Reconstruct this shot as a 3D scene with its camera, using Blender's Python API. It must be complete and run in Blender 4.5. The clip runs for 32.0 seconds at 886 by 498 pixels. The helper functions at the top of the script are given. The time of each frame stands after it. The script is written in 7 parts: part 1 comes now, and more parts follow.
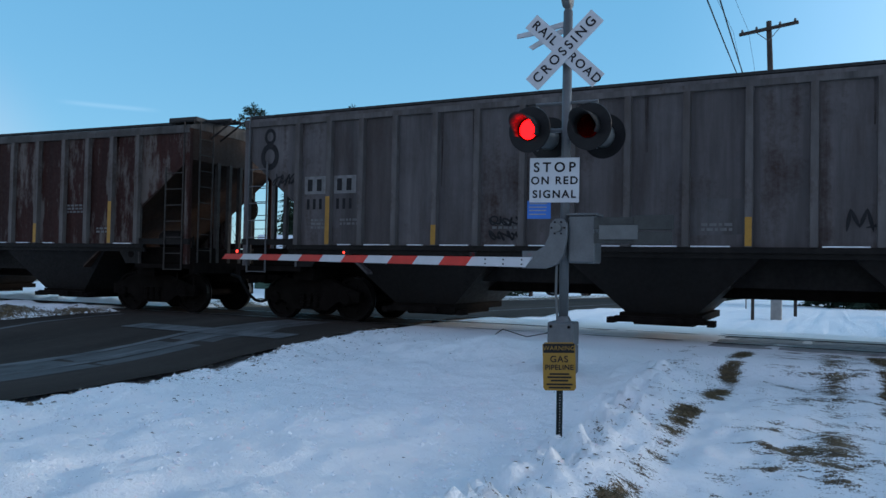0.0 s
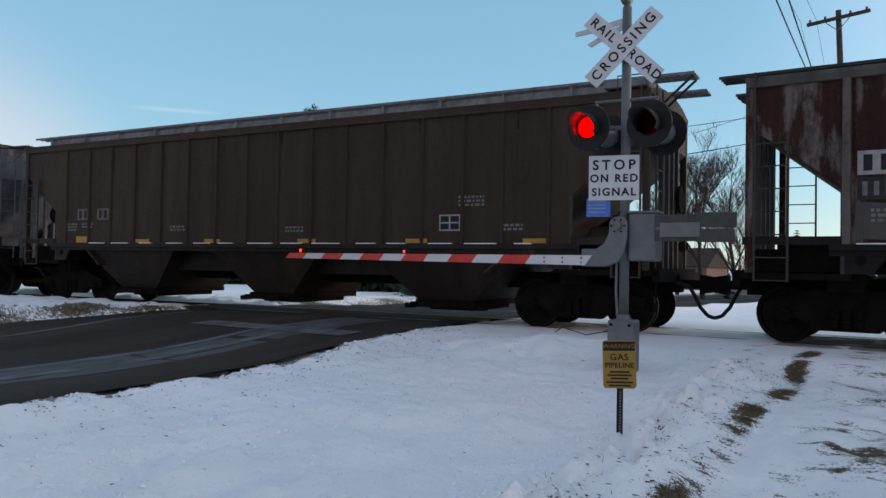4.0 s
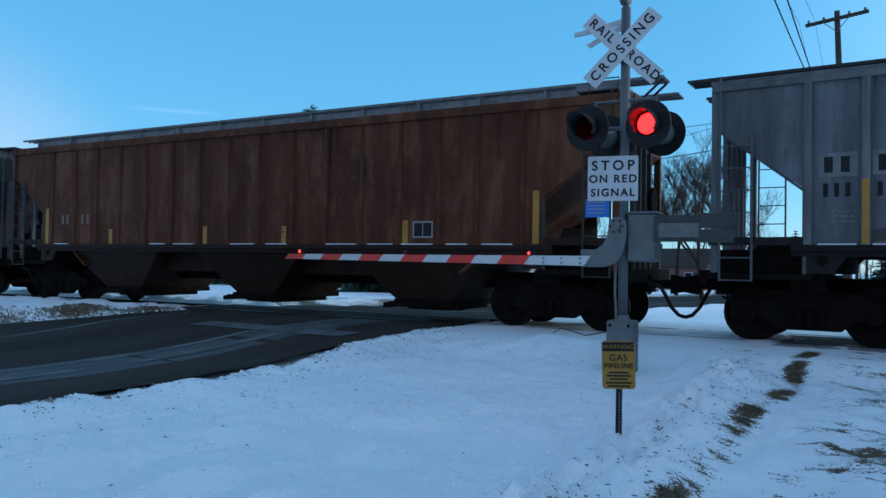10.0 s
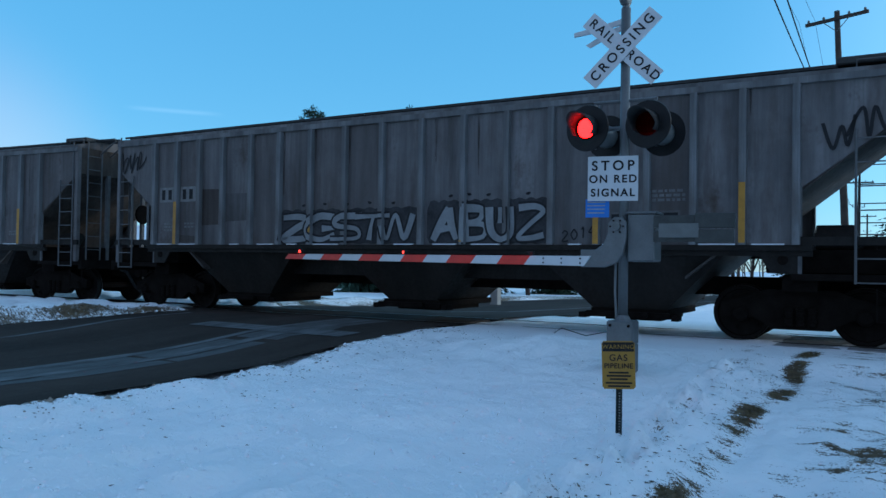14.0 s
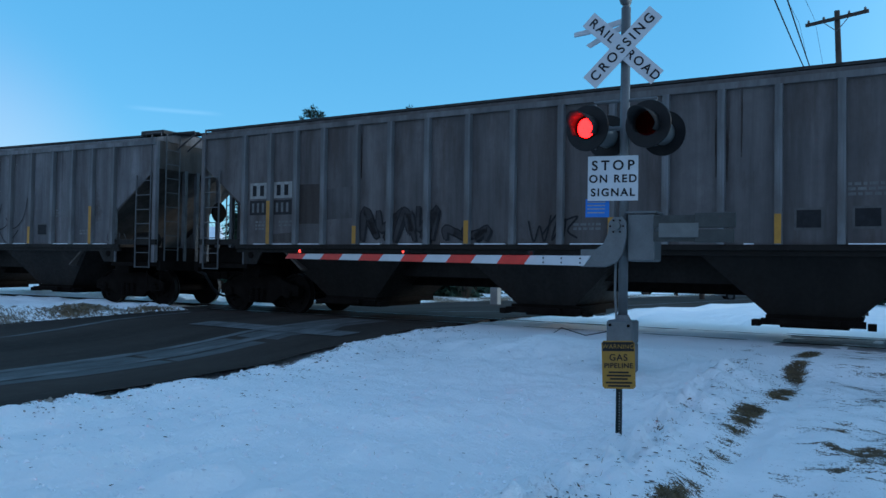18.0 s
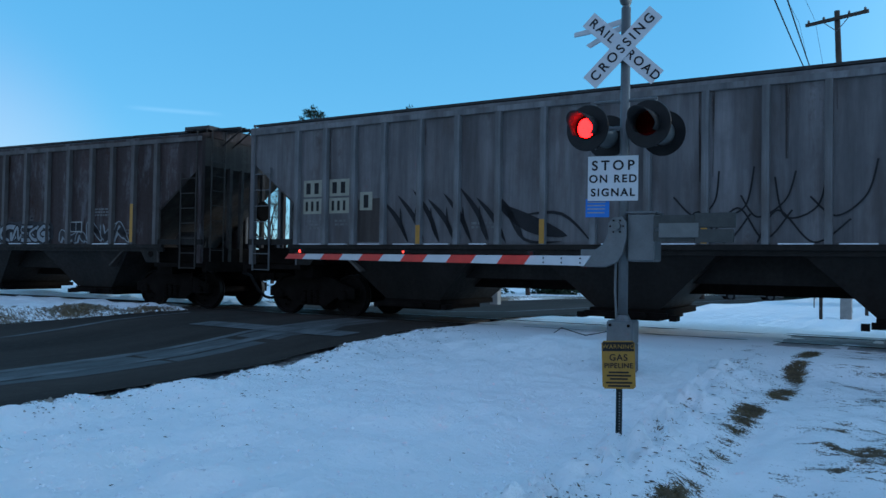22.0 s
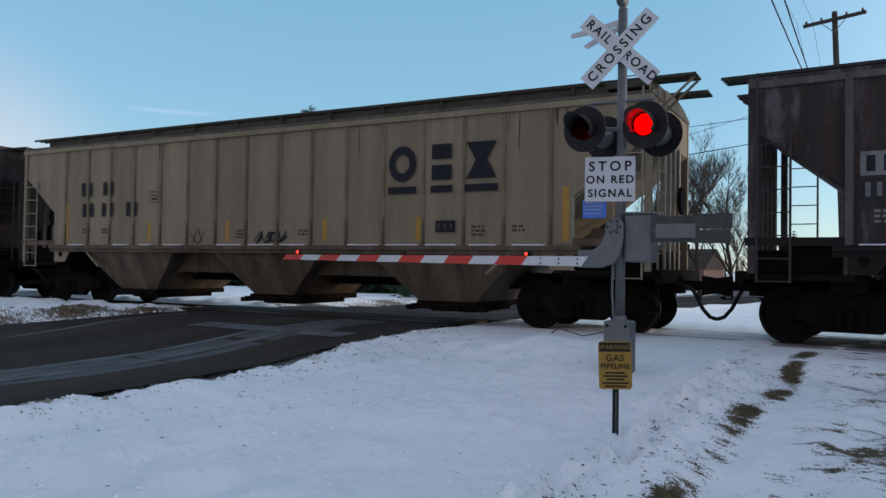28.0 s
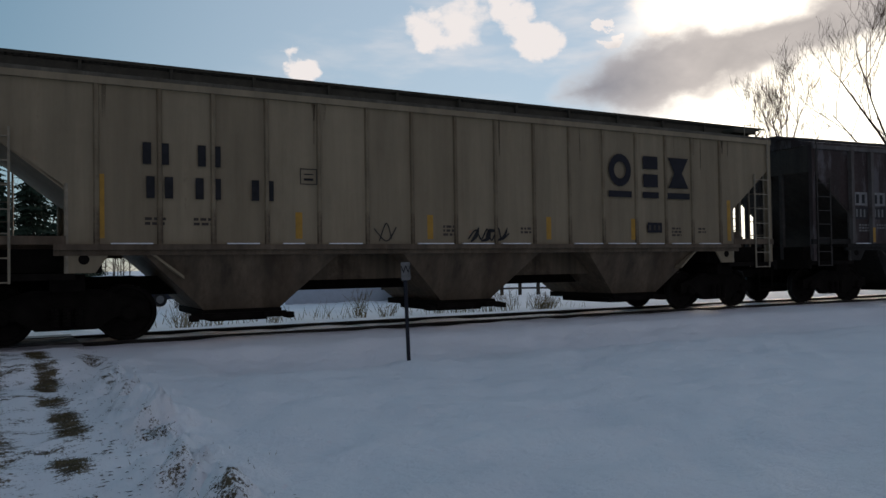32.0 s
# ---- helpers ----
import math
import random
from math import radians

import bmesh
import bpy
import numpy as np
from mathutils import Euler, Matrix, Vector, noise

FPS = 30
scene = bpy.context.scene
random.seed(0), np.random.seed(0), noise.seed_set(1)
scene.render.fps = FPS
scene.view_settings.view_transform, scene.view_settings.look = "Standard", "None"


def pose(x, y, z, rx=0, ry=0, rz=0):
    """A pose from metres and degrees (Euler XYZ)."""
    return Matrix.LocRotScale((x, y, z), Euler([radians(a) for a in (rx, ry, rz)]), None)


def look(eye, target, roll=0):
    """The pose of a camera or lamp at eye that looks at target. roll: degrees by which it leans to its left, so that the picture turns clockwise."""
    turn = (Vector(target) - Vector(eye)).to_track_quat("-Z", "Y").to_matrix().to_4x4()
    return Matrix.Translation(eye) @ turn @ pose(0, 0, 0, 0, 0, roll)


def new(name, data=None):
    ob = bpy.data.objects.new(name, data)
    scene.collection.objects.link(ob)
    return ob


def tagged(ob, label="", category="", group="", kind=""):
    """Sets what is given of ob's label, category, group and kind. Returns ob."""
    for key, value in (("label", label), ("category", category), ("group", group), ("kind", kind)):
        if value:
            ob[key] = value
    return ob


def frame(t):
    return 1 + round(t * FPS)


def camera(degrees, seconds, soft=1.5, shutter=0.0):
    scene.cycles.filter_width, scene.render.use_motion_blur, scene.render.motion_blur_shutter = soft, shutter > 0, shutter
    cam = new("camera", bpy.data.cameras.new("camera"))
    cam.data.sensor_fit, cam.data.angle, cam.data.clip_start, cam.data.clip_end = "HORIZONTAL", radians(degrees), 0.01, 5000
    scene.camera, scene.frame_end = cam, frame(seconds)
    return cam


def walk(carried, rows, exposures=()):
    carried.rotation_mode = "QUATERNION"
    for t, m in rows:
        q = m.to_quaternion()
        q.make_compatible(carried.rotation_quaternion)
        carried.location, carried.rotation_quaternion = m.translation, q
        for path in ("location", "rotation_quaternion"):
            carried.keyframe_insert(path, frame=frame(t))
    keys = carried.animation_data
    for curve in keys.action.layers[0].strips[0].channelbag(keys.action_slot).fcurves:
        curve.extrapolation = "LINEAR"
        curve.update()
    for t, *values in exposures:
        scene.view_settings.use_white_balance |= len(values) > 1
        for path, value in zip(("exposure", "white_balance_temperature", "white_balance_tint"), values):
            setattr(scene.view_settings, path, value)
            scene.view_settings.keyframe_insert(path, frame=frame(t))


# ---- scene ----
# x runs along the track (a wide curve), y across it, z up from the rail heads; the camera stands beside a driveway.
cam = camera(60.3, 32.0, 1.5, 0.0)
EYE = (0.0, 0.0, 1.157)


def stand(t, yaw, pitch, roll, dx=0.0, dy=0.0):
    return (t, pose(EYE[0] + dx, EYE[1] + dy, EYE[2], 90 + pitch, roll, yaw))


PATH = [
    stand(0.0, 27.09, 1.40, -1.13, -0.04, 0.10), stand(0.5, 28.00, 1.40, -1.10, -0.03, 0.08), stand(1.0, 28.60, 1.38, -1.08, -0.02, 0.06),
    stand(1.5, 30.57, 1.25, -1.0, 0.0, 0.0), stand(2.0, 31.33, 1.20, -0.97), stand(2.5, 31.50, 1.20, -0.97),
    stand(5.0, 31.44, 1.20, -0.97), stand(9.0, 31.40, 1.24, -0.95), stand(13.0, 31.40, 1.26, -0.93), stand(19.0, 31.40, 1.24, -0.93),
    stand(25.0, 31.40, 1.26, -0.92), stand(28.0, 31.30, 1.30, -0.90, 0.02, 0.0), stand(29.0, 31.20, 1.30, -0.91), stand(29.3, 30.6, 1.42, -0.93, 0.0, -0.04),
    stand(29.5, 29.99, 1.56, -0.93, 0.0, -0.08), stand(29.7, 26.2, 1.60, -0.9, -0.01, -0.06), stand(29.9, 22.2, 1.63, -0.85, -0.02, -0.04),
    stand(30.0, 19.97, 1.64, -0.80, -0.03, -0.02), stand(30.2, 14.0, 1.63, -0.5, -0.03, 0.0), stand(30.4, 3.10, 1.60, 0.2, -0.04, 0.01),
    stand(30.5, -2.78, 1.58, 0.42, -0.04, 0.02), stand(30.8, -18.2, 1.15, 0.6, -0.04, 0.01), stand(31.0, -26.2, 0.80, 0.66, -0.03, 0.0),
    stand(31.1, -28.3, 0.80, 0.7, -0.02, 0.0), stand(31.4, -29.6, 1.0, 0.8, 0.02, 0.0), stand(32.0, -30.40, 1.22, 0.89, 0.06, 0.0),
]
EXPOSURES = [
    (0.0, 1.06, 5950, 9), (2.0, 1.12, 6000, 10), (2.5, 1.24, 7100, 16), (4.5, 1.21, 7450, 19), (6.0, 1.19, 7450, 19), (7.0, 1.17, 6350, 11), (8.0, 1.05, 5300, 2),
    (13.0, 1.01, 5100, 0), (19.0, 1.01, 5100, 0), (25.5, 1.05, 5300, 1), (27.5, 1.15, 7050, 17), (29.5, 1.15, 7200, 19), (30.5, 1.02, 7050, 18), (31.0, 0.38, 7200, 18), (32.0, 0.11, 7200, 17),
]
walk(cam, PATH, EXPOSURES)

# ---------------------------------------------------------------- light
SUN_AZ, SUN_EL = 55.5, 11.5      # degrees clockwise from +y, and above the horizon


def build_world():
    w = bpy.data.worlds.new("world")
    scene.world = w
    w.use_nodes = True
    nt = w.node_tree
    nt.nodes.clear()
    n = nt.nodes.new
    sky = n("ShaderNodeTexSky")
    sky.sky_type = "NISHITA"
    sky.sun_disc = False
    sky.sun_elevation = radians(SUN_EL)
    sky.sun_rotation = radians(SUN_AZ)
    sky.air_density, sky.dust_density, sky.ozone_density = 1.0, 0.0, 1.9
    tc = n("ShaderNodeTexCoord")
    sep = n("ShaderNodeSeparateXYZ")
    nt.links.new(tc.outputs["Generated"], sep.inputs[0])

    def mth(op, x, y=None, clamp=False):
        k = n("ShaderNodeMath")
        k.operation, k.use_clamp = op, clamp
        for i, v in enumerate((x, y)):
            if isinstance(v, (int, float)):
                k.inputs[i].default_value = v
            elif v is not None:
                nt.links.new(v, k.inputs[i])
        return k.outputs[0]

    def along(d):
        k = n("ShaderNodeVectorMath")
        k.operation = "DOT_PRODUCT"
        k.inputs[1].default_value = d
        nt.links.new(tc.outputs["Generated"], k.inputs[0])
        return k.outputs["Value"]

    def ease(x, lo, hi, a=0.0, b=1.0):
        k = n("ShaderNodeMapRange")
        k.interpolation_type = "SMOOTHSTEP"
        for i, v in enumerate((lo, hi, a, b)):
            k.inputs[i + 1].default_value = v
        nt.links.new(x, k.inputs[0])
        return k.outputs[0]

    def cloud_noise(scale, detail, loc, squash=1.0):
        mp = n("ShaderNodeMapping")
        mp.inputs["Scale"].default_value = (1, 1, squash)
        mp.inputs["Location"].default_value = loc
        nt.links.new(tc.outputs["Generated"], mp.inputs[0])
        nz = n("ShaderNodeTexNoise")
        nz.inputs["Scale"].default_value, nz.inputs["Detail"].default_value, nz.inputs["Roughness"].default_value = scale, detail, 0.55
        nt.links.new(mp.outputs[0], nz.inputs["Vector"])
        return nz.outputs["Fac"]
    az, el = radians(SUN_AZ), radians(SUN_EL)
    toward = along((math.sin(az) * math.cos(el), math.cos(az) * math.cos(el), math.sin(el)))
    a50 = radians(50)
    u = along((math.cos(a50), -math.sin(a50), 0))         # to the right of the bank's middle
    front = along((math.sin(a50), math.cos(a50), 0))
    zz = sep.outputs["Z"]
    rough = cloud_noise(7.0, 7, (0.3, 1.7, 0.2), 1.6)
    # fair-weather puffs in the sky's sunward part
    ragged = mth("SUBTRACT", cloud_noise(16.0, 7, (3.1, 0.4, 1.3), 1.4), 0.5)
    puffs = None
    for d, r in (((0.4748, 0.8290, 0.2955), 0.028), ((0.5084, 0.8067, 0.3030), 0.034), ((0.5564, 0.7700, 0.3123), 0.026), ((0.5878, 0.7603, 0.2764), 0.026), ((0.3365, 0.9084, 0.2482), 0.021), ((0.6519, 0.7068, 0.2746), 0.013), ((0.6950, 0.6500, 0.3060), 0.042), ((0.22, 0.90, 0.376), 0.05), ((0.80, 0.45, 0.396), 0.07), ((0.93, 0.22, 0.295), 0.06)):
        near = ease(mth("ADD", along(Vector(d).normalized()), mth("MULTIPLY", ragged, 0.0034)), math.cos(r * 1.25), math.cos(r * 0.45))
        puffs = near if puffs is None else mth("MAXIMUM", puffs, near)
    # one faint high streak far from the sun
    trail = mth("MULTIPLY", ease(mth("ABSOLUTE", mth("SUBTRACT", zz, 0.1832)), 0.0042, 0.0), ease(along(Vector((-0.7639, 0.6188, 0.1832)).normalized()), math.cos(0.062), math.cos(0.01), 0.0, 0.06))
    puffs = mth("MAXIMUM", puffs, trail)
    # thin streaks of cirrus round the sun
    wisps = mth("MULTIPLY", ease(cloud_noise(4.5, 6, (1.1, 5.2, 0.7), 4.0), 0.46, 0.70), ease(toward, 0.70, 0.97, 0.0, 0.6))
    # one long grey bank that slants up to the right, before the sun
    mid = mth("ADD", mth("MULTIPLY", u, 0.17), 0.243)
    off = mth("ABSOLUTE", mth("SUBTRACT", zz, mid))
    wide = ease(u, -0.28, -0.06, -0.03, 0.044)
    bank = mth("MULTIPLY", ease(mth("ADD", mth("SUBTRACT", wide, off), mth("MULTIPLY", mth("SUBTRACT", rough, 0.5), 0.11)), -0.022, 0.022), ease(front, 0.5, 0.7))
    cover = mth("MULTIPLY", mth("MAXIMUM", mth("MAXIMUM", puffs, wisps), bank), ease(zz, 0.06, 0.14, 0.0, 0.93))
    glow = mth("MULTIPLY", ease(toward, 0.972, 0.9985), mth("SUBTRACT", 1.0, mth("MULTIPLY", bank, 0.86)))
    tone = n("ShaderNodeValToRGB")
    tone.color_ramp.elements[0].position, tone.color_ramp.elements[0].color = 0.36, (0.32, 0.345, 0.42, 1)
    tone.color_ramp.elements[1].position, tone.color_ramp.elements[1].color = 0.66, (0.62, 0.635, 0.69, 1)
    nt.links.new(rough, tone.inputs[0])
    ccol = n("ShaderNodeMix"); ccol.data_type = "RGBA"
    nt.links.new(bank, ccol.inputs["Factor"]); nt.links.new(tone.outputs[0], ccol.inputs["B"])
    ccol.inputs["A"].default_value = (1.28, 1.31, 1.34, 1)
    cov = n("ShaderNodeMath"); cov.operation = "MULTIPLY"; cov.inputs[1].default_value = 1.0
    nt.links.new(cover, cov.inputs[0])
    bg1 = n("ShaderNodeBackground"); bg1.inputs["Strength"].default_value = SKY
    nt.links.new(sky.outputs[0], bg1.inputs["Color"])
    bg2 = n("ShaderNodeBackground"); bg2.inputs["Strength"].default_value = CLOUD
    nt.links.new(ccol.outputs["Result"], bg2.inputs["Color"])
    ms = n("ShaderNodeMixShader")
    nt.links.new(cov.outputs[0], ms.inputs[0]); nt.links.new(bg1.outputs[0], ms.inputs[1]); nt.links.new(bg2.outputs[0], ms.inputs[2])
    # thin high haze over the whole sky, whiter towards the sun and in one low streak far from it
    def tint(fac, a, b):
        k = n("ShaderNodeMix"); k.data_type = "RGBA"
        nt.links.new(fac, k.inputs["Factor"])
        for sock, v in (("A", a), ("B", b)):
            if isinstance(v, tuple):
                k.inputs[sock].default_value = v
            else:
                nt.links.new(v, k.inputs[sock])
        return k.outputs["Result"]
    west = radians(-72)
    low = mth("MULTIPLY", ease(along((math.sin(west), math.cos(west), 0)), 0.935, 0.985), ease(zz, 0.34, 0.14, 0.0, 0.85))
    haze = tint(low, (0.165, 0.52, 0.80, 1), (0.57, 0.64, 0.79, 1))
    haze = tint(ease(along((0, -1, 0)), -0.25, 0.5), haze, (0.54, 0.56, 0.73, 1))
    haze = tint(ease(toward, 0.40, 0.98), haze, (0.98, 1.34, 1.66, 1))
    bg3 = n("ShaderNodeBackground"); bg3.inputs["Strength"].default_value = VEIL
    nt.links.new(haze, bg3.inputs["Color"])
    mv = n("ShaderNodeMixShader"); mv.inputs[0].default_value = 0.66
    nt.links.new(bg1.outputs[0], mv.inputs[1]); nt.links.new(bg3.outputs[0], mv.inputs[2])
    nt.links.new(mv.outputs[0], ms.inputs[1])
    bg4 = n("ShaderNodeBackground"); bg4.inputs["Color"].default_value = (1.0, 0.90, 0.68, 1)
    nt.links.new(mth("MULTIPLY", glow, 1.6), bg4.inputs["Strength"])
    ad = n("ShaderNodeAddShader")
    nt.links.new(ms.outputs[0], ad.inputs[0]); nt.links.new(bg4.outputs[0], ad.inputs[1])
    ms = ad
    out = n("ShaderNodeOutputWorld")
    nt.links.new(ms.outputs[0], out.inputs[0])
    sun = bpy.data.lights.new("sun", "SUN")
    sun.energy, sun.angle, sun.color = SUN, radians(12), (1.0, 0.82, 0.66)
    ob = new("sun", sun)
    ob.matrix_world = look((0, 0, 60), (-math.sin(az) * math.cos(el), -math.cos(az) * math.cos(el), 60 - math.sin(el)))


SKY, VEIL, CLOUD, SUN = 0.11, 0.43, 0.6, 0.55
build_world()

# ---------------------------------------------------------------- materials


class Nodes:
    def __init__(self, name):
        self.m = bpy.data.materials.new(name)
        self.m.use_nodes = True
        self.t = self.m.node_tree
        self.b = self.t.nodes["Principled BSDF"]

    def n(self, kind, **kw):
        k = self.t.nodes.new(kind)
        for a, v in kw.items():
            k.inputs[a].default_value = v
        return k

    def l(self, a, b):
        self.t.links.new(a, b)

    def coords(self, scale=(1, 1, 1), loc=(0, 0, 0)):
        c = self.t.nodes.new("ShaderNodeTexCoord")
        mp = self.n("ShaderNodeMapping", Scale=scale, Location=loc)
        self.l(c.outputs["Object"], mp.inputs[0])
        return mp.outputs[0]

    def noise(self, vec, scale, detail=4, rough=0.55):
        k = self.n("ShaderNodeTexNoise", Scale=scale, Detail=detail, Roughness=rough)
        self.l(vec, k.inputs["Vector"])
        return k.outputs["Fac"]

    def ramp(self, fac, stops):
        k = self.t.nodes.new("ShaderNodeValToRGB")
        e = k.color_ramp.elements
        while len(e) < len(stops):
            e.new(0.5)
        for i, (p, c) in enumerate(stops):
            e[i].position = p
            e[i].color = (c, c, c, 1) if isinstance(c, (int, float)) else (*c, 1)
        self.l(fac, k.inputs[0])
        return k.outputs[0]

    def mix(self, fac, a, b):
        k = self.t.nodes.new("ShaderNodeMix")
        k.data_type = "RGBA"
        if isinstance(fac, (int, float)):
            k.inputs["Factor"].default_value = fac
        else:
            self.l(fac, k.inputs["Factor"])
        for s, v in (("A", a), ("B", b)):
            if isinstance(v, tuple):
                k.inputs[s].default_value = (*v, 1)
            else:
                self.l(v, k.inputs[s])
        return k.outputs["Result"]

    def math(self, op, a, b):
        k = self.t.nodes.new("ShaderNodeMath")
        k.operation = op
        for i, v in enumerate((a, b)):
            if isinstance(v, (int, float)):
                k.inputs[i].default_value = v
            else:
                self.l(v, k.inputs[i])
        return k.outputs[0]

    def bump(self, height, dist, strength=0.6):
        k = self.n("ShaderNodeBump", Distance=dist, Strength=strength)
        self.l(height, k.inputs["Height"])
        self.l(k.outputs[0], self.b.inputs["Normal"])

    def done(self, color, rough=0.7, metal=0.0, spec=None):
        for s, v in (("Base Color", color), ("Roughness", rough), ("Metallic", metal)):
            if isinstance(v, tuple):
                self.b.inputs[s].default_value = (*v, 1)
            elif isinstance(v, (int, float)):
                self.b.inputs[s].default_value = v
            else:
                self.l(v, self.b.inputs[s])
        if spec is not None:
            self.b.inputs["Specular IOR Level"].default_value = spec
        return self.m


def simple(name, col, rough=0.6, metal=0.0, var=0.25, scale=6.0, bump=0.002):
    """A plain surface with blotches, fine grain and slight relief."""
    k = Nodes(name)
    v = k.coords()
    big, fine = k.noise(v, scale, 4), k.noise(v, scale * 9, 3)
    mixn = k.math("ADD", k.math("MULTIPLY", big, 0.65), k.math("MULTIPLY", fine, 0.35))
    lo, hi = tuple(c * (1 - var) for c in col), tuple(min(1, c * (1 + var)) for c in col)
    c = k.ramp(mixn, [(0.32, lo), (0.68, hi)])
    if bump:
        k.bump(fine, bump)
    return k.done(c, rough, metal, 0.5 if max(col) > 0.06 else 0.15 if max(col) > 0.011 else 0.04)


DULL = 0.245                      # even scale that darkens all car paint


def car_paint(name, col, rust, amount, seed, pale=None, chalk=0.0, even=0.0):
    """Weathered car paint: streaks that run down the side, rust blooms, dust along the bottom, faded patches."""
    k = Nodes(name)
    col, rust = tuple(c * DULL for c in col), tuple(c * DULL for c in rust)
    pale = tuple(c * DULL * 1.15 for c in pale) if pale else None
    v = k.coords((1, 1, 1), (seed * 7.3, seed * 3.1, 0))
    streak = k.noise(k.coords((2.3, 2.3, 0.20), (seed * 3.7, 0, seed)), 1.0, 6, 0.62)
    fine = k.noise(k.coords((17, 17, 0.55), (seed, 0, 0)), 1.0, 4, 0.6)
    blot = k.noise(v, 0.55, 5, 0.6)
    speck = k.noise(v, 14, 4, 0.65)
    base = k.mix(k.ramp(streak, [(0.33, 0.0), (0.66, 1.0)]), tuple(c * (0.46 + 0.42 * even) for c in col), tuple(min(1, c * (1.40 - 0.32 * even)) for c in col))
    # each panel between two posts has weathered by itself
    cell = k.t.nodes.new("ShaderNodeObjectInfo")
    base = k.mix(k.ramp(cell.outputs["Random"], [(0.0, 0.50 - 0.38 * even), (0.55, 0.0)]), base, tuple(c * m for c, m in zip(col, (0.60, 0.53, 0.48))))
    base = k.mix(k.ramp(cell.outputs["Random"], [(0.72, 0.0), (1.0, 0.35)]), base, tuple(min(1, c * 1.35) for c in col))
    base = k.mix(k.ramp(k.noise(v, 1.3, 5, 0.65), [(0.45, 0.0), (0.68, 0.55 - 0.4 * even)]), base, tuple(c * 0.62 for c in col))
    base = k.mix(k.ramp(fine, [(0.50, 0.0), (0.78, 0.45 - 0.33 * even)]), base, tuple(c * 0.5 for c in col))
    # brown smears that run down between the bands
    smear = k.noise(k.coords((1.9, 1.9, 0.42), (seed * 1.7, 4, seed * 2.3)), 1.0, 7, 0.68)
    base = k.mix(k.ramp(smear, [(0.50, 0.0), (0.66, 0.62 - 0.5 * even)]), base, tuple(c * m for c, m in zip(col, (0.50, 0.42, 0.37))))
    if pale:
        peel = k.noise(k.coords((3.0, 3.0, 0.9), (seed, 2, 0)), 1.0, 8, 0.72)
        base = k.mix(k.ramp(k.math("ADD", k.math("MULTIPLY", streak, 0.4), k.math("MULTIPLY", peel, 0.6)), [(0.50, 0.0), (0.575, chalk)]), base, pale)
    rf = k.math("ADD", k.math("MULTIPLY", streak, 0.45), k.math("ADD", k.math("MULTIPLY", blot, 0.45), k.math("MULTIPLY", speck, 0.10)))
    edge = 0.66 - 0.30 * amount
    rustc = k.mix(speck, tuple(c * 0.6 for c in rust), tuple(c * 1.35 for c in rust))
    base = k.mix(k.ramp(rf, [(edge, 0.0), (edge + 0.09, 0.92)]), base, rustc)
    k.bump(k.math("ADD", k.math("MULTIPLY", speck, 0.5), fine), 0.004, 0.5)
    return k.done(base, k.ramp(speck, [(0.3, 0.6), (0.7, 0.85)]), 0.0, 0.22)


def snow_material():
    """Snow with bare, wet and grassy patches where the mesh's `bare` value breaks through."""
    k = Nodes("snow")
    v = k.coords()
    at = k.t.nodes.new("ShaderNodeAttribute")
    at.attribute_name = "bare"
    n1, n2, n3 = k.noise(v, 0.8, 5), k.noise(v, 9, 7, 0.68), k.noise(v, 45, 5, 0.7)
    smear = k.noise(k.coords((8, 21, 8)), 1.0, 7, 0.72)
    snow = k.ramp(n1, [(0.3, (0.84, 0.85, 0.87)), (0.7, (0.91, 0.915, 0.925))])
    soil = k.ramp(n2, [(0.3, (0.040, 0.029, 0.018)), (0.5, (0.105, 0.074, 0.040)), (0.7, (0.19, 0.135, 0.072))])
    broken = k.math("ADD", at.outputs["Fac"], k.math("ADD", k.math("MULTIPLY", k.math("SUBTRACT", smear, 0.5), 1.5), k.math("MULTIPLY", k.math("SUBTRACT", n3, 0.5), 1.3)))
    mask = k.ramp(broken, [(0.52, 0.0), (0.66, 1.0)])
    dirt = k.math("MULTIPLY", k.ramp(k.noise(v, 16, 5, 0.7), [(0.66, 0.0), (0.76, 1.0)]), k.ramp(at.outputs["Fac"], [(0.08, 0.0), (0.3, 0.8)]))
    c = k.mix(dirt, snow, (0.16, 0.13, 0.09))
    c = k.mix(mask, c, soil)
    k.bump(k.math("ADD", k.math("MULTIPLY", n2, 1.0), k.math("MULTIPLY", n3, 0.25)), 0.065, 0.75)
    m = k.done(c, 0.65, 0.0, 0.25)
    return m


def asphalt_material():
    k = Nodes("asphalt")
    v = k.coords()
    n1 = k.noise(k.coords((0.9, 0.12, 1)), 1.0, 5, 0.6)
    n2, n3 = k.noise(v, 3.5, 5, 0.6), k.noise(v, 120, 3)
    c = k.ramp(n1, [(0.3, (0.026, 0.0215, 0.0185)), (0.7, (0.060, 0.049, 0.042))])
    c = k.mix(k.ramp(n2, [(0.55, 0.0), (0.75, 0.5)]), c, (0.081, 0.073, 0.064))
    c = k.mix(k.ramp(n3, [(0.45, 0.0), (0.7, 0.35)]), c, (0.070, 0.062, 0.054))
    k.bump(n3, 0.006, 0.5)
    return k.done(c, k.ramp(n2, [(0.3, 0.75), (0.7, 0.92)]), 0.0, 0.05)


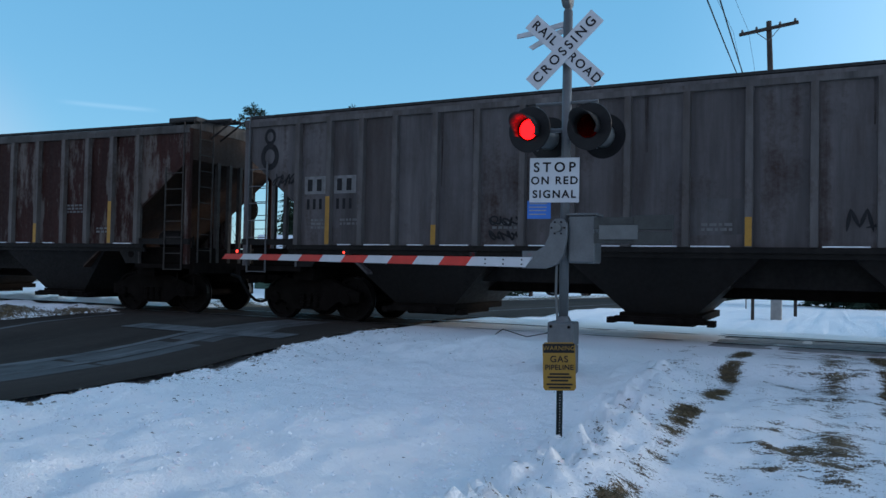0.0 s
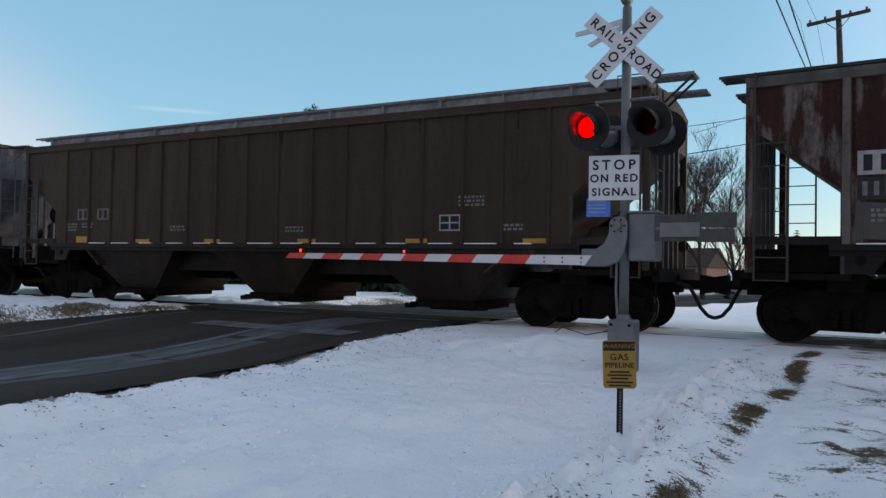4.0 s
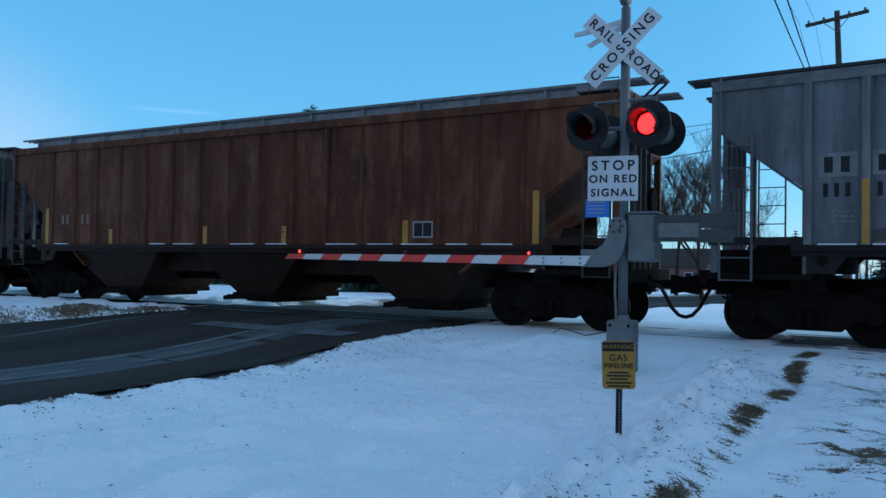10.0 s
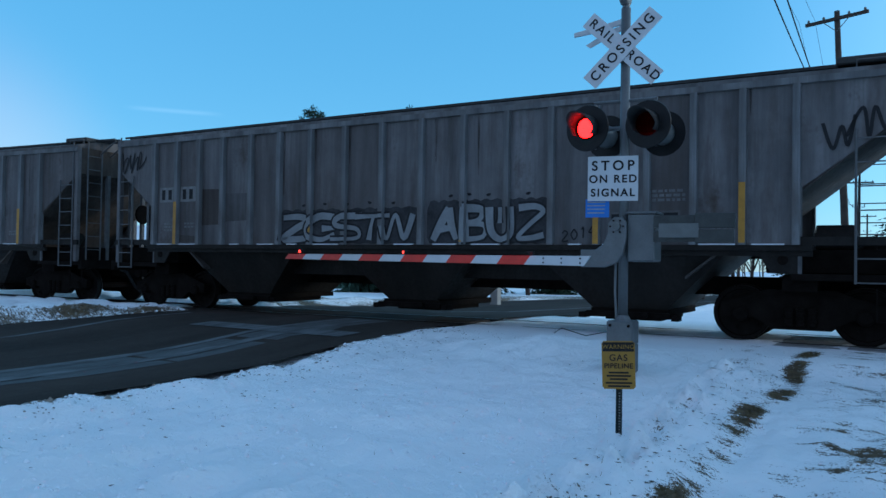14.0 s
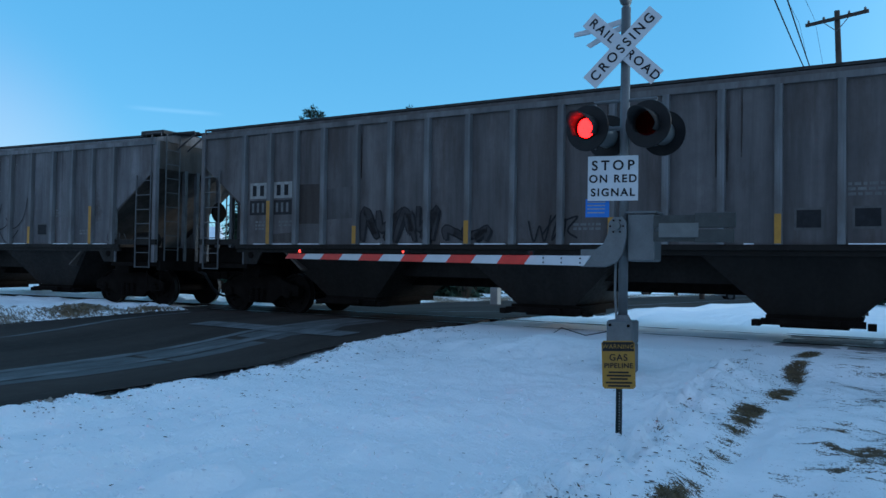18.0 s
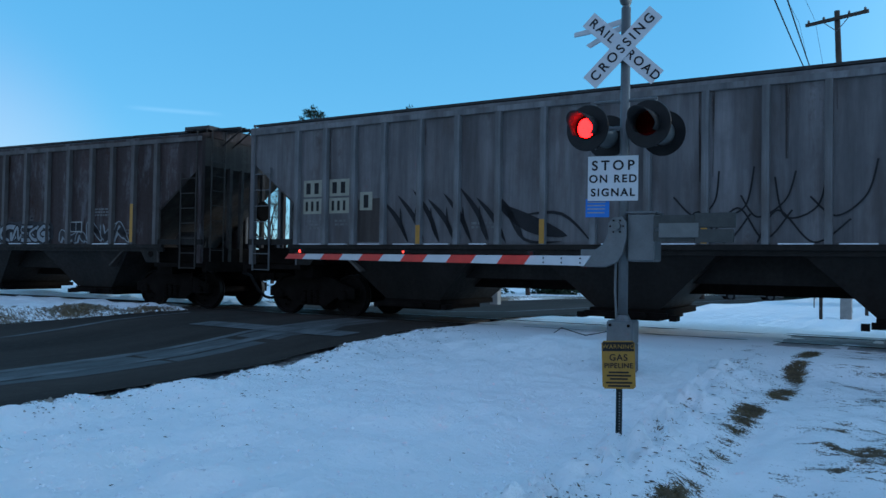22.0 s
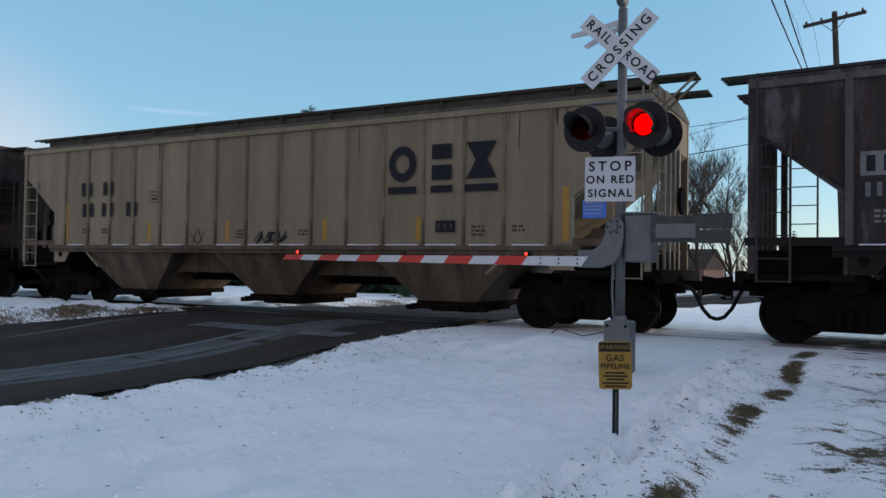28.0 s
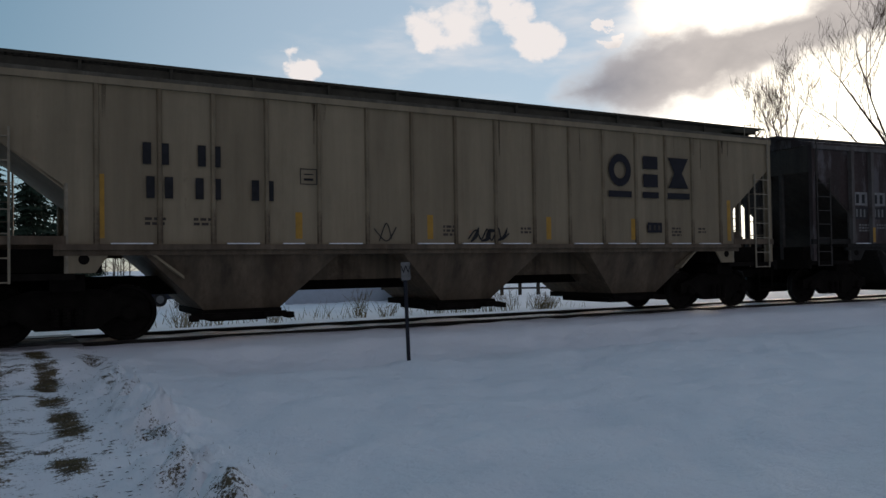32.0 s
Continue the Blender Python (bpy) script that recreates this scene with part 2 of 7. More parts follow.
def worn_marking(name="worn_road_paint", paint=(0.125, 0.125, 0.127), lo=0.38, hi=0.62):
    """Road paint worn through to the asphalt."""
    k = Nodes(name)
    v = k.coords()
    n2 = k.noise(k.coords((2, 0.6, 1)), 2.0, 6, 0.7)
    c = k.mix(k.ramp(n2, [(lo, 0.0), (hi, 1.0)]), (0.042, 0.040, 0.039), paint)
    k.bump(k.noise(v, 110, 3), 0.005)
    return k.done(c, 0.8)


def glow_red():
    m = bpy.data.materials.new("lit_red_lamp")
    m.use_nodes = True
    b = m.node_tree.nodes["Principled BSDF"]
    b.inputs["Base Color"].default_value = (0.8, 0.02, 0.01, 1)
    b.inputs["Emission Color"].default_value = (1.0, 0.0055, 0.003, 1)
    b.inputs["Emission Strength"].default_value = 12.0
    return m


def glow_small():
    m = bpy.data.materials.new("lit_gate_lamp")
    m.use_nodes = True
    b = m.node_tree.nodes["Principled BSDF"]
    b.inputs["Base Color"].default_value = (0.25, 0.01, 0.008, 1)
    b.inputs["Emission Color"].default_value = (1.0, 0.04, 0.02, 1)
    b.inputs["Emission Strength"].default_value = 1.6
    return m


def red_glass():
    m = bpy.data.materials.new("red_lens_glass")
    m.use_nodes = True
    b = m.node_tree.nodes["Principled BSDF"]
    b.inputs["Base Color"].default_value = (0.72, 0.02, 0.012, 1)
    b.inputs["Roughness"].default_value = 0.12
    b.inputs["Transmission Weight"].default_value = 1.0
    b.inputs["IOR"].default_value = 1.05
    return m


def stain_material():
    """Rust run-off: brown streaks with ragged, see-through edges."""
    k = Nodes("rust_stain")
    f = k.noise(k.coords((22, 22, 1.1)), 1.0, 5, 0.65)
    k.l(k.ramp(f, [(0.40, 0.0), (0.66, 0.7)]), k.b.inputs["Alpha"])
    return k.done((0.030, 0.017, 0.011), 0.85, 0.0, 0.15)


SNOW = snow_material()
ASPHALT = asphalt_material()
MARK = worn_marking()
FILM = worn_marking("dried_salt_film", (0.092, 0.091, 0.092), 0.34, 0.74)
# running gear and wheels: grime, plus the shade under the cars in the colour
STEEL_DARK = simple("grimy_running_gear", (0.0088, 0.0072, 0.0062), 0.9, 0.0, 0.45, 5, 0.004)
STEEL_RAIL = simple("rail_steel", (0.022, 0.018, 0.016), 0.6, 0.3, 0.3, 8)
RAIL_TOP = simple("polished_rail_head", (0.07, 0.07, 0.072), 0.4, 0.7, 0.15, 8, 0.0)
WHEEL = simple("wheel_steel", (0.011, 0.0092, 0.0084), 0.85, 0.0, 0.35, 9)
TREAD = simple("polished_tread", (0.04, 0.038, 0.036), 0.4, 0.7, 0.1, 9, 0)
GALV = simple("galvanised_steel", (0.115, 0.12, 0.12), 0.5, 0.35, 0.16, 7, 0.001)
MASTGREY = simple("aluminium_paint", (0.115, 0.12, 0.125), 0.5, 0.3, 0.18, 5, 0.001)
BLACK = simple("black_enamel", (0.012, 0.012, 0.013), 0.45, 0.0, 0.3, 6, 0.001)
HOOD = simple("dull_black_hood", (0.028, 0.027, 0.027), 0.7, 0.0, 0.3, 6, 0.001)
WHITE = simple("white_reflective_sheet", (0.50, 0.51, 0.53), 0.45, 0.0, 0.06, 5, 0.0)
REDTAPE = simple("red_reflective_sheet", (0.50, 0.020, 0.010), 0.45, 0.0, 0.15, 7, 0.0)
INK = simple("black_sign_ink", (0.015, 0.015, 0.017), 0.5, 0.0, 0.2, 9, 0.0)
YELLOW = simple("yellow_sign_sheet", (0.27, 0.15, 0.010), 0.5, 0.0, 0.12, 7, 0.0)
YELLOWSTRIPE = simple("yellow_reflector", (0.34, 0.175, 0.015), 0.6, 0.0, 0.25, 5, 0.0)
BLUE = simple("blue_sign_sheet", (0.03, 0.14, 0.50), 0.5, 0.0, 0.1, 7, 0.0)
STAIN = stain_material()
DIMSNOW = simple("frost_on_ledges", (0.72, 0.74, 0.77), 0.8, 0.0, 0.2, 5, 0.004)
LIT, LITSMALL, LENS = glow_red(), glow_small(), red_glass()
WOODPOLE = simple("weathered_pole_wood", (0.055, 0.044, 0.037), 0.85, 0.0, 0.35, 3, 0.004)
TIE = simple("creosoted_tie", (0.028, 0.022, 0.018), 0.85, 0.0, 0.35, 4, 0.006)
BARK = simple("grey_bark", (0.055, 0.042, 0.035), 0.9, 0.0, 0.35, 3, 0.006)
NEEDLES = simple("spruce_needles", (0.022, 0.040, 0.026), 0.85, 0.0, 0.5, 2.5, 0.01)
DRYGRASS = simple("dry_grass", (0.20, 0.15, 0.075), 0.9, 0.0, 0.45, 2, 0.0)
TURF = simple("olive_turf", (0.092, 0.080, 0.032), 0.9, 0.0, 0.55, 2.5, 0.0)
RUBBER = simple("black_rubber", (0.018, 0.018, 0.018), 0.7, 0.0, 0.2, 8, 0.001)
STENCIL_W = simple("stencil_white", (0.26, 0.26, 0.25), 0.7, 0.0, 0.3, 9, 0.0)
STENCIL_G = simple("stencil_grey", (0.12, 0.12, 0.12), 0.75, 0.0, 0.35, 9, 0.0)
STENCIL_K = simple("stencil_black", (0.018, 0.018, 0.02), 0.7, 0.0, 0.4, 9, 0.0)
LOGO_BLUE = simple("dark_blue_marking", (0.014, 0.014, 0.019), 0.65, 0.0, 0.3, 5, 0.0)
SPRAY_W = simple("spray_white", (0.19, 0.20, 0.21), 0.7, 0.0, 0.2, 4, 0.0)
SPRAY_K = simple("spray_black", (0.02, 0.02, 0.022), 0.7, 0.0, 0.2, 4, 0.0)
SPRAY_DIM = simple("thin_black_spray", (0.040, 0.040, 0.043), 0.75, 0.0, 0.5, 3, 0.0)
SLUSH = simple("slushy_packed_snow", (0.25, 0.243, 0.24), 0.7, 0.0, 0.55, 5, 0.006)
ROOFSNOW = simple("thin_old_snow", (0.74, 0.76, 0.80), 0.7, 0.0, 0.08, 3, 0.01)

# ---------------------------------------------------------------- mesh helpers


def part(name, bm, material, parent=None, label="", smooth=False, loc=None):
    me = bpy.data.meshes.new(name)
    bm.normal_update()
    bm.to_mesh(me)
    bm.free()
    me.materials.append(material)
    if smooth:
        me.shade_smooth()
    ob = new(name, me)
    if parent is not None:
        ob.parent = parent
    if loc is not None:
        ob.location = loc
    if label:
        ob["label"] = label
    return ob


def again(ob, parent, loc=(0, 0, 0), rot=None):
    """One more piece on the same mesh."""
    o = new(ob.name.split(".")[0], ob.data)
    o.parent = parent
    o.location = loc
    if rot is not None:
        o.rotation_euler = rot
    if "label" in ob:
        o["label"] = ob["label"]
    return o


def empty(name, m=None):
    e = new(name)
    e.empty_display_size = 0.2
    if m is not None:
        e.matrix_world = m
    return e


def box(bm, x0, x1, y0, y1, z0, z1):
    v = [bm.verts.new(p) for p in ((x0, y0, z0), (x1, y0, z0), (x1, y1, z0), (x0, y1, z0), (x0, y0, z1), (x1, y0, z1), (x1, y1, z1), (x0, y1, z1))]
    for f in ((3, 2, 1, 0), (4, 5, 6, 7), (0, 1, 5, 4), (1, 2, 6, 5), (2, 3, 7, 6), (3, 0, 4, 7)):
        bm.faces.new([v[i] for i in f])
    return v


def bevelled(bm, r=0.006):
    bmesh.ops.bevel(bm, geom=list(bm.edges), offset=r, segments=1, affect="EDGES", clamp_overlap=True)
    return bm


def bx(x0, x1, y0, y1, z0, z1, r=0.0):
    bm = bmesh.new()
    box(bm, x0, x1, y0, y1, z0, z1)
    return bevelled(bm, r) if r else bm


def prism(bm, poly, y0, y1, axis="y"):
    """Extrude a polygon (x, z) along y, or (y, z) along x, or (x, y) along z."""
    def pt(a, b, c):
        return (a, c, b) if axis == "y" else (c, a, b) if axis == "x" else (a, b, c)
    a = [bm.verts.new(pt(p[0], p[1], y0)) for p in poly]
    b = [bm.verts.new(pt(p[0], p[1], y1)) for p in poly]
    n = len(poly)
    bm.faces.new(a)
    bm.faces.new(b[::-1])
    for i in range(n):
        bm.faces.new((a[i], b[i], b[(i + 1) % n], a[(i + 1) % n]))
    bmesh.ops.recalc_face_normals(bm, faces=list(bm.faces))
    return bm


def tube(bm, pts, r, n=6, r1=None, cap=True):
    """A pipe through points; r may taper to r1."""
    pts = [Vector(p) for p in pts]
    rings = []
    up = None
    for i, p in enumerate(pts):
        d = (pts[min(i + 1, len(pts) - 1)] - pts[max(i - 1, 0)]).normalized()
        if up is None:
            up = d.orthogonal().normalized()
        up = (up - d * up.dot(d))
        up = up.normalized() if up.length > 1e-5 else d.orthogonal().normalized()
        side = d.cross(up)
        rr = r if r1 is None else r + (r1 - r) * i / (len(pts) - 1)
        rings.append([bm.verts.new(p + (up * math.cos(a) + side * math.sin(a)) * rr) for a in (2 * math.pi * j / n for j in range(n))])
    for a, b in zip(rings, rings[1:]):
        for j in range(n):
            bm.faces.new((a[j], a[(j + 1) % n], b[(j + 1) % n], b[j]))
    if cap:
        bm.faces.new(rings[0][::-1])
        bm.faces.new(rings[-1])
    return bm


def lathe(bm, prof, n=24, axis="y", center=(0, 0, 0)):
    """Turn a profile of (along, radius) about an axis."""
    rings = []
    for h, r in prof:
        ring = []
        for j in range(n):
            a = 2 * math.pi * j / n
            c, s = r * math.cos(a), r * math.sin(a)
            p = {"y": (c, h, s), "z": (c, s, h), "x": (h, c, s)}[axis]
            ring.append(bm.verts.new((p[0] + center[0], p[1] + center[1], p[2] + center[2])))
        rings.append(ring)
    for a, b in zip(rings, rings[1:]):
        for j in range(n):
            bm.faces.new((a[j], a[(j + 1) % n], b[(j + 1) % n], b[j]))
    bm.faces.new(rings[0][::-1])
    bm.faces.new(rings[-1])
    bmesh.ops.recalc_face_normals(bm, faces=list(bm.faces))
    return bm


def lettering(text, size, material, parent, m, spacing=1.0, label="", bold=0.0):
    """Built-in font, lying in the xz plane of m and facing -y."""
    cu = bpy.data.curves.new("lettering", "FONT")
    cu.body, cu.size, cu.align_x, cu.align_y = text, size, "CENTER", "CENTER"
    cu.extrude, cu.space_character, cu.offset = 0.001, spacing, bold
    cu.materials.append(material)
    ob = new("lettering", cu)
    ob.parent = parent
    ob.matrix_local = m @ pose(0, 0, 0, 90, 0, 0)
    if label:
        ob["label"] = label
    return ob


def vnoise(x, y, seed=0):
    """Smooth value noise on arrays, 0 to 1."""
    x, y = np.asarray(x, float), np.asarray(y, float)
    xi, yi = np.floor(x).astype(np.int64), np.floor(y).astype(np.int64)
    fx, fy = x - xi, y - yi
    fx, fy = fx * fx * (3 - 2 * fx), fy * fy * (3 - 2 * fy)

    def h(a, b):
        n = (a * 374761393 + b * 668265263 + seed * 974634777) & 0x7FFFFFFF
        n = ((n ^ (n >> 13)) * 1274126177) & 0x7FFFFFFF
        return ((n ^ (n >> 16)) & 0xFFFF) / 65535.0
    a = h(xi, yi) * (1 - fx) + h(xi + 1, yi) * fx
    b = h(xi, yi + 1) * (1 - fx) + h(xi + 1, yi + 1) * fx
    return a * (1 - fy) + b * fy


def smooth01(a):
    a = np.clip(a, 0, 1)
    return a * a * (3 - 2 * a)

# ---------------------------------------------------------------- the ground, the road and the track
R_TRACK, Y_TRACK = 257.0, 14.38          # the track's curve, and its distance from the camera


def rail_pose(s, side=0.0, z=0.0):
    """Where arc length s lies on the track, and its heading."""
    a = s / R_TRACK
    return pose((R_TRACK + side) * math.sin(a), Y_TRACK - R_TRACK + (R_TRACK + side) * math.cos(a), z, 0, 0, -math.degrees(a))


def off_track(x, y):
    """Signed distance from the track's middle, beyond it positive."""
    return np.hypot(x, y - (Y_TRACK - R_TRACK)) - R_TRACK


ROAD_L, ROAD_R = -16.1, -7.85


def terrain(x, y):
    """Height of the land without noise: it rises to the crossing and falls away behind it."""
    o = off_track(x, y)
    z = -0.42 + 0.24 * smooth01((y - 4.6) / 7.6)
    z = z - 0.020 * np.clip(y - 18, 0, 55)
    z = z + 0.30 * smooth01(1 - np.hypot((x + 4.3) / 3.0, (y - 10.9) / 2.0))       # mound by the signal
    z = z - 0.09 * np.exp(-((x + 2.7) / 1.2) ** 2 - ((y - 6.7) / 1.5) ** 2)          # hollow round the marker post
    z = np.where(np.abs(o) < 3.0, np.maximum(z, -0.17), z)
    z = z - 0.25 * smooth01((np.abs(o) - 2.4) / 1.5) * smooth01((4.8 - np.abs(o)) / 1.5) * (x > 2.6)
    return z


def road_z(x, y):
    o = np.abs(off_track(x, y))
    z = terrain(np.full_like(x, -30.0), y) * 1.0
    z = -0.27 + (z + 0.27) * 0.55
    z = np.where(y > 18, -0.15 - 0.020 * np.clip(y - 18, 0, 55), z)
    k = smooth01((o - 1.8) / 5.0)
    return -0.015 * (1 - k) + z * k


def snow_edge(y):
    """The road's left edge where old ploughed snow creeps over it near the rails."""
    return ROAD_L + 1.65 * smooth01((y - 8.0) / 4.5) * smooth01((27.0 - y) / 9.0)


def ground_z(x, y):
    x, y = np.asarray(x, float), np.asarray(y, float)
    z = terrain(x, y)
    fine = smooth01((70 - np.hypot(x, y)) / 40)
    z = z + fine * (0.10 * (vnoise(x * 0.35, y * 0.35, 3) - 0.5) + 0.09 * (vnoise(x * 1.3, y * 1.3, 5) - 0.5) + 0.07 * (vnoise(x * 3.1, y * 3.1, 6) - 0.5) + 0.045 * (vnoise(x * 6.7, y * 6.7, 7) - 0.5))
    near = smooth01((8.0 - y) / 4.0) * smooth01((-2.2 - x) / 1.5)                  # trampled, crusty snow
    z = z + near * (0.075 * (vnoise(x * 2.2, y * 2.2, 61) - 0.5) + 0.060 * (vnoise(x * 4.6, y * 4.6, 62) - 0.5) - 0.07 * np.clip(vnoise(x * 3.3, y * 3.3, 63) - 0.62, 0, 1))
    # ploughed banks beside the road, lumpy
    for edge, sgn in ((ROAD_R, 1), (ROAD_L, -1)):
        edge = edge if sgn > 0 else snow_edge(y)
        d = (x - edge) * sgn + 0.35 * (vnoise(y * 0.8, y * 0 + 3.0 * sgn, 9) - 0.5)
        ridge = np.exp(-((d - (0.55 if sgn > 0 else 1.0)) / (0.45 if sgn > 0 else 1.0)) ** 2)
        z = z + ridge * ((0.05 if sgn > 0 else 0.12) + 0.13 * vnoise(x * 1.7, y * 1.7, 11) * vnoise(y * 0.5, x * 0.0, 12) + 0.08 * np.clip(vnoise(x * 4.3, y * 4.3, 13) - 0.35, 0, 1)) * (np.abs(off_track(x, y)) > (2.2 if sgn > 0 else 1.8))
    # old ploughed snow lies level with the rails beyond the road
    d = snow_edge(y) - x + 0.5 * (vnoise(y * 0.9, y * 0, 71) - 0.5)
    beyond = smooth01((d - 0.05) / 0.55) * smooth01((np.abs(off_track(x, y)) - 1.05) / 0.4)
    heap = beyond * smooth01((y - 6.0) / 2.0) * smooth01((24.0 - y) / 6.0)
    z = np.maximum(z, z * (1 - heap) + heap * (-0.06 + 0.16 * vnoise(x * 1.9, y * 1.9, 72) + 0.10 * vnoise(x * 5.0, y * 5.0, 73)))
    z = np.where((x > ROAD_L - 0.4) & (d > 0), np.maximum(z, road_z(x, y) + 0.025), z)
    inroad = (x > ROAD_L) & (x < ROAD_R) & (d <= 0)
    z = np.where(inroad, road_z(x, y) - 0.10, z)
    # the driveway: packed ruts between low banks
    k = smooth01((16.5 - np.abs(y - 10)) / 3) * (y > -6)
    drive = smooth01((1.45 - np.abs(x + 0.1)) / 0.35) * k
    z = z - 0.05 * drive + 0.05 * k * np.exp(-((np.abs(x + 0.1) - 1.75) / 0.3) ** 2) * (0.4 + 1.2 * vnoise(x * 2.2, y * 2.2, 21))
    # snow thrown up beside the driveway in rough lumps
    lump = sum(a * np.clip(vnoise(x * f, y * f, q) - 0.36, 0, 1) for f, a, q in ((3.1, 0.9, 23), (6.5, 0.75, 24), (12.5, 0.55, 25)))
    z = z + 0.40 * k * (np.exp(-((x - 1.30) / 0.28) ** 2) + 0.85 * np.exp(-((x + 2.05) / 0.36) ** 2)) * lump * smooth01((11.4 - y) / 1.5)
    o = off_track(x, y)
    bed = smooth01((2.9 - np.abs(o)) / 0.5) * (1 - beyond * (x < -8))
    z = z * (1 - bed) + bed * (-0.085 + 0.05 * vnoise(x * 2, y * 2, 31))
    # between road and driveway the snow lies level with the rail heads
    full = smooth01((x + 7.8) / 0.4) * smooth01((1.25 - x) / 0.25) * smooth01((3.6 - np.abs(o)) / 0.9)
    drive = smooth01((1.7 - np.abs(x + 0.3)) / 0.3)
    return z * (1 - full) + full * (-0.016 - 0.016 * drive + 0.022 * vnoise(x * 2.4, y * 2.4, 33))


def strips(y):
    """The two bare wheel strips of the driveway, drawing together towards the track."""
    return -1.17 - 0.052 * (11.5 - y), 0.66 - 0.024 * (y - 5.3)


def bare_amount(x, y):
    """How much the soil shows: strips along the driveway, its middle, and the track bed."""
    k = smooth01((13.4 - y) / 0.8) * (y > -8)
    n = vnoise(x * 1.1, y * 1.1, 41)
    n2 = vnoise(x * 0.3, y * 0.75, 44)
    wob = 0.22 * (vnoise(x * 0.2, y * 0.9, 42) - 0.5)
    xl, xr = strips(y)
    gap1, gap2 = vnoise(x * 1.5, y * 2.6, 44) + 0.6 * (vnoise(x * 5, y * 11, 51) - 0.5), vnoise(x * 1.5, y * 2.2, 45) + 0.6 * (vnoise(x * 5, y * 11, 52) - 0.5)
    b = 0.95 * np.exp(-((x - xl + wob) / 0.20) ** 2) * (0.16 + 0.92 * gap1)
    b = np.maximum(b, 0.95 * np.exp(-((x - xr - wob) / 0.22) ** 2) * (0.18 + 0.92 * gap2))
    clump = vnoise(x * 0.8, y * 1.1, 53)
    b = np.maximum(b, 0.92 * np.exp(-((x + 0.02) / 0.34) ** 2) * (0.16 + 0.46 * clump + 0.55 * vnoise(x * 3.2, y * 8.0, 43)))
    b = np.maximum(b, 0.86 * np.exp(-((x + 0.15) / 0.95) ** 4) * vnoise(x * 3.6, y * 12.0, 48) * (0.62 + 0.55 * clump))
    b = b * k
    b = np.maximum(b, 0.52 * np.exp(-((x - 1.22) / 0.30) ** 2) * k * vnoise(x * 5, y * 5, 46) * 1.5)
    b = np.maximum(b, 0.42 * np.exp(-((x + 1.95) / 0.30) ** 2) * k * vnoise(x * 5, y * 5, 50) * 1.5)
    for edge, sgn in ((ROAD_R, 1), (snow_edge(y), -1)):
        d = (x - edge) * sgn
        b = np.maximum(b, (0.60 if sgn > 0 else 0.80) * np.exp(-((d - 0.05) / (0.36 if sgn > 0 else 1.9)) ** 2) * (d > -0.6) * (0.45 + 0.8 * vnoise(x * 2.5, y * 1.5, 47)))
    b = np.maximum(b, 0.10 * vnoise(x * 0.6, y * 0.6, 49) * (y < 40))
    o = off_track(x, y)
    b = np.where((np.abs(o) < 1.5) & (np.abs(x + 0.1) > 2.0), 0.20, b)
    return b


def spaced(dense, lo, hi, step, grow=1.22):
    """Even steps in the dense stretch, then growing ones out to the horizon."""
    a = list(np.arange(dense[0], dense[1] + 1e-6, step))
    d, s = a[-1], step
    while d < hi:
        s *= grow
        d += s
        a.append(d)
    d, s = a[0], step
    while d > lo:
        s *= grow
        d -= s
        a.insert(0, d)
    return np.array(a)


def build_ground():
    xs = spaced((-20.0, 13.0), -1500, 1500, 0.12)
    xs = np.unique(np.concatenate([xs, np.arange(-2.6, 2.0, 0.045), np.arange(-9.4, -2.6, 0.085)]))
    ys = spaced((3.0, 17.0), -1500, 1500, 0.075)
    X, Y = np.meshgrid(xs, ys)
    Z = ground_z(X, Y)
    nx, ny = len(xs), len(ys)
    co = np.stack([X, Y, Z], -1).reshape(-1, 3)
    i = np.arange(nx * ny).reshape(ny, nx)
    f = np.stack([i[:-1, :-1], i[:-1, 1:], i[1:, 1:], i[1:, :-1]], -1).reshape(-1, 4)
    me = bpy.data.meshes.new("ground")
    me.vertices.add(len(co)); me.vertices.foreach_set("co", co.ravel())
    me.loops.add(f.size); me.loops.foreach_set("vertex_index", f.ravel())
    me.polygons.add(len(f)); me.polygons.foreach_set("loop_start", np.arange(len(f)) * 4)
    me.update(calc_edges=True)
    at = me.attributes.new("bare", "FLOAT", "POINT")
    at.data.foreach_set("value", bare_amount(X, Y).ravel().astype(np.float32))
    me.materials.append(SNOW)
    me.shade_smooth()
    tagged(new("ground", me), "snow-covered verge and field with trodden driveway and bare grass strips", "ground", kind="structure")


def strip(name, x0, x1, y0, y1, dz, material, step=0.5, wob=0.0, seed=0, parent=None, slant=0.0):
    """A sheet that follows the road's surface, with slightly uneven long edges."""
    ys = np.arange(y0, y1 + step * 0.5, step) if y1 - y0 > step else np.array([y0, y1])
    n = max(2, int((x1 - x0) / 0.8) + 2) if x1 - x0 > 1.5 else 2
    bm = bmesh.new()
    rows = []
    for k, y in enumerate(ys):
        a = x0 + wob * (float(vnoise(y * 1.3, 0.5, seed)) - 0.5)
        b = x1 + wob * (float(vnoise(y * 1.3, 7.5, seed)) - 0.5)
        px = np.linspace(a, b, n) + slant * (y - 7)
        pz = road_z(px, np.full(n, y)) + dz
        rows.append([bm.verts.new((p, y, q)) for p, q in zip(px, pz)])
    for a, b in zip(rows, rows[1:]):
        for j in range(n - 1):
            bm.faces.new((a[j], a[j + 1], b[j + 1], b[j]))
    return part(name, bm, material, parent, smooth=True)


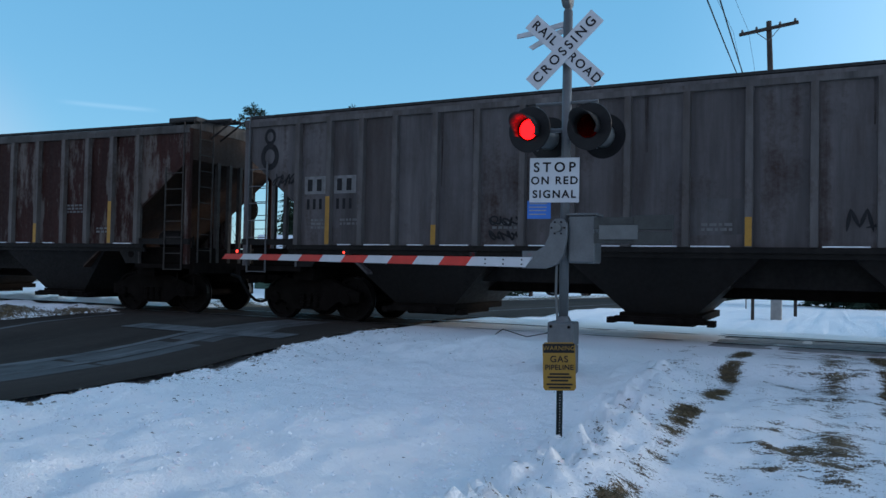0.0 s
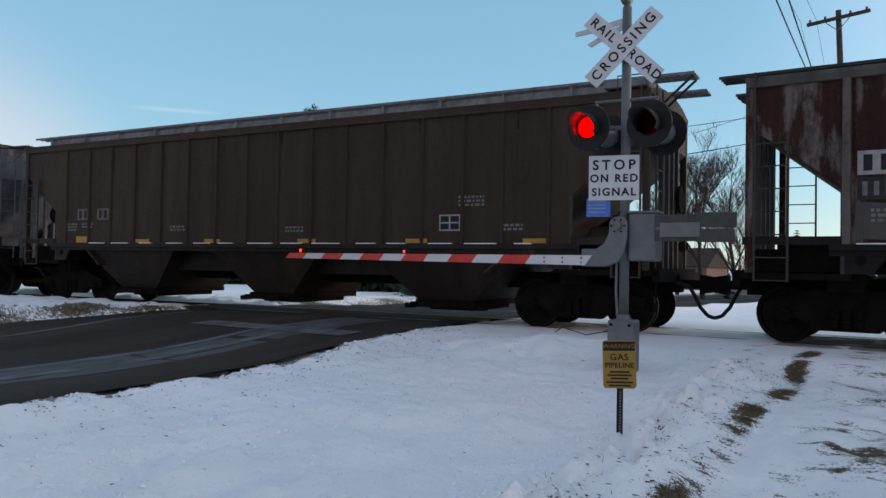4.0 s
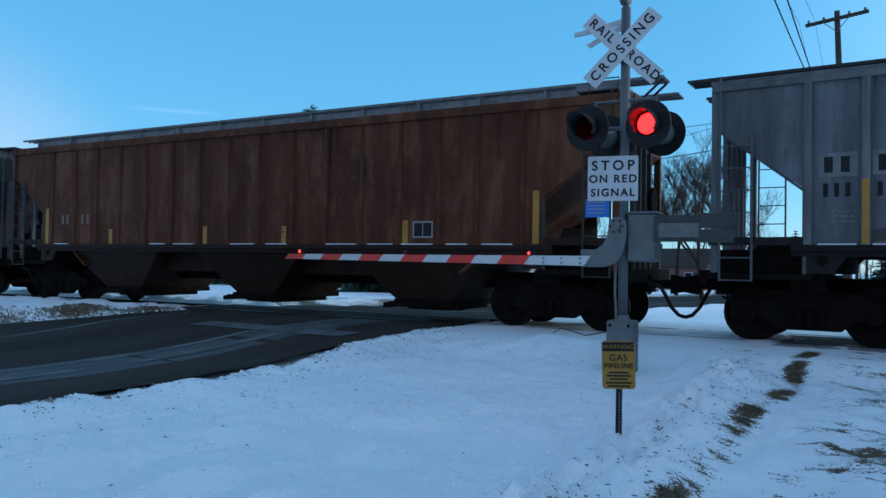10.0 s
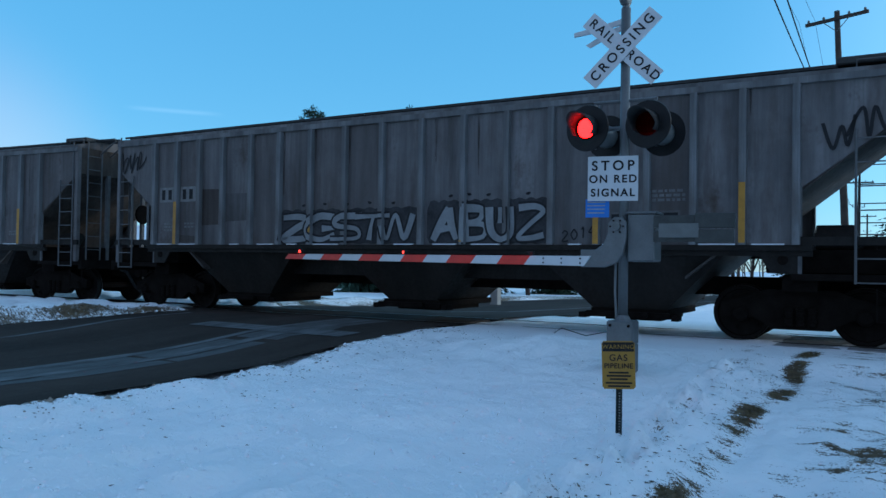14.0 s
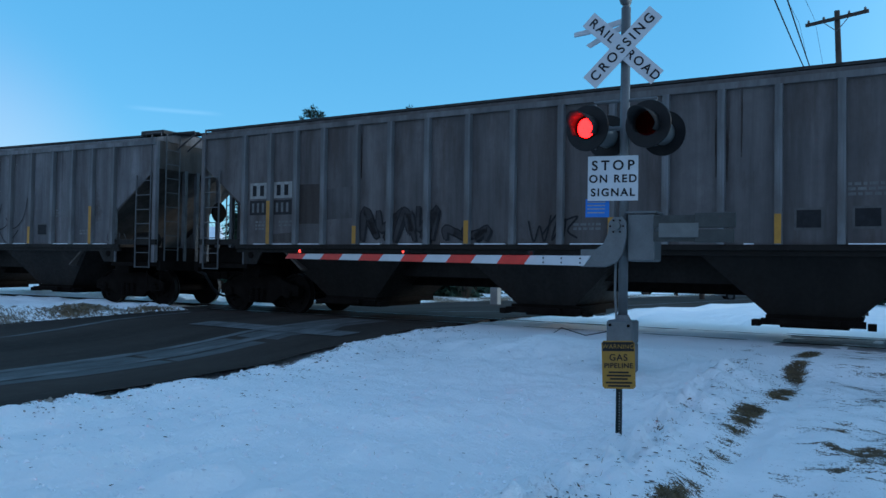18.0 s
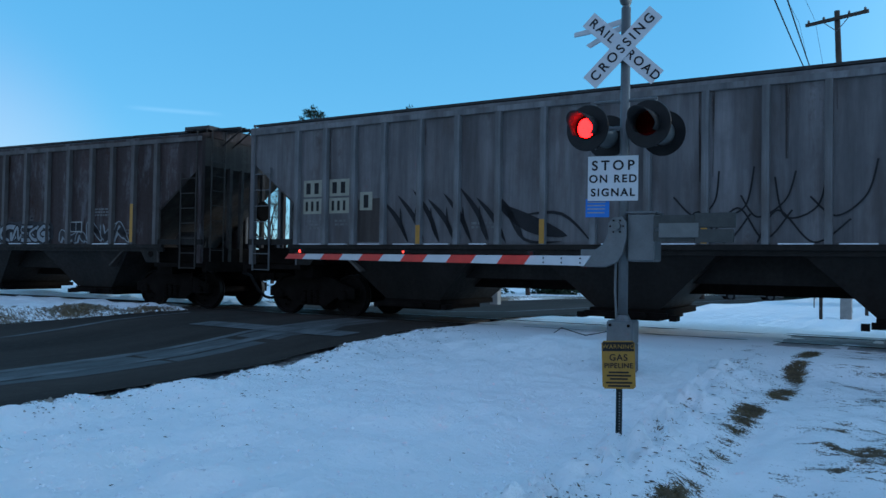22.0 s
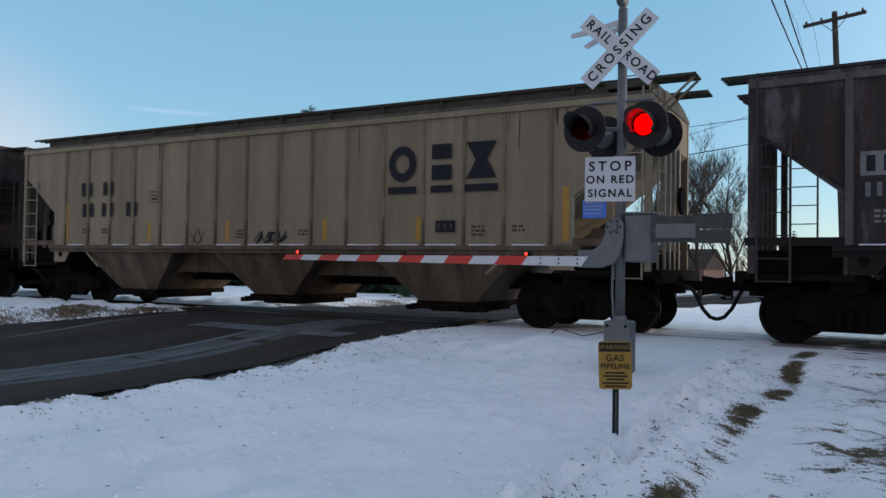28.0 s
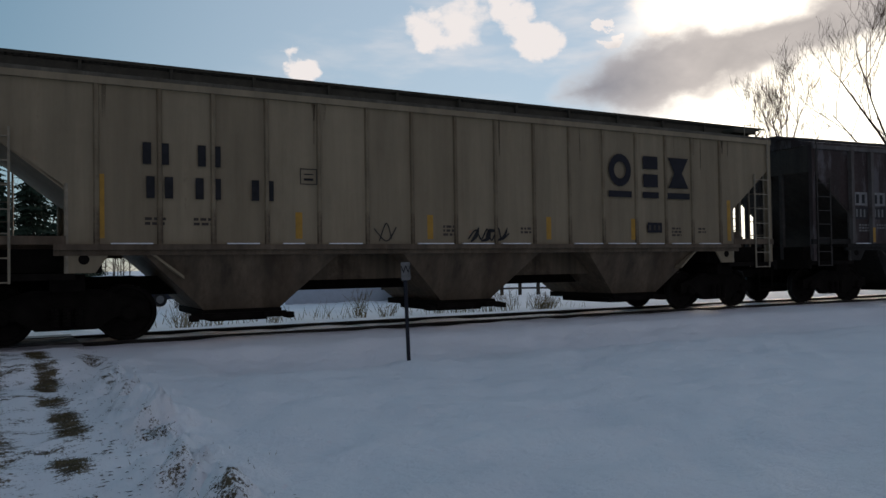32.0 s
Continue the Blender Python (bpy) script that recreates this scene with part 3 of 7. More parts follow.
def build_road():
    road = tagged(strip("road", ROAD_L, ROAD_R, -90, 240, 0.0, ASPHALT, 1.0, 0.5, 3), "dark worn asphalt road over the railway crossing, wet at the edges", "road", kind="structure")
    strip("lane_line", -10.36, -10.14, -6, 12.9, 0.008, MARK, 1.0, 0.10, 5, road)
    strip("lane_line", -9.74, -9.48, -6, 12.9, 0.008, MARK, 1.0, 0.10, 6, road)
    strip("salt_film", -10.14, -9.74, -6, 12.9, 0.005, FILM, 0.5, 0.16, 15, road)
    strip("salt_film", -9.48, -9.1, -6, 12.9, 0.005, FILM, 0.5, 0.3, 16, road)
    strip("stop_line", -12.1, -8.30, 10.25, 10.80, 0.012, MARK, 0.2, 0.1, 7, road)
    strip("edge_line", -14.2, -14.06, 3, 12.4, 0.008, MARK, 1.0, 0.1, 10, road)
    strip("lane_line", -10.36, -10.16, 16.2, 90, 0.006, MARK, 1.5, 0.1, 11, road)


def build_track():
    track = tagged(empty("railway_track"), "single railway track with dark steel rails on wooden ties", "railway track", kind="structure")
    prof = [(-0.07, -0.17), (0.07, -0.17), (0.07, -0.155), (0.012, -0.13), (0.012, -0.045), (0.036, -0.032), (0.036, 0.0), (-0.036, 0.0), (-0.036, -0.032), (-0.012, -0.045), (-0.012, -0.13), (-0.07, -0.155)]
    for side in (-0.753, 0.753):
        bm = bmesh.new()
        rows = []
        for s in np.arange(-160, 160.1, 4.0):
            m = rail_pose(s, side)
            rows.append([bm.verts.new(m @ Vector((0, a, b))) for a, b in prof])
        for a, b in zip(rows, rows[1:]):
            for j in range(len(prof)):
                bm.faces.new((a[j], b[j], b[(j + 1) % len(prof)], a[(j + 1) % len(prof)]))
        bmesh.ops.recalc_face_normals(bm, faces=list(bm.faces))
        ob = part("rail", bm, STEEL_RAIL, track, "rusty steel rail with a bright head")
        ob.data.materials.append(RAIL_TOP)
        for p in ob.data.polygons:
            if p.normal.z > 0.9 and abs(p.center.z) < 0.01:
                p.material_index = 1
    first = None
    for k in range(-85, 86):
        s = k * 0.56
        x = R_TRACK * math.sin(s / R_TRACK)
        if ROAD_L - 0.5 < x < ROAD_R + 0.5 or -7.9 < x < 1.3:
            continue
        m = rail_pose(s)
        if first is None:
            first = part("tie", bx(-0.115, 0.115, -1.3, 1.3, -0.33, -0.172, 0.012), TIE, track)
            first.matrix_local = m
        else:
            o = again(first, track)
            o.matrix_local = m
    # plank panels at the driveway and the road
    for x0, x1 in ((-1.95, 1.25), (-14.5, ROAD_R)):
        for a, b in ((-1.35, -0.84), (-0.66, -0.02), (0.02, 0.66), (0.84, 1.35)):
            bm = bmesh.new()
            rows = []
            for s in np.linspace(x0, x1, 12):
                m = rail_pose(s)
                rows.append([bm.verts.new(m @ Vector((0, q, z))) for q, z in ((a, -0.12), (a, -0.012), (b, -0.012), (b, -0.12))])
            for p, q in zip(rows, rows[1:]):
                for j in range(4):
                    bm.faces.new((p[j], q[j], q[(j + 1) % 4], p[(j + 1) % 4]))
            bm.faces.new(rows[0]); bm.faces.new(rows[-1][::-1])
            bmesh.ops.recalc_face_normals(bm, faces=list(bm.faces))
            part("crossing_panel", bm, SLUSH if x0 > -5 else ASPHALT, track)


build_ground()
build_road()
build_track()

# ---------------------------------------------------------------- the train
PITCH = 18.976                    # from coupling to coupling
HALF = 8.65                       # half the body's length
SIDE, EAVE, SILL = 1.60, 4.20, 1.55
BOLSTER, AXLE, WHEEL_R = 7.25, 0.91, 0.457


def travel(t):
    """Where the first coupling gap stands on the track at t seconds: the train slows from 7 to 5 m/s."""
    q = t / 10
    run = ((((0.29920117 * q - 2.19777378) * q + 6.46211481) * q - 13.53022582) * q + 74.55894612) * q - 12.12475455
    return run + float(np.interp(t, (0, 7, 10, 14, 17, 20.5, 23.7, 27, 32), (0, 0.07, -0.09, 0.0, 0.06, 0.0, -0.16, 0.05, 0.0)))


POSTS = {"posts": [s * x for s, row in ((-1, (7.22, 6.44, 5.68, 4.92, 4.05, 3.20, 2.32, 1.41, 0.47)), (1, (0.47, 1.41, 2.32, 3.20, 4.05, 4.92, 5.68, 6.44, 7.22))) for x in row],
         "smooth": [s * x for s, row in ((-1, (6.85, 5.92, 5.08, 4.18, 3.24, 2.32, 1.40, 0.46)), (1, (0.46, 1.40, 2.32, 3.24, 4.18, 5.08, 5.92, 6.85))) for x in row]}


def side_outline(cut_z, cut_in, low):
    """The side sheet seen from the side: its lower corners are cut away over the end platforms."""
    h = HALF
    return [(-h + cut_in, SILL), (h - cut_in, SILL), (h - cut_in, low), (h, cut_z), (h, EAVE), (-h, EAVE), (-h, cut_z), (-h + cut_in, low)]


def shapes(kind):
    """All meshes of one pattern of hopper car, built once. kind: 'posts' (outside posts) or 'smooth' (flat sheets with narrow seams)."""
    g = {}

    def keep(name, bm, smooth=False):
        me = bpy.data.meshes.new(name)
        bm.normal_update(); bm.to_mesh(me); bm.free()
        if smooth:
            me.shade_smooth()
        g[name] = me
    cut_in, low, cut_z = HALF - 7.27, 2.43, 3.47
    lift = -0.16 if kind == "posts" else 0.0              # the roof walk of the ribbed cars lies lower
    bm = bmesh.new(); prism(bm, side_outline(cut_z, cut_in, low), -SIDE, -SIDE + 0.012); keep("side_sheet", bm)
    # the near side, panel by panel between the posts
    edges = [-HALF] + POSTS[kind] + [HALF]
    for k, (a, b) in enumerate(zip(edges, edges[1:])):
        c = HALF - cut_in
        if k == 0:
            poly = [(-c, SILL), (b, SILL), (b, EAVE), (a, EAVE), (a, cut_z), (-c, low)]
        elif k == len(edges) - 2:
            poly = [(a, SILL), (c, SILL), (c, low), (b, cut_z), (b, EAVE), (a, EAVE)]
        else:
            poly = [(a, SILL), (b, SILL), (b, EAVE), (a, EAVE)]
        bm = bmesh.new(); prism(bm, poly, -SIDE, -SIDE + 0.012); keep("side_panel_%d" % k, bm)
    # slope sheets of the two ends, folded round: sloped floor and upper end wall
    bm = bmesh.new()
    for s in (1,):
        prism(bm, [(HALF, cut_z), (HALF, EAVE), (HALF - 0.02, EAVE), (HALF - 0.02, cut_z + 0.01), (HALF - 3.1, 1.05), (HALF - 3.1, 1.0)], -SIDE + 0.014, SIDE - 0.014)
    keep("end_sheet", bm)
    # roof: low arch
    bm = bmesh.new()
    arch = [(-SIDE - 0.03, EAVE - 0.03), (-SIDE - 0.03, EAVE + 0.03), (-1.05, EAVE + 0.17), (-0.45, EAVE + 0.24), (0.45, EAVE + 0.24), (1.05, EAVE + 0.17), (SIDE + 0.03, EAVE + 0.03), (SIDE + 0.03, EAVE - 0.03)]
    prism(bm, arch, -HALF - 0.02, HALF + 0.02, "x"); keep("roof", bm)
    # eave rail
    keep("top_chord", bx(-HALF, HALF, -SIDE - 0.055, -SIDE + 0.002, EAVE - 0.14, EAVE - 0.035))
    bm = bmesh.new(); box(bm, -HALF + 1.2, HALF - 1.2, -SIDE - 0.075, -SIDE + 0.01, SILL - 0.075, SILL + 0.015); box(bm, -HALF + 1.2, HALF - 1.2, -SIDE - 0.02, -SIDE + 0.06, SILL - 0.16, SILL - 0.075); keep("side_sill", bm)
    # posts
    w = 0.062 if kind == "posts" else 0.045
    d = 0.105 if kind == "posts" else 0.04
    e = 0.86 if kind == "posts" else 0.55
    bm = bmesh.new(); prism(bm, [(-w, 0.0), (-w * e, -d), (w * e, -d), (w, 0.0)], SILL + 0.017, EAVE - 0.142, "z"); keep("side_post", bm)
    # hopper bays
    def bay(zt, zb, wt, wb, dt, db):
        b = bmesh.new()
        t = [(-wt, -dt, zt), (wt, -dt, zt), (wt, dt, zt), (-wt, dt, zt)]
        q = [(-wb, -db, zb), (wb, -db, zb), (wb, db, zb), (-wb, db, zb)]
        a, c = [b.verts.new(p) for p in t], [b.verts.new(p) for p in q]
        for i in range(4):
            b.faces.new((a[i], c[i], c[(i + 1) % 4], a[(i + 1) % 4]))
        b.faces.new(c); b.faces.new(a[::-1])
        bmesh.ops.recalc_face_normals(b, faces=list(b.faces))
        return b
    keep("hopper_bay", bay(SILL - 0.077, 0.46, 1.66, 0.58, SIDE - 0.05, 1.15))
    keep("end_hopper_bay", bay(SILL - 0.077, 0.46, 1.72, 0.66, SIDE - 0.05, 1.15))
    # saddle between bays: inner slopes seen in shade
    bm = bmesh.new(); prism(bm, [(-1.6, SILL - 0.08), (1.6, SILL - 0.08), (1.75, 0.92), (-1.75, 0.92)], -0.95, 0.95); keep("inner_slope", bm)
    bm = bmesh.new()
    box(bm, -0.68, 0.68, -1.18, 1.18, 0.34, 0.455); box(bm, -0.74, 0.74, -1.30, -1.12, 0.30, 0.40); box(bm, -0.5, 0.5, -0.9, 0.9, 0.24, 0.34)
    for x in (-0.82, 0.82):
        box(bm, x - 0.06, x + 0.06, -1.28, -1.0, 0.27, 0.37)
    lathe(bm, [(-1.42, 0.05), (-1.18, 0.05)], 8, "y", (0.35, 0, 0.36))
    keep("outlet_gate", bm)
    # centre sill and bolsters
    bm = bmesh.new(); box(bm, -HALF - 0.25, HALF + 0.25, -0.2, 0.2, 0.72, 1.05)
    for x in (-BOLSTER, BOLSTER):
        box(bm, x - 0.25, x + 0.25, -1.35, 1.35, 0.84, 1.1)
    keep("centre_sill", bm)
    # stub wall over the truck: dark shear plates
    bm = bmesh.new()
    prism(bm, [(HALF - 1.40, SILL - 0.02), (HALF - 1.40, 1.12), (HALF - 1.78, 1.12), (HALF - 2.02, SILL - 0.08), (HALF - 2.02, SILL - 0.02)], -SIDE + 0.0, -SIDE + 0.03); keep("jacking_plate", bm)
    bm = bmesh.new(); lathe(bm, [(-SIDE - 0.012, 0.035), (-SIDE - 0.012, 0.075), (-SIDE + 0.002, 0.08)], 14, "y", (HALF - 1.62, 0, 1.33)); keep("plate_hole", bm)
    # end frame: platform, corner posts, ladder, rails
    bm = bmesh.new()
    box(bm, HALF - 1.5, HALF + 0.18, -SIDE, SIDE, 1.02, 1.12)
    box(bm, HALF + 0.08, HALF + 0.2, -SIDE, SIDE, 0.92, 1.16)
    keep("end_platform", bm)
    keep("draft_box", bx(HALF - 1.9, HALF + 0.02, -1.28, 1.28, 1.122, 1.50, 0.02))
    bm = bmesh.new()
    box(bm, HALF - 0.10, HALF + 0.01, -SIDE - 0.02, -SIDE + 0.09, 1.12, EAVE - 0.03); keep("corner_post", bm)
    bm = bmesh.new()
    for y in (-0.62, -0.2, 0.2, 0.62):
        box(bm, HALF - 0.05, HALF + 0.04, y - 0.05, y + 0.05, 1.12, cut_z + 0.03)
    keep("end_posts", bm)
    # side ladder on the end's corner, on the near side
    bm = bmesh.new()
    for x in (HALF - 0.62, HALF - 0.13):
        tube(bm, [(x, -SIDE - 0.045, 0.98), (x, -SIDE - 0.045, 3.3 if x < HALF - 0.3 else EAVE + 0.1)], 0.02, 5)
    for z in np.arange(1.0, 3.3, 0.36):
        tube(bm, [(HALF - 0.62, -SIDE - 0.045, z), (HALF - 0.13, -SIDE - 0.045, z)], 0.014, 4)
    keep("side_ladder", bm)
    bm = bmesh.new()
    for y in (-1.35, -0.9):
        tube(bm, [(HALF + 0.07, y, 1.0), (HALF + 0.07, y, EAVE + 0.15)], 0.02, 5)
    for z in np.arange(1.08, EAVE + 0.1, 0.36):
        tube(bm, [(HALF + 0.07, -1.35, z), (HALF + 0.07, -0.9, z)], 0.014, 4)
    keep("end_ladder", bm)
    bm = bmesh.new()
    tube(bm, [(HALF - 1.38, -SIDE + 0.02, 1.12), (HALF - 1.38, -SIDE + 0.02, 2.5)], 0.035, 6)
    keep("handrail", bm)
    bm = bmesh.new()
    box(bm, HALF - 1.37, HALF + 0.05, -SIDE - 0.03, -SIDE + 0.03, 1.56, 1.69); keep("end_sill", bm)
    # running boards: grating on brackets
    top = EAVE + 0.42 + lift
    bm = bmesh.new()
    for x in np.arange(-HALF - 0.55, HALF + 0.56, 0.11):
        box(bm, x, x + 0.035, -0.98, -0.50, top - 0.025, top)
    for y in (-0.98, -0.82, -0.66, -0.515):
        box(bm, -HALF - 0.58, HALF + 0.62, y, y + 0.02, top - 0.05, top)
    keep("running_board", bm)
    bm = bmesh.new()
    box(bm, -0.025, 0.025, -1.02, -0.97, EAVE + 0.13, top - 0.05); box(bm, -0.025, 0.025, -1.02, -0.48, top - 0.085, top - 0.052); keep("board_bracket", bm)
    bm = bmesh.new()
    w, zt = (0.88, EAVE + 0.29) if kind == "posts" else (0.94, EAVE + 0.335)
    prism(bm, [(-w, EAVE + 0.16), (-w + 0.03, zt), (w - 0.03, zt), (w, EAVE + 0.16)], -HALF + 0.1, HALF - 0.1, "x"); keep("roof_hatch", bm)
    bm = bmesh.new()
    tube(bm, [(HALF - 0.05, -0.9, EAVE - 0.2), (HALF + 0.58, -0.9, top - 0.06)], 0.025, 5); tube(bm, [(HALF - 0.05, -0.55, EAVE - 0.2), (HALF + 0.58, -0.55, top - 0.06)], 0.025, 5)
    keep("board_brace", bm)
    # grab rail over the roof corner
    bm = bmesh.new()
    tube(bm, [(HALF - 0.62, -1.38, EAVE + 0.06), (HALF - 0.62, -1.38, top - 0.06), (HALF - 0.08, -1.38, top - 0.06), (HALF - 0.08, -1.38, EAVE + 0.04)], 0.013, 5); keep("grab_rail", bm)
    # roof-end box, brake gear, coupler, hose
    keep("roof_platform", bx(HALF - 0.9, HALF - 0.1, -1.3, -0.55, EAVE + 0.17, EAVE + 0.29, 0.02))
    bm = bmesh.new(); lathe(bm, [(HALF - 0.30 - 0.9, 0.08), (HALF - 0.28 - 0.9, 0.22), (HALF + 0.28 - 0.9, 0.22), (HALF + 0.30 - 0.9, 0.08)], 16, "x", (0, -1.0, 1.68)); box(bm, HALF - 1.3, HALF - 0.5, -1.15, -0.85, 1.12, 1.48)
    tube(bm, [(HALF - 0.6, -1.0, 1.5), (HALF - 0.35, -1.0, 1.75), (HALF - 0.35, -1.0, 1.3)], 0.03, 6)
    keep("air_reservoir", bm, False)
    bm = bmesh.new()
    lathe(bm, [(HALF + 0.06, 0.26), (HALF + 0.09, 0.28), (HALF + 0.12, 0.26)], 14, "x", (0, 0.55, 2.5)); keep("brake_wheel", bm)
    bm = bmesh.new()
    box(bm, HALF + 0.2, HALF + 0.62, -0.09, 0.09, 0.80, 0.96); prism(bm, [(HALF + 0.60, 0.70), (HALF + 0.835, 0.74), (HALF + 0.835, 1.02), (HALF + 0.60, 1.06)], -0.17, 0.15); keep("coupler", bm)
    bm = bmesh.new()
    tube(bm, [(HALF + 0.2, -0.30, 0.90), (HALF + 0.44, -0.30, 0.84), (HALF + 0.52, -0.27, 0.70), (HALF + 0.62, -0.18, 0.46), (HALF + 0.73, -0.07, 0.31), (HALF + 0.838, 0, 0.27)], 0.036, 7); keep("air_hose", bm, True)
    bm = bmesh.new()
    tube(bm, [(HALF + 0.12, -1.5, 0.92), (HALF + 0.12, -1.5, 0.42), (HALF - 0.34, -1.5, 0.42), (HALF - 0.34, -1.5, 0.92)], 0.018, 5); keep("step", bm)
    return g


def truck_shapes():
    g = {}
    bm = bmesh.new()
    # cast side frame seen from the side: arched top chord, dropped middle, journal boxes
    out = [(-1.22, 0.40), (-1.22, 0.62), (-0.95, 0.70), (-0.50, 0.86), (0.50, 0.86), (0.95, 0.70), (1.22, 0.62), (1.22, 0.40), (0.70, 0.40), (0.44, 0.22), (-0.44, 0.22), (-0.70, 0.40)]
    prism(bm, out, -1.10, -0.93)
    for x in (-AXLE, AXLE):
        lathe(bm, [(-1.17, 0.09), (-1.15, 0.12), (-1.0, 0.14)], 10, "y", (x, 0, WHEEL_R))
    g["side_frame"] = bm
    bm = bmesh.new()
    lathe(bm, [(z, 0.075 if q % 2 else 0.06) for q, z in enumerate(np.linspace(0.27, 0.57, 11))], 8, "z", (0, -1.12, 0))
    g["spring"] = bm
    g["bolster"] = bx(-0.2, 0.2, -1.05, 1.05, 0.56, 0.84, 0.02)
    bm = bmesh.new()
    for y in (-0.80, 0.80):
        s = 1 if y > 0 else -1
        lathe(bm, [(y - s * 0.09, WHEEL_R + 0.026), (y - s * 0.06, WHEEL_R + 0.026), (y - s * 0.055, WHEEL_R), (y + s * 0.05, WHEEL_R - 0.004), (y + s * 0.052, WHEEL_R - 0.06), (y + s * 0.01, WHEEL_R - 0.075), (y + s * 0.02, 0.17), (y + s * 0.06, 0.14), (y + s * 0.06, 0.09)], 28, "y")
    lathe(bm, [(-0.95, 0.075), (0.95, 0.075)], 12, "y")
    for y in (-0.845, 0.845):
        for k in range(5):
            a = 2 * math.pi * k / 5
            lathe(bm, [(y - 0.02, 0.03), (y + 0.02, 0.03)], 6, "y", (0.27 * math.cos(a), 0, 0.27 * math.sin(a)))
    g["wheelset"] = bm
    res = {}
    for k, b in g.items():
        me = bpy.data.meshes.new(k)
        b.normal_update(); b.to_mesh(me); b.free()
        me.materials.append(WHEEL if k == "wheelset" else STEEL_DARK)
        if k == "wheelset":
            me.materials.append(TREAD)
            for p in me.polygons:
                r = math.hypot(p.center.x, p.center.z)
                if r > WHEEL_R - 0.02 and abs(p.normal.y) < 0.5:
                    p.material_index = 1
        res[k] = me
    return res


def put(me, name, parent, material=None, m=None, label=""):
    """Link a shared mesh as a part; the material sits on the object, so cars of one pattern share meshes."""
    ob = new(name, me)
    ob.parent = parent
    if material is not None:
        if not me.materials:
            me.materials.append(material)
        ob.material_slots[0].link = "OBJECT"
        ob.material_slots[0].material = material
    if m is not None:
        ob.matrix_local = m
    if label:
        ob["label"] = label
    return ob


TURN = Matrix.Rotation(math.pi, 4, "Z")
CARS = []
WHEELSETS = []


def plate(bm, x0, x1, z0, z1, out=0.0):
    """A thin painted field on the near side sheet."""
    y = -SIDE - 0.004 - out
    v = [bm.verts.new(p) for p in ((x0, y, z0), (x1, y, z0), (x1, y, z1), (x0, y, z1))]
    bm.faces.new(v)


def bars(bm, x0, z0, w, h, n, seed, out=0.0):
    """Unreadable stencilled lines: bars of uneven length."""
    rnd = random.Random(seed)
    for k in range(n):
        x = x0
        while x < x0 + w - 0.02:
            q = rnd.uniform(0.04, 0.12)
            plate(bm, x, min(x + q, x0 + w), z0 - k * h * 1.7, z0 - k * h * 1.7 + h, out)
            x += q + 0.03


def scrawl(bm, x0, x1, z0, z1, loops, width, seed, out=0.012):
    """Spray paint: one looping band of even width."""
    rnd = random.Random(seed)
    pts = []
    n = loops * 14
    ph, pz = rnd.random() * 6, rnd.random() * 6
    for i in range(n + 1):
        u = i / n
        a = u * loops * 2 * math.pi
        pts.append((x0 + (x1 - x0) * u + 0.10 * math.sin(a * 1.0 + ph) * (0.6 + 0.5 * math.sin(u * 17 + pz)), (z0 + z1) / 2 + (z1 - z0) / 2 * math.cos(a + 0.5 * math.sin(u * 11)) * (0.75 + 0.25 * math.sin(u * 23 + ph))))
    y = -SIDE - 0.004 - out
    prev = None
    for i in range(len(pts) - 1):
        (ax, az), (bx_, bz) = pts[i], pts[i + 1]
        dx, dz = bx_ - ax, bz - az
        q = math.hypot(dx, dz) or 1
        nx, nz = -dz / q * width / 2, dx / q * width / 2
        if prev is None:
            prev = (bm.verts.new((ax + nx, y, az + nz)), bm.verts.new((ax - nx, y, az - nz)))
        cur = (bm.verts.new((bx_ + nx, y, bz + nz)), bm.verts.new((bx_ - nx, y, bz - nz)))
        bm.faces.new((prev[1], cur[1], cur[0], prev[0]))
        prev = cur


def tags(car, material, label, *strokes):
    """Sprayed tags, each a part of its own."""
    for f, *a in strokes:
        bm = bmesh.new()
        f(bm, *a)
        part("graffiti", bm, material, car, label)


def logo_blocks(car):
    """The owner's large mark as plain dark shapes over three bars."""
    y = -SIDE - 0.036
    z0, z1 = 2.85, 3.55
    zc = (z0 + z1) / 2

    def shape(polys):
        bm = bmesh.new()
        for pts in polys:
            bm.faces.new([bm.verts.new((a, y, b)) for a, b in pts])
        bmesh.ops.remove_doubles(bm, verts=list(bm.verts), dist=0.001)
        part("owner_mark", bm, LOGO_BLUE, car, "large dark blue painted plain shape")
    ring, c = [], 3.70
    for q in range(18):            # a thick ring
        a, b = 2 * math.pi * q / 18, 2 * math.pi * (q + 1) / 18
        ring.append([(c + 0.17 * math.cos(a), zc + 0.19 * math.sin(a)), (c + 0.32 * math.cos(a), zc + 0.36 * math.sin(a)), (c + 0.32 * math.cos(b), zc + 0.36 * math.sin(b)), (c + 0.17 * math.cos(b), zc + 0.19 * math.sin(b))])
    shape(ring)
    c = 4.60                        # a block with a slot
    shape([[(c - 0.22, z0), (c + 0.22, z0), (c + 0.22, zc - 0.06), (c - 0.22, zc - 0.06)]])
    shape([[(c - 0.22, zc + 0.06), (c + 0.22, zc + 0.06), (c + 0.22, z1), (c - 0.22, z1)]])
    c = 5.46                        # an hourglass
    shape([[(c - 0.32, z1), (c - 0.12, zc), (c - 0.32, z0), (c + 0.32, z0), (c + 0.12, zc), (c + 0.32, z1)]])
    for c, w in ((3.70, 0.33), (4.60, 0.24), (5.46, 0.35)):
        shape([[(c - w, 2.60), (c + w, 2.60), (c + w, 2.74), (c - w, 2.74)]])


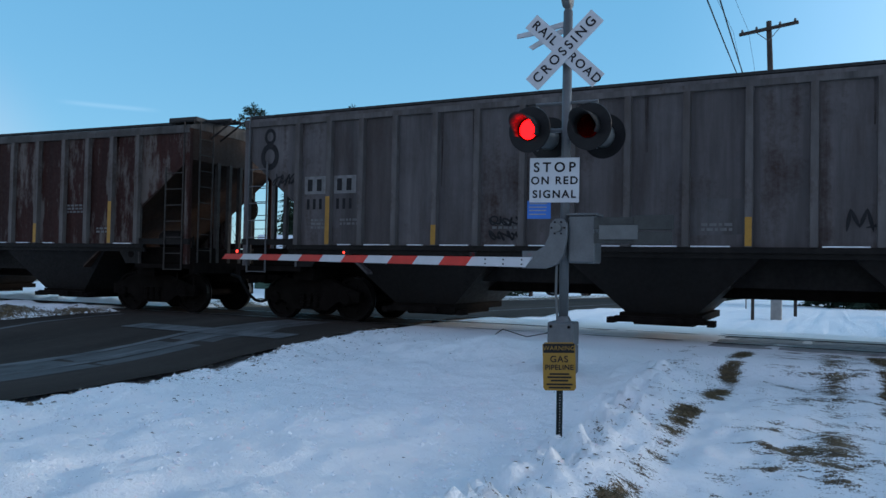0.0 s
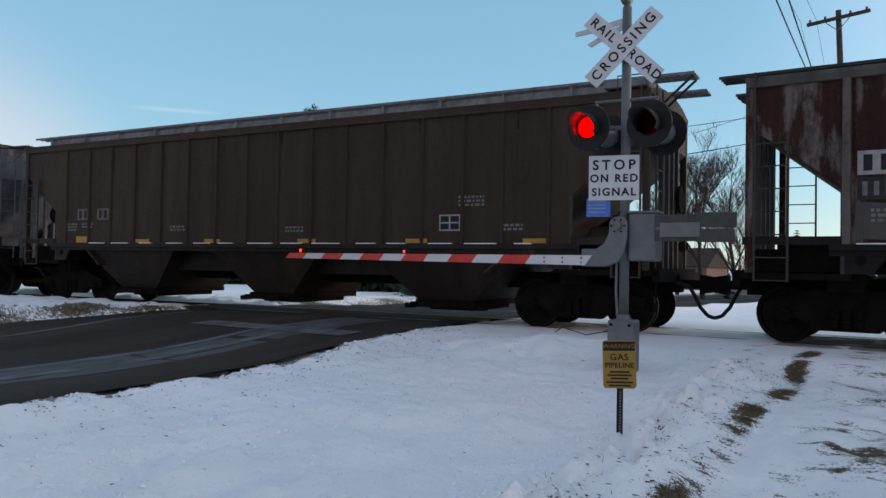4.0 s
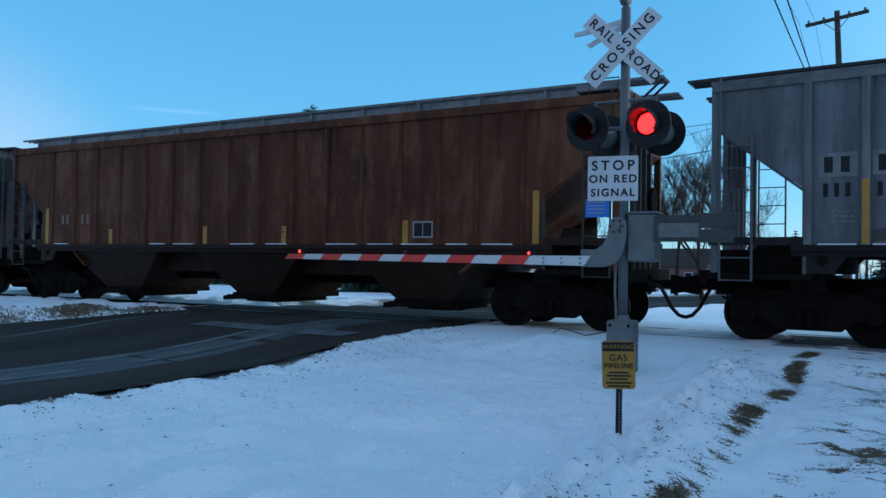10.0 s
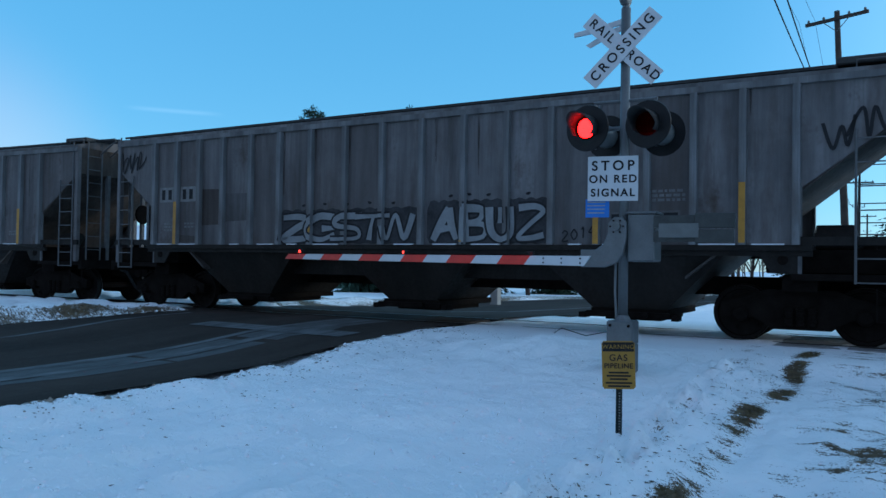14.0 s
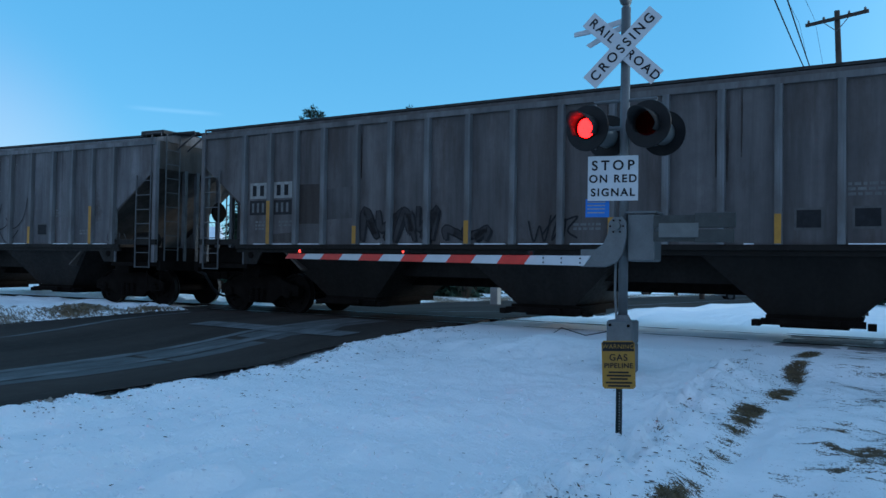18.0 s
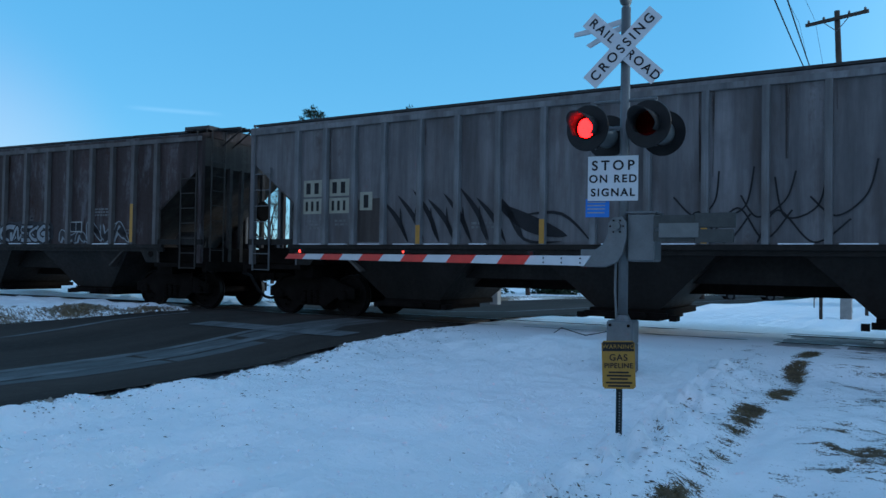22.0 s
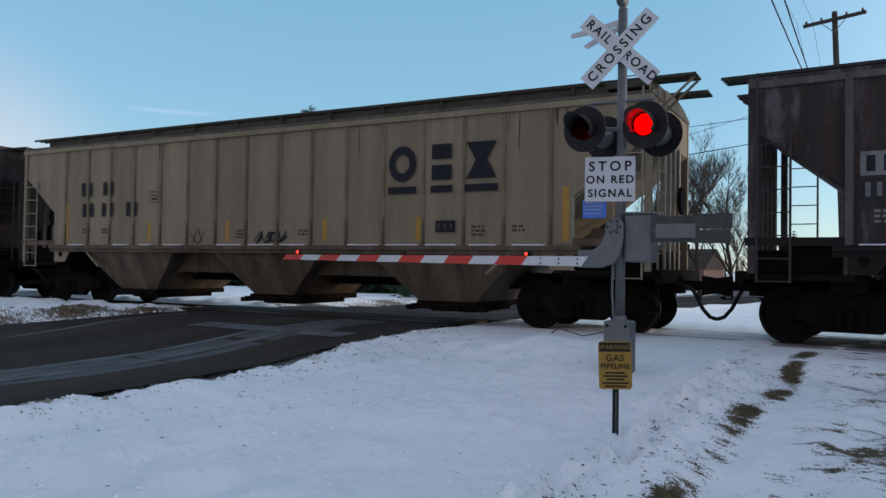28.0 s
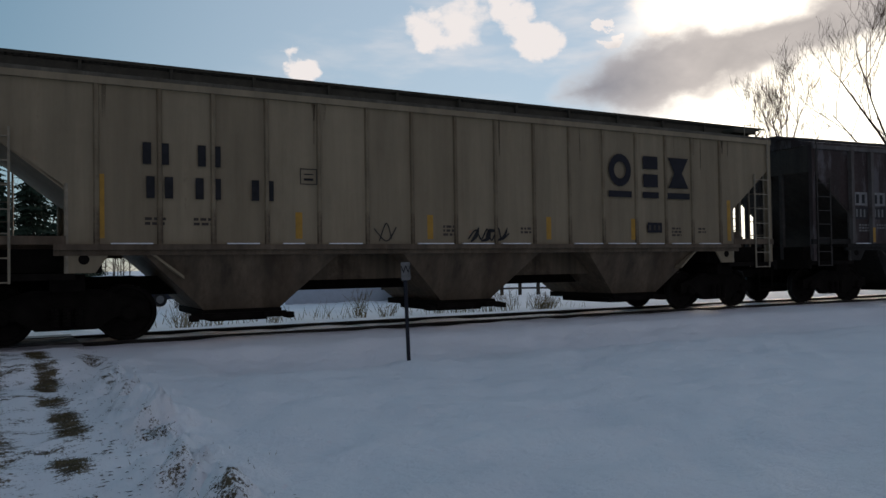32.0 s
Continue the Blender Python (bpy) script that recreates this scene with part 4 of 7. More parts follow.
END_PAINT = car_paint("sooty_end_paint", (0.16, 0.12, 0.095), (0.085, 0.05, 0.034), 0.5, 8)
HATCH_PAINT = simple("sooty_roof_coaming", (0.022, 0.020, 0.019), 0.8, 0.0, 0.5, 3, 0.004)
PATCH_PAINT = (car_paint("patch_dark", (0.30, 0.265, 0.25), (0.12, 0.08, 0.06), 0.3, 41), car_paint("patch_light", (0.36, 0.345, 0.35), (0.16, 0.12, 0.10), 0.25, 42))
FRAME_GREY = simple("dull_card_rim", (0.075, 0.072, 0.07), 0.75, 0, 0.3, 9, 0)
SHAPES = {k: shapes(k) for k in ("posts", "smooth")}
TRUCK = truck_shapes()


def hopper_car(index, kind, label, paint, lower, trim, stripes="yellow", roof=None, roofwalk=None, post=None, frost=True, stains=9, plates=None, ends=None, patches=()):
    """One covered hopper car, its origin on the rails under its middle."""
    g = SHAPES[kind]
    car = tagged(empty("hopper_car"), label, "freight car", "hopper cars of the train")
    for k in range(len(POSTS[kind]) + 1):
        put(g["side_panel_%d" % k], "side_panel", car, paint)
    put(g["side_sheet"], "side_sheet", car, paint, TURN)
    put(g["roof"], "roof", car, roof or paint)
    put(g["roof_hatch"], "roof_hatch", car, HATCH_PAINT if kind == "posts" else roofwalk or trim)
    put(g["centre_sill"], "centre_sill", car, STEEL_DARK)
    for m in (Matrix(), TURN):
        put(g["top_chord"], "top_chord", car, paint if kind == "smooth" else roof or post or paint, m)
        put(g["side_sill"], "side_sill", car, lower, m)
        put(g["running_board"], "running_board", car, roofwalk or GALV, m)
        for x in np.linspace(-HALF + 0.2, HALF - 0.2, 13):
            put(g["board_bracket"], "board_bracket", car, roofwalk or trim, m @ Matrix.Translation((x, 0, 0)))
        put(g["end_sheet"], "end_sheet", car, ends or (END_PAINT if kind == "posts" else lower), m)
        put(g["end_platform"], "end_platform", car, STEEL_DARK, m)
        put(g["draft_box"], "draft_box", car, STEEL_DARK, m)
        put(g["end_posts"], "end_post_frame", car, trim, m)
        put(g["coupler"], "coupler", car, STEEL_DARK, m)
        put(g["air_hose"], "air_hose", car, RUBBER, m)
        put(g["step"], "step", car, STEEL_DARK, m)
        put(g["end_ladder"], "end_ladder", car, trim, m)
        put(g["roof_platform"], "roof_platform", car, roofwalk or trim, m)
        put(g["board_brace"], "board_brace", car, trim, m)
        put(g["grab_rail"], "grab_rail", car, trim, m)
        for f in (Matrix(), Matrix.Diagonal((-1, 1, 1, 1))):
            put(g["corner_post"], "corner_post", car, paint, m @ f)
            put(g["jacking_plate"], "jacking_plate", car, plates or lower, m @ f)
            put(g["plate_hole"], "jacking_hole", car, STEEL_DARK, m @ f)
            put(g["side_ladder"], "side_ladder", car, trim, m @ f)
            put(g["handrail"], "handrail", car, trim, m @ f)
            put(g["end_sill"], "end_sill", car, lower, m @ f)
    put(g["air_reservoir"], "air_reservoir", car, lower)
    put(g["brake_wheel"], "brake_wheel", car, STEEL_DARK)
    xs = POSTS[kind]
    for x in list(xs):
        for m in (Matrix(), TURN):
            put(g["side_post"], "side_post", car, post or paint, m @ Matrix.Translation((x, -SIDE, 0)))
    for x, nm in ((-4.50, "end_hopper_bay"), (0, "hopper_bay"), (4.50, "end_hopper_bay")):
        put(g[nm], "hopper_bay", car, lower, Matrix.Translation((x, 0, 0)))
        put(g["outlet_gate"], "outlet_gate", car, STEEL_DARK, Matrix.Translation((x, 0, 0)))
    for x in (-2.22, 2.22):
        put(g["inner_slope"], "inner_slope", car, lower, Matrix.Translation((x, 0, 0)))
    for x in (-BOLSTER, BOLSTER):
        tr = empty("truck")
        tr.parent = car
        tr.location = (x, 0, 0)
        put(TRUCK["bolster"], "bolster", tr)
        for m in (Matrix(), TURN):
            put(TRUCK["side_frame"], "side_frame", tr, None, m)
            for q in (-0.17, 0.0, 0.17):
                put(TRUCK["spring"], "spring", tr, None, m @ Matrix.Translation((q, 0, 0)))
        for a in (-AXLE, AXLE):
            w = put(TRUCK["wheelset"], "wheelset", tr)
            w.location = (a, 0, WHEEL_R)
            WHEELSETS.append((w, a))
    # frost on the sill ledge between the posts, and rust run-off below the eave
    rnd = random.Random(900 + index)
    for a, b in zip(xs, xs[1:]):
        if rnd.random() < (0.75 if frost else 0.25):
            q = rnd.uniform(0.0, 0.4) * (b - a)
            part("sill_frost", bx(a + 0.08 + q * rnd.random(), b - 0.08 - q * rnd.random(), -SIDE - 0.072, -SIDE - 0.006, SILL + 0.016, SILL + 0.034), DIMSNOW, car)
    for q in range(stains):
        x, w, h = rnd.choice(xs) + rnd.choice((-0.09, 0.09, 0.11, 0.3)), rnd.uniform(0.015, 0.04), rnd.uniform(0.25, 0.8) if kind == "smooth" else rnd.uniform(0.4, 1.5)
        bm = bmesh.new()
        y, zt = -SIDE - 0.0025, EAVE - 0.145
        bm.faces.new([bm.verts.new(c) for c in ((x - w * 0.5, y, zt - h), (x + w * 0.5, y, zt - h), (x + w, y, zt), (x - w, y, zt))])
        part("rust_streak", bm, STAIN, car, "brown rust run-off below the eave")
    # patches where old markings were painted over
    for q, (x0, x1, z0, z1) in enumerate(patches):
        bm = bmesh.new()
        bm.faces.new([bm.verts.new(c) for c in ((x0, -SIDE - 0.0022, z0), (x1, -SIDE - 0.0022, z0 + rnd.uniform(-0.03, 0.03)), (x1, -SIDE - 0.0022, z1 + rnd.uniform(-0.05, 0.05)), (x0, -SIDE - 0.0022, z1))])
        part("paint_patch", bm, PATCH_PAINT[q % 2], car, "overpainted patch of another grey")
    CARS.append((car, index))
    return car, xs


def mark(car, x, z, w, h, material, out=0.005):
    """A stencilled character reduced to a plain bar."""
    bm = bmesh.new()
    plate(bm, x + w * 0.16, x + w * 0.84, z, z + h, out)
    part("stencil_mark", bm, material, car)


def markings(car, seed, stripes, low=False, ribbed=True, fields=None, below=None, ink=None, cards=(), fade=None, data=((-6.9, 2.05, 0.5, 3), (-6.2, 2.05, 0.45, 2), (-2.9, 1.95, 0.5, 2), (0.7, 1.9, 0.5, 2), (5.0, 2.45, 0.55, 3), (5.95, 1.9, 0.4, 2))):
    """Reflectors, stencilled data, reporting-mark fields and test cards on the near side."""
    for x, z0, z1 in stripes:
        bm = bmesh.new()
        on_post = ribbed and min(POSTS["posts"], key=lambda q: abs(q - x))
        w = 0.25 if low else 0.050 if ribbed else 0.062
        x = on_post or x
        plate(bm, x - w, x + w, z0, z1, 0.104 if ribbed else 0.001)
        part("reflector_stripe", bm, YELLOWSTRIPE, car, "yellow reflective stripe")
    for field, rows in ((fields, ((-7.08, -6.55, 2.60, 2.96), (-6.36, -5.83, 2.60, 2.96))), (below, ((-7.08, -6.55, 2.23, 2.56), (-6.36, -5.83, 2.23, 2.56)))):
        if field is None:
            continue
        back, front = field
        for x0, x1, z0, z1 in rows:
            if back:
                bm = bmesh.new(); plate(bm, x0, x1, z0, z1, 0.002); part("stencil_field", bm, back, car, "faded painted stencil field")
            n = 2 if z0 > 2.5 else 3
            for k in range(n):
                cw = (x1 - x0 - 0.08) / n
                mark(car, x0 + 0.05 + k * cw, z0 + 0.06, cw - 0.05, z1 - z0 - 0.12, front)
    bm = bmesh.new()
    for k, (x, z, w, n) in enumerate(data):
        bars(bm, x, z, w, 0.045, n, seed + k, 0.002)
    part("data_stencil", bm, fade or STENCIL_G, car, "small unreadable data lines as bars")["kind"] = "stuff"
    for x0, x1, z0, z1 in cards:
        bm = bmesh.new()
        plate(bm, x0, x1, z0, z1, 0.003)
        c = part("test_card", bm, FRAME_GREY, car, "square test panel with a pale rim")
        bm = bmesh.new(); plate(bm, x0 + 0.035, x1 - 0.035, z0 + 0.035, z1 - 0.035, 0.006); part("inset", bm, STENCIL_K, c)


RIBBED = ((-6.45, 1.58, 2.54), (-4.04, 1.58, 1.95), (-1.34, 1.58, 2.02), (1.47, 1.58, 2.03), (4.07, 1.58, 2.04), (6.42, 1.58, 2.55))
CARDS = ((4.27, 4.68, 1.79, 2.13), (5.06, 5.47, 1.80, 2.14))


def band(bm, pts, widths, out=0.012):
    """One stroke of a spray can: a flat band through points, its width swelling and tapering."""
    y = -SIDE - 0.004 - out
    prev = None
    for i, (x, z) in enumerate(pts):
        ax, az = pts[max(i - 1, 0)]
        cx, cz = pts[min(i + 1, len(pts) - 1)]
        q = math.hypot(cx - ax, cz - az) or 1
        w = widths[min(i, len(widths) - 1)] / 2
        nx, nz = -(cz - az) / q * w, (cx - ax) / q * w
        cur = (bm.verts.new((x + nx, y, z + nz)), bm.verts.new((x - nx, y, z - nz)))
        if prev:
            bm.faces.new((prev[1], cur[1], cur[0], prev[0]))
        prev = cur


def bend(knots, n=8):
    """A smooth line through a few knots."""
    p = [knots[0]] + list(knots) + [knots[-1]]
    res = []
    for a, b, c, d in zip(p, p[1:], p[2:], p[3:]):
        for k in range(n):
            t = k / n
            res.append(tuple(0.5 * (2 * b[j] + (c[j] - a[j]) * t + (2 * a[j] - 5 * b[j] + 4 * c[j] - d[j]) * t * t + (3 * b[j] - a[j] - 3 * c[j] + d[j]) * t ** 3) for j in (0, 1)))
    res.append(tuple(knots[-1]))
    return res


def leaf(bm, a, b, width, bow=0.0):
    """A pointed stroke, widest in the middle."""
    mx, mz = (a[0] + b[0]) / 2 + bow * (b[1] - a[1]), (a[1] + b[1]) / 2 - bow * (b[0] - a[0])
    pts = bend([a, (mx, mz), b], 5)
    band(bm, pts, [0.006 + width * math.sin(math.pi * i / (len(pts) - 1)) for i in range(len(pts))])


def wild(car, x0, x1, z0, z1, n, seed, fill, line, thick=0.10, lean=0.12):
    """Interlocked throw-up shapes: fat bent strokes in one colour with an outline of another; no letters."""
    rnd = random.Random(seed)
    w, h = (x1 - x0) / n, z1 - z0
    for k in range(n):
        cx, up = x0 + (k - 0.2) * w, k % 2
        knots = []
        for q in range(5 + k % 2):
            v = (0.02, 0.98, 0.30, 0.72, 0.05, 0.9)[(q + up) % 6] + rnd.uniform(-0.10, 0.10)
            u = (0.05, 0.30, 0.95, 0.60, 1.25, 1.05)[q] + rnd.uniform(-0.15, 0.15)
            knots.append((min(x1, max(x0, cx + u * w + lean * (v - 0.5) * h)), z0 + 0.05 + min(1.0, max(0.0, v)) * (h - 0.10)))
        pts = bend(knots, 6)
        m = len(pts)
        wide = [0.02 + thick * abs(math.sin(math.pi * (0.08 + 0.84 * i / m))) * (0.8 + 0.4 * math.sin(9.0 * i / m + k)) for i in range(m)]
        back, front = bmesh.new(), bmesh.new()
        band(back, pts, [q + 0.055 for q in wide], 0.010 + 0.0012 * k)
        band(back, [(x + 0.035, z - 0.03) for x, z in pts], [q + 0.04 for q in wide], 0.0095 + 0.0012 * k)
        band(front, pts, wide, 0.0106 + 0.0012 * k)
        o = part("graffiti_shape", back, line, car, "spray-painted interlocking shape with an outline")
        part("fill", front, fill, o)


GLYPHS = {"N": [((0.02, 0.55), (0.15, 0.08), (0.35, 0.95), (0.60, 0.10), (0.80, 0.96))], "R": [((0.2, 0.02), (0.2, 0.97)), ((0.2, 0.95), (0.85, 0.80), (0.25, 0.48), (0.95, 0.04))], "E": [((0.95, 0.95), (0.25, 0.90), (0.5, 0.52), (0.10, 0.10), (0.95, 0.06))],
          "O": [((0.5, 0.92), (0.1, 0.5), (0.5, 0.08), (0.9, 0.5), (0.5, 0.92))],
          "Z": [((0.05, 0.92), (0.62, 0.95), (0.90, 0.80), (0.50, 0.48), (0.10, 0.10), (0.55, 0.08), (0.98, 0.16))],
          "C": [((0.90, 0.90), (0.45, 0.95), (0.12, 0.62), (0.15, 0.22), (0.55, 0.06), (0.92, 0.28)), ((0.55, 0.48), (0.95, 0.50))],
          "S": [((0.90, 0.94), (0.25, 0.90), (0.20, 0.60), (0.80, 0.45), (0.85, 0.12), (0.10, 0.08))],
          "T": [((0.02, 0.90), (0.95, 0.93)), ((0.52, 0.90), (0.45, 0.50), (0.40, 0.04))],
          "A": [((0.02, 0.02), (0.35, 0.55), (0.62, 0.97)), ((0.62, 0.97), (0.72, 0.5), (0.92, 0.04)), ((0.25, 0.36), (0.85, 0.38))],
          "B": [((0.22, 0.02), (0.18, 0.98)), ((0.15, 0.95), (0.80, 0.90), (0.75, 0.62), (0.25, 0.52)), ((0.25, 0.52), (0.92, 0.45), (0.88, 0.12), (0.15, 0.04))],
          "U": [((0.10, 0.96), (0.12, 0.30), (0.45, 0.04), (0.85, 0.22), (0.90, 0.96)), ((0.48, 0.50), (0.50, 0.95))],
          "2": [((0.1, 0.75), (0.45, 0.98), (0.8, 0.72), (0.1, 0.05), (0.9, 0.08))], "0": [((0.5, 0.97), (0.1, 0.5), (0.5, 0.04), (0.9, 0.5), (0.5, 0.97))],
          "1": [((0.3, 0.75), (0.55, 0.97), (0.5, 0.04))], "4": [((0.6, 0.97), (0.1, 0.38), (0.95, 0.40)), ((0.75, 0.65), (0.68, 0.02))]}


def on_posts(bm, span=0.106):
    """Paint also lies on the posts' faces: cut the sheet at the posts and lift what covers them."""
    for x in POSTS["posts"]:
        for e in (x - span / 2, x + span / 2):
            bmesh.ops.bisect_plane(bm, geom=bm.verts[:] + bm.edges[:] + bm.faces[:], plane_co=(e, 0, 0), plane_no=(1, 0, 0))
        lift = [f for f in bm.faces if abs(f.calc_center_median().x - x) < span / 2]
        if lift:
            made = bmesh.ops.duplicate(bm, geom=lift)["geom"]
            for v in made:
                if isinstance(v, bmesh.types.BMVert):
                    v.co.y -= 0.092


def throw_up(car, word, x0, x1, z0, z1, thick, seed, knit=0.96):
    """Fat bent characters with a dark outline on a dark cloud, each a part of its own."""
    rnd = random.Random(seed)
    w = (x1 - x0) / len(word)
    cloud = bmesh.new()
    rim = [(x0 - 0.12 + (x1 - x0 + 0.24) * q / 40, q) for q in range(41)]
    top = [(x, z1 + 0.05 + 0.05 * abs(math.sin(q * 0.9 + seed)) - (0.16 if q in (0, 40) else 0)) for x, q in rim]
    foot = [(x, z0 - 0.01 + 0.03 * abs(math.sin(q * 0.8)) + (0.14 if q in (0, 40) else 0)) for x, q in rim]
    y = -SIDE - 0.012
    a, b = [cloud.verts.new((x, y, z)) for x, z in top], [cloud.verts.new((x, y, z)) for x, z in foot]
    for q in range(40):
        cloud.faces.new((b[q], b[q + 1], a[q + 1], a[q]))
    on_posts(cloud)
    part("graffiti_cloud", cloud, SPRAY_DIM, car, "thin dark sprayed cloud behind the graffiti")
    for k, ch in enumerate(word):
        back, front = bmesh.new(), bmesh.new()
        cx, tip = x0 + k * w, rnd.uniform(-0.05, 0.08)
        for q, stroke in enumerate(GLYPHS[ch]):
            pts = bend([(min(x1, max(x0, cx + (0.5 + (u - 0.5) * knit) * w + tip * knit * (v - 0.5))), z0 + 0.06 + v * (z1 - z0 - 0.10)) for u, v in stroke], 6)
            wide = [thick * (0.86 + 0.3 * math.sin(3.1 * i / len(pts) + k + q)) for i in range(len(pts))]
            band(back, pts, [r + 0.085 for r in wide], 0.0125 + 0.0016 * k + 0.0002 * q)
            band(front, pts, wide, 0.0134 + 0.0016 * k + 0.0002 * q)
        on_posts(back); on_posts(front)
        o = part("graffiti_letter", back, SPRAY_K, car, "fat pale spray-painted letter with a black outline")
        part("fill", front, SPRAY_W, o)
    for q in range(5):
        bm = bmesh.new(); leaf(bm, (x0 + (x1 - x0) * (0.15 + 0.17 * q), z1 + 0.17 + 0.04 * (q % 2)), (x0 + (x1 - x0) * (0.15 + 0.17 * q) + 0.10, z1 + 0.19), 0.05, 0.1); part("graffiti", bm, SPRAY_K, car, "small dark sprayed dash")


def leaves(car, label, strokes, lines=()):
    for a, b, w, bow in strokes:
        bm = bmesh.new(); leaf(bm, a, b, w, bow); part("graffiti", bm, SPRAY_K, car, label)
    for knots, w in lines:
        bm = bmesh.new(); band(bm, bend(knots), [w]); part("graffiti", bm, SPRAY_K, car, label)


def build_train():
    # grey, dark and rusty bottoms: grimy paint, underside shade put into the colour
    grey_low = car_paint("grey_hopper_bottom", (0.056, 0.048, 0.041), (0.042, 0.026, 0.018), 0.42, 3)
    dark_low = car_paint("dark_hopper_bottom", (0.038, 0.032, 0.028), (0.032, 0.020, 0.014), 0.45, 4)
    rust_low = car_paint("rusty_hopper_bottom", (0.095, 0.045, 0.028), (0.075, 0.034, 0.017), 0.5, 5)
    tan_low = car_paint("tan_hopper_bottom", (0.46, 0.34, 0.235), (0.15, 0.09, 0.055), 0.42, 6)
    trim_d = simple("dull_ladder_paint", (0.05, 0.044, 0.040), 0.7, 0.1, 0.35, 6)
    trim_g = simple("grey_ladder_paint", (0.085, 0.085, 0.088), 0.65, 0.1, 0.3, 6)
    trim_t = simple("tan_ladder_paint", (0.21, 0.175, 0.125), 0.65, 0.0, 0.3, 6)
    walk_d = simple("dark_roofwalk", (0.05, 0.05, 0.05), 0.7, 0.3, 0.3, 6)
    walk_p = simple("frosted_roofwalk", (0.15, 0.153, 0.157), 0.7, 0.2, 0.5, 5)
    rustc = (0.13, 0.05, 0.028)
    post_grey = car_paint("grey_posts", (0.62, 0.63, 0.65), (0.2, 0.14, 0.11), 0.15, 31)
    post_dull = car_paint("dull_posts", (0.42, 0.39, 0.38), (0.13, 0.07, 0.05), 0.35, 32)
    post_chalk = car_paint("chalky_posts", (0.52, 0.47, 0.44), (0.09, 0.035, 0.028), 0.42, 33)
    dim_field = simple("dim_stencil_field", (0.16, 0.16, 0.16), 0.75, 0, 0.3, 9, 0)
    black_field = simple("dark_stencil_field", (0.028, 0.027, 0.028), 0.75, 0, 0.3, 9, 0)
    faded = simple("faded_spray", (0.045, 0.042, 0.043), 0.75, 0, 0.4, 4, 0)
    pp = ((-5.64, -4.99, 2.02, 2.88), (-4.85, -4.12, 2.10, 2.75), (-6.36, -5.76, 1.62, 1.80))
    # 0: dull grey, streaked brown
    p = car_paint("dull_grey_car", (0.40, 0.37, 0.375), (0.12, 0.07, 0.055), 0.40, 11)
    c, xs = hopper_car(0, "posts", "dull grey-brown ribbed covered hopper car with faded graffiti", p, dark_low, trim_g, post=post_dull, roofwalk=walk_d, ends=p, patches=((-2.28, -1.46, 2.08, 2.44), (0.52, 1.35, 1.75, 2.35), (3.3, 4.0, 1.62, 2.3)))
    markings(c, 21, RIBBED, fields=(dim_field, STENCIL_K), below=(None, STENCIL_K))
    bm = bmesh.new()
    for k in range(14):
        a, b = 2 * math.pi * k / 14, 2 * math.pi * (k + 1) / 14
        for cz, rr in ((3.42, 0.24), (3.84, 0.15)):
            v = [bm.verts.new((-8.0 + q * math.cos(r), -SIDE - 0.008, cz + q * 1.2 * math.sin(r))) for q, r in ((rr * 0.55, a), (rr, a), (rr, b), (rr * 0.55, b))]
            bm.faces.new(v)
    part("round_emblem", bm, STENCIL_K, c, "faded dark round emblem")
    tags(c, SPRAY_K, "small dark sprayed tags", (scrawl, -2.95, -2.40, 1.92, 2.10, 5, 0.035, 5), (scrawl, -2.95, -2.36, 1.66, 1.84, 6, 0.035, 6), (scrawl, -7.85, -7.30, 2.78, 3.05, 6, 0.03, 8))
    leaves(c, "angular dark sprayed strokes", (((2.75, 1.80), (2.80, 2.14), 0.05, 0), ((2.80, 2.14), (2.92, 1.86), 0.05, 0), ((2.92, 1.86), (3.02, 2.14), 0.05, 0), ((3.02, 2.14), (3.10, 1.80), 0.05, 0), ((3.0, 1.86), (3.30, 2.0), 0.04, 0.1)))
    # 1: maroon rust with chalky patches
    p = car_paint("maroon_rust_car", (0.135, 0.038, 0.026), (0.055, 0.018, 0.013), 0.30, 12, (0.43, 0.375, 0.335), 0.9)
    c, xs = hopper_car(1, "posts", "maroon rusted ribbed covered hopper car with chalky peeled patches", p, dark_low, trim_d, roof=car_paint("pale_roof", (0.34, 0.33, 0.32), rustc, 0.3, 13), post=post_chalk, roofwalk=walk_d, ends=car_paint("brown_slope_sheet", (0.20, 0.12, 0.085), (0.10, 0.05, 0.03), 0.4, 43), patches=((-2.7, -2.15, 2.1, 2.67), (-7.1, -6.5, 1.65, 2.2)))
    markings(c, 31, RIBBED, fields=(STENCIL_W, STENCIL_K), below=(black_field, STENCIL_G))
    leaves(c, "thin sprayed outline tag", (), ((((-2.8, 1.62), (-2.72, 2.1), (-2.55, 2.12), (-2.5, 1.62)), 0.03), (((-2.45, 1.62), (-2.38, 2.05), (-2.22, 2.1), (-2.2, 1.62)), 0.03)))
    bm = bmesh.new(); scrawl(bm, -1.04, -0.60, 1.73, 1.84, 5, 0.03, 44); part("graffiti", bm, SPRAY_W, c, "small white sprayed tag")
    # 2: brown, smooth
    p = car_paint("brown_car", (0.155, 0.103, 0.068), (0.11, 0.055, 0.034), 0.30, 14, None, 0.0, 0.45)
    c, xs = hopper_car(2, "smooth", "dark brown smooth-sided covered hopper car with a snowy roof walk", p, car_paint("brown_hopper_bottom", (0.085, 0.06, 0.042), rustc, 0.3, 15), trim_d, roofwalk=walk_p, ends=p)
    brown_field = simple("faded_brown_field", (0.10, 0.088, 0.075), 0.8, 0, 0.5, 9, 0)
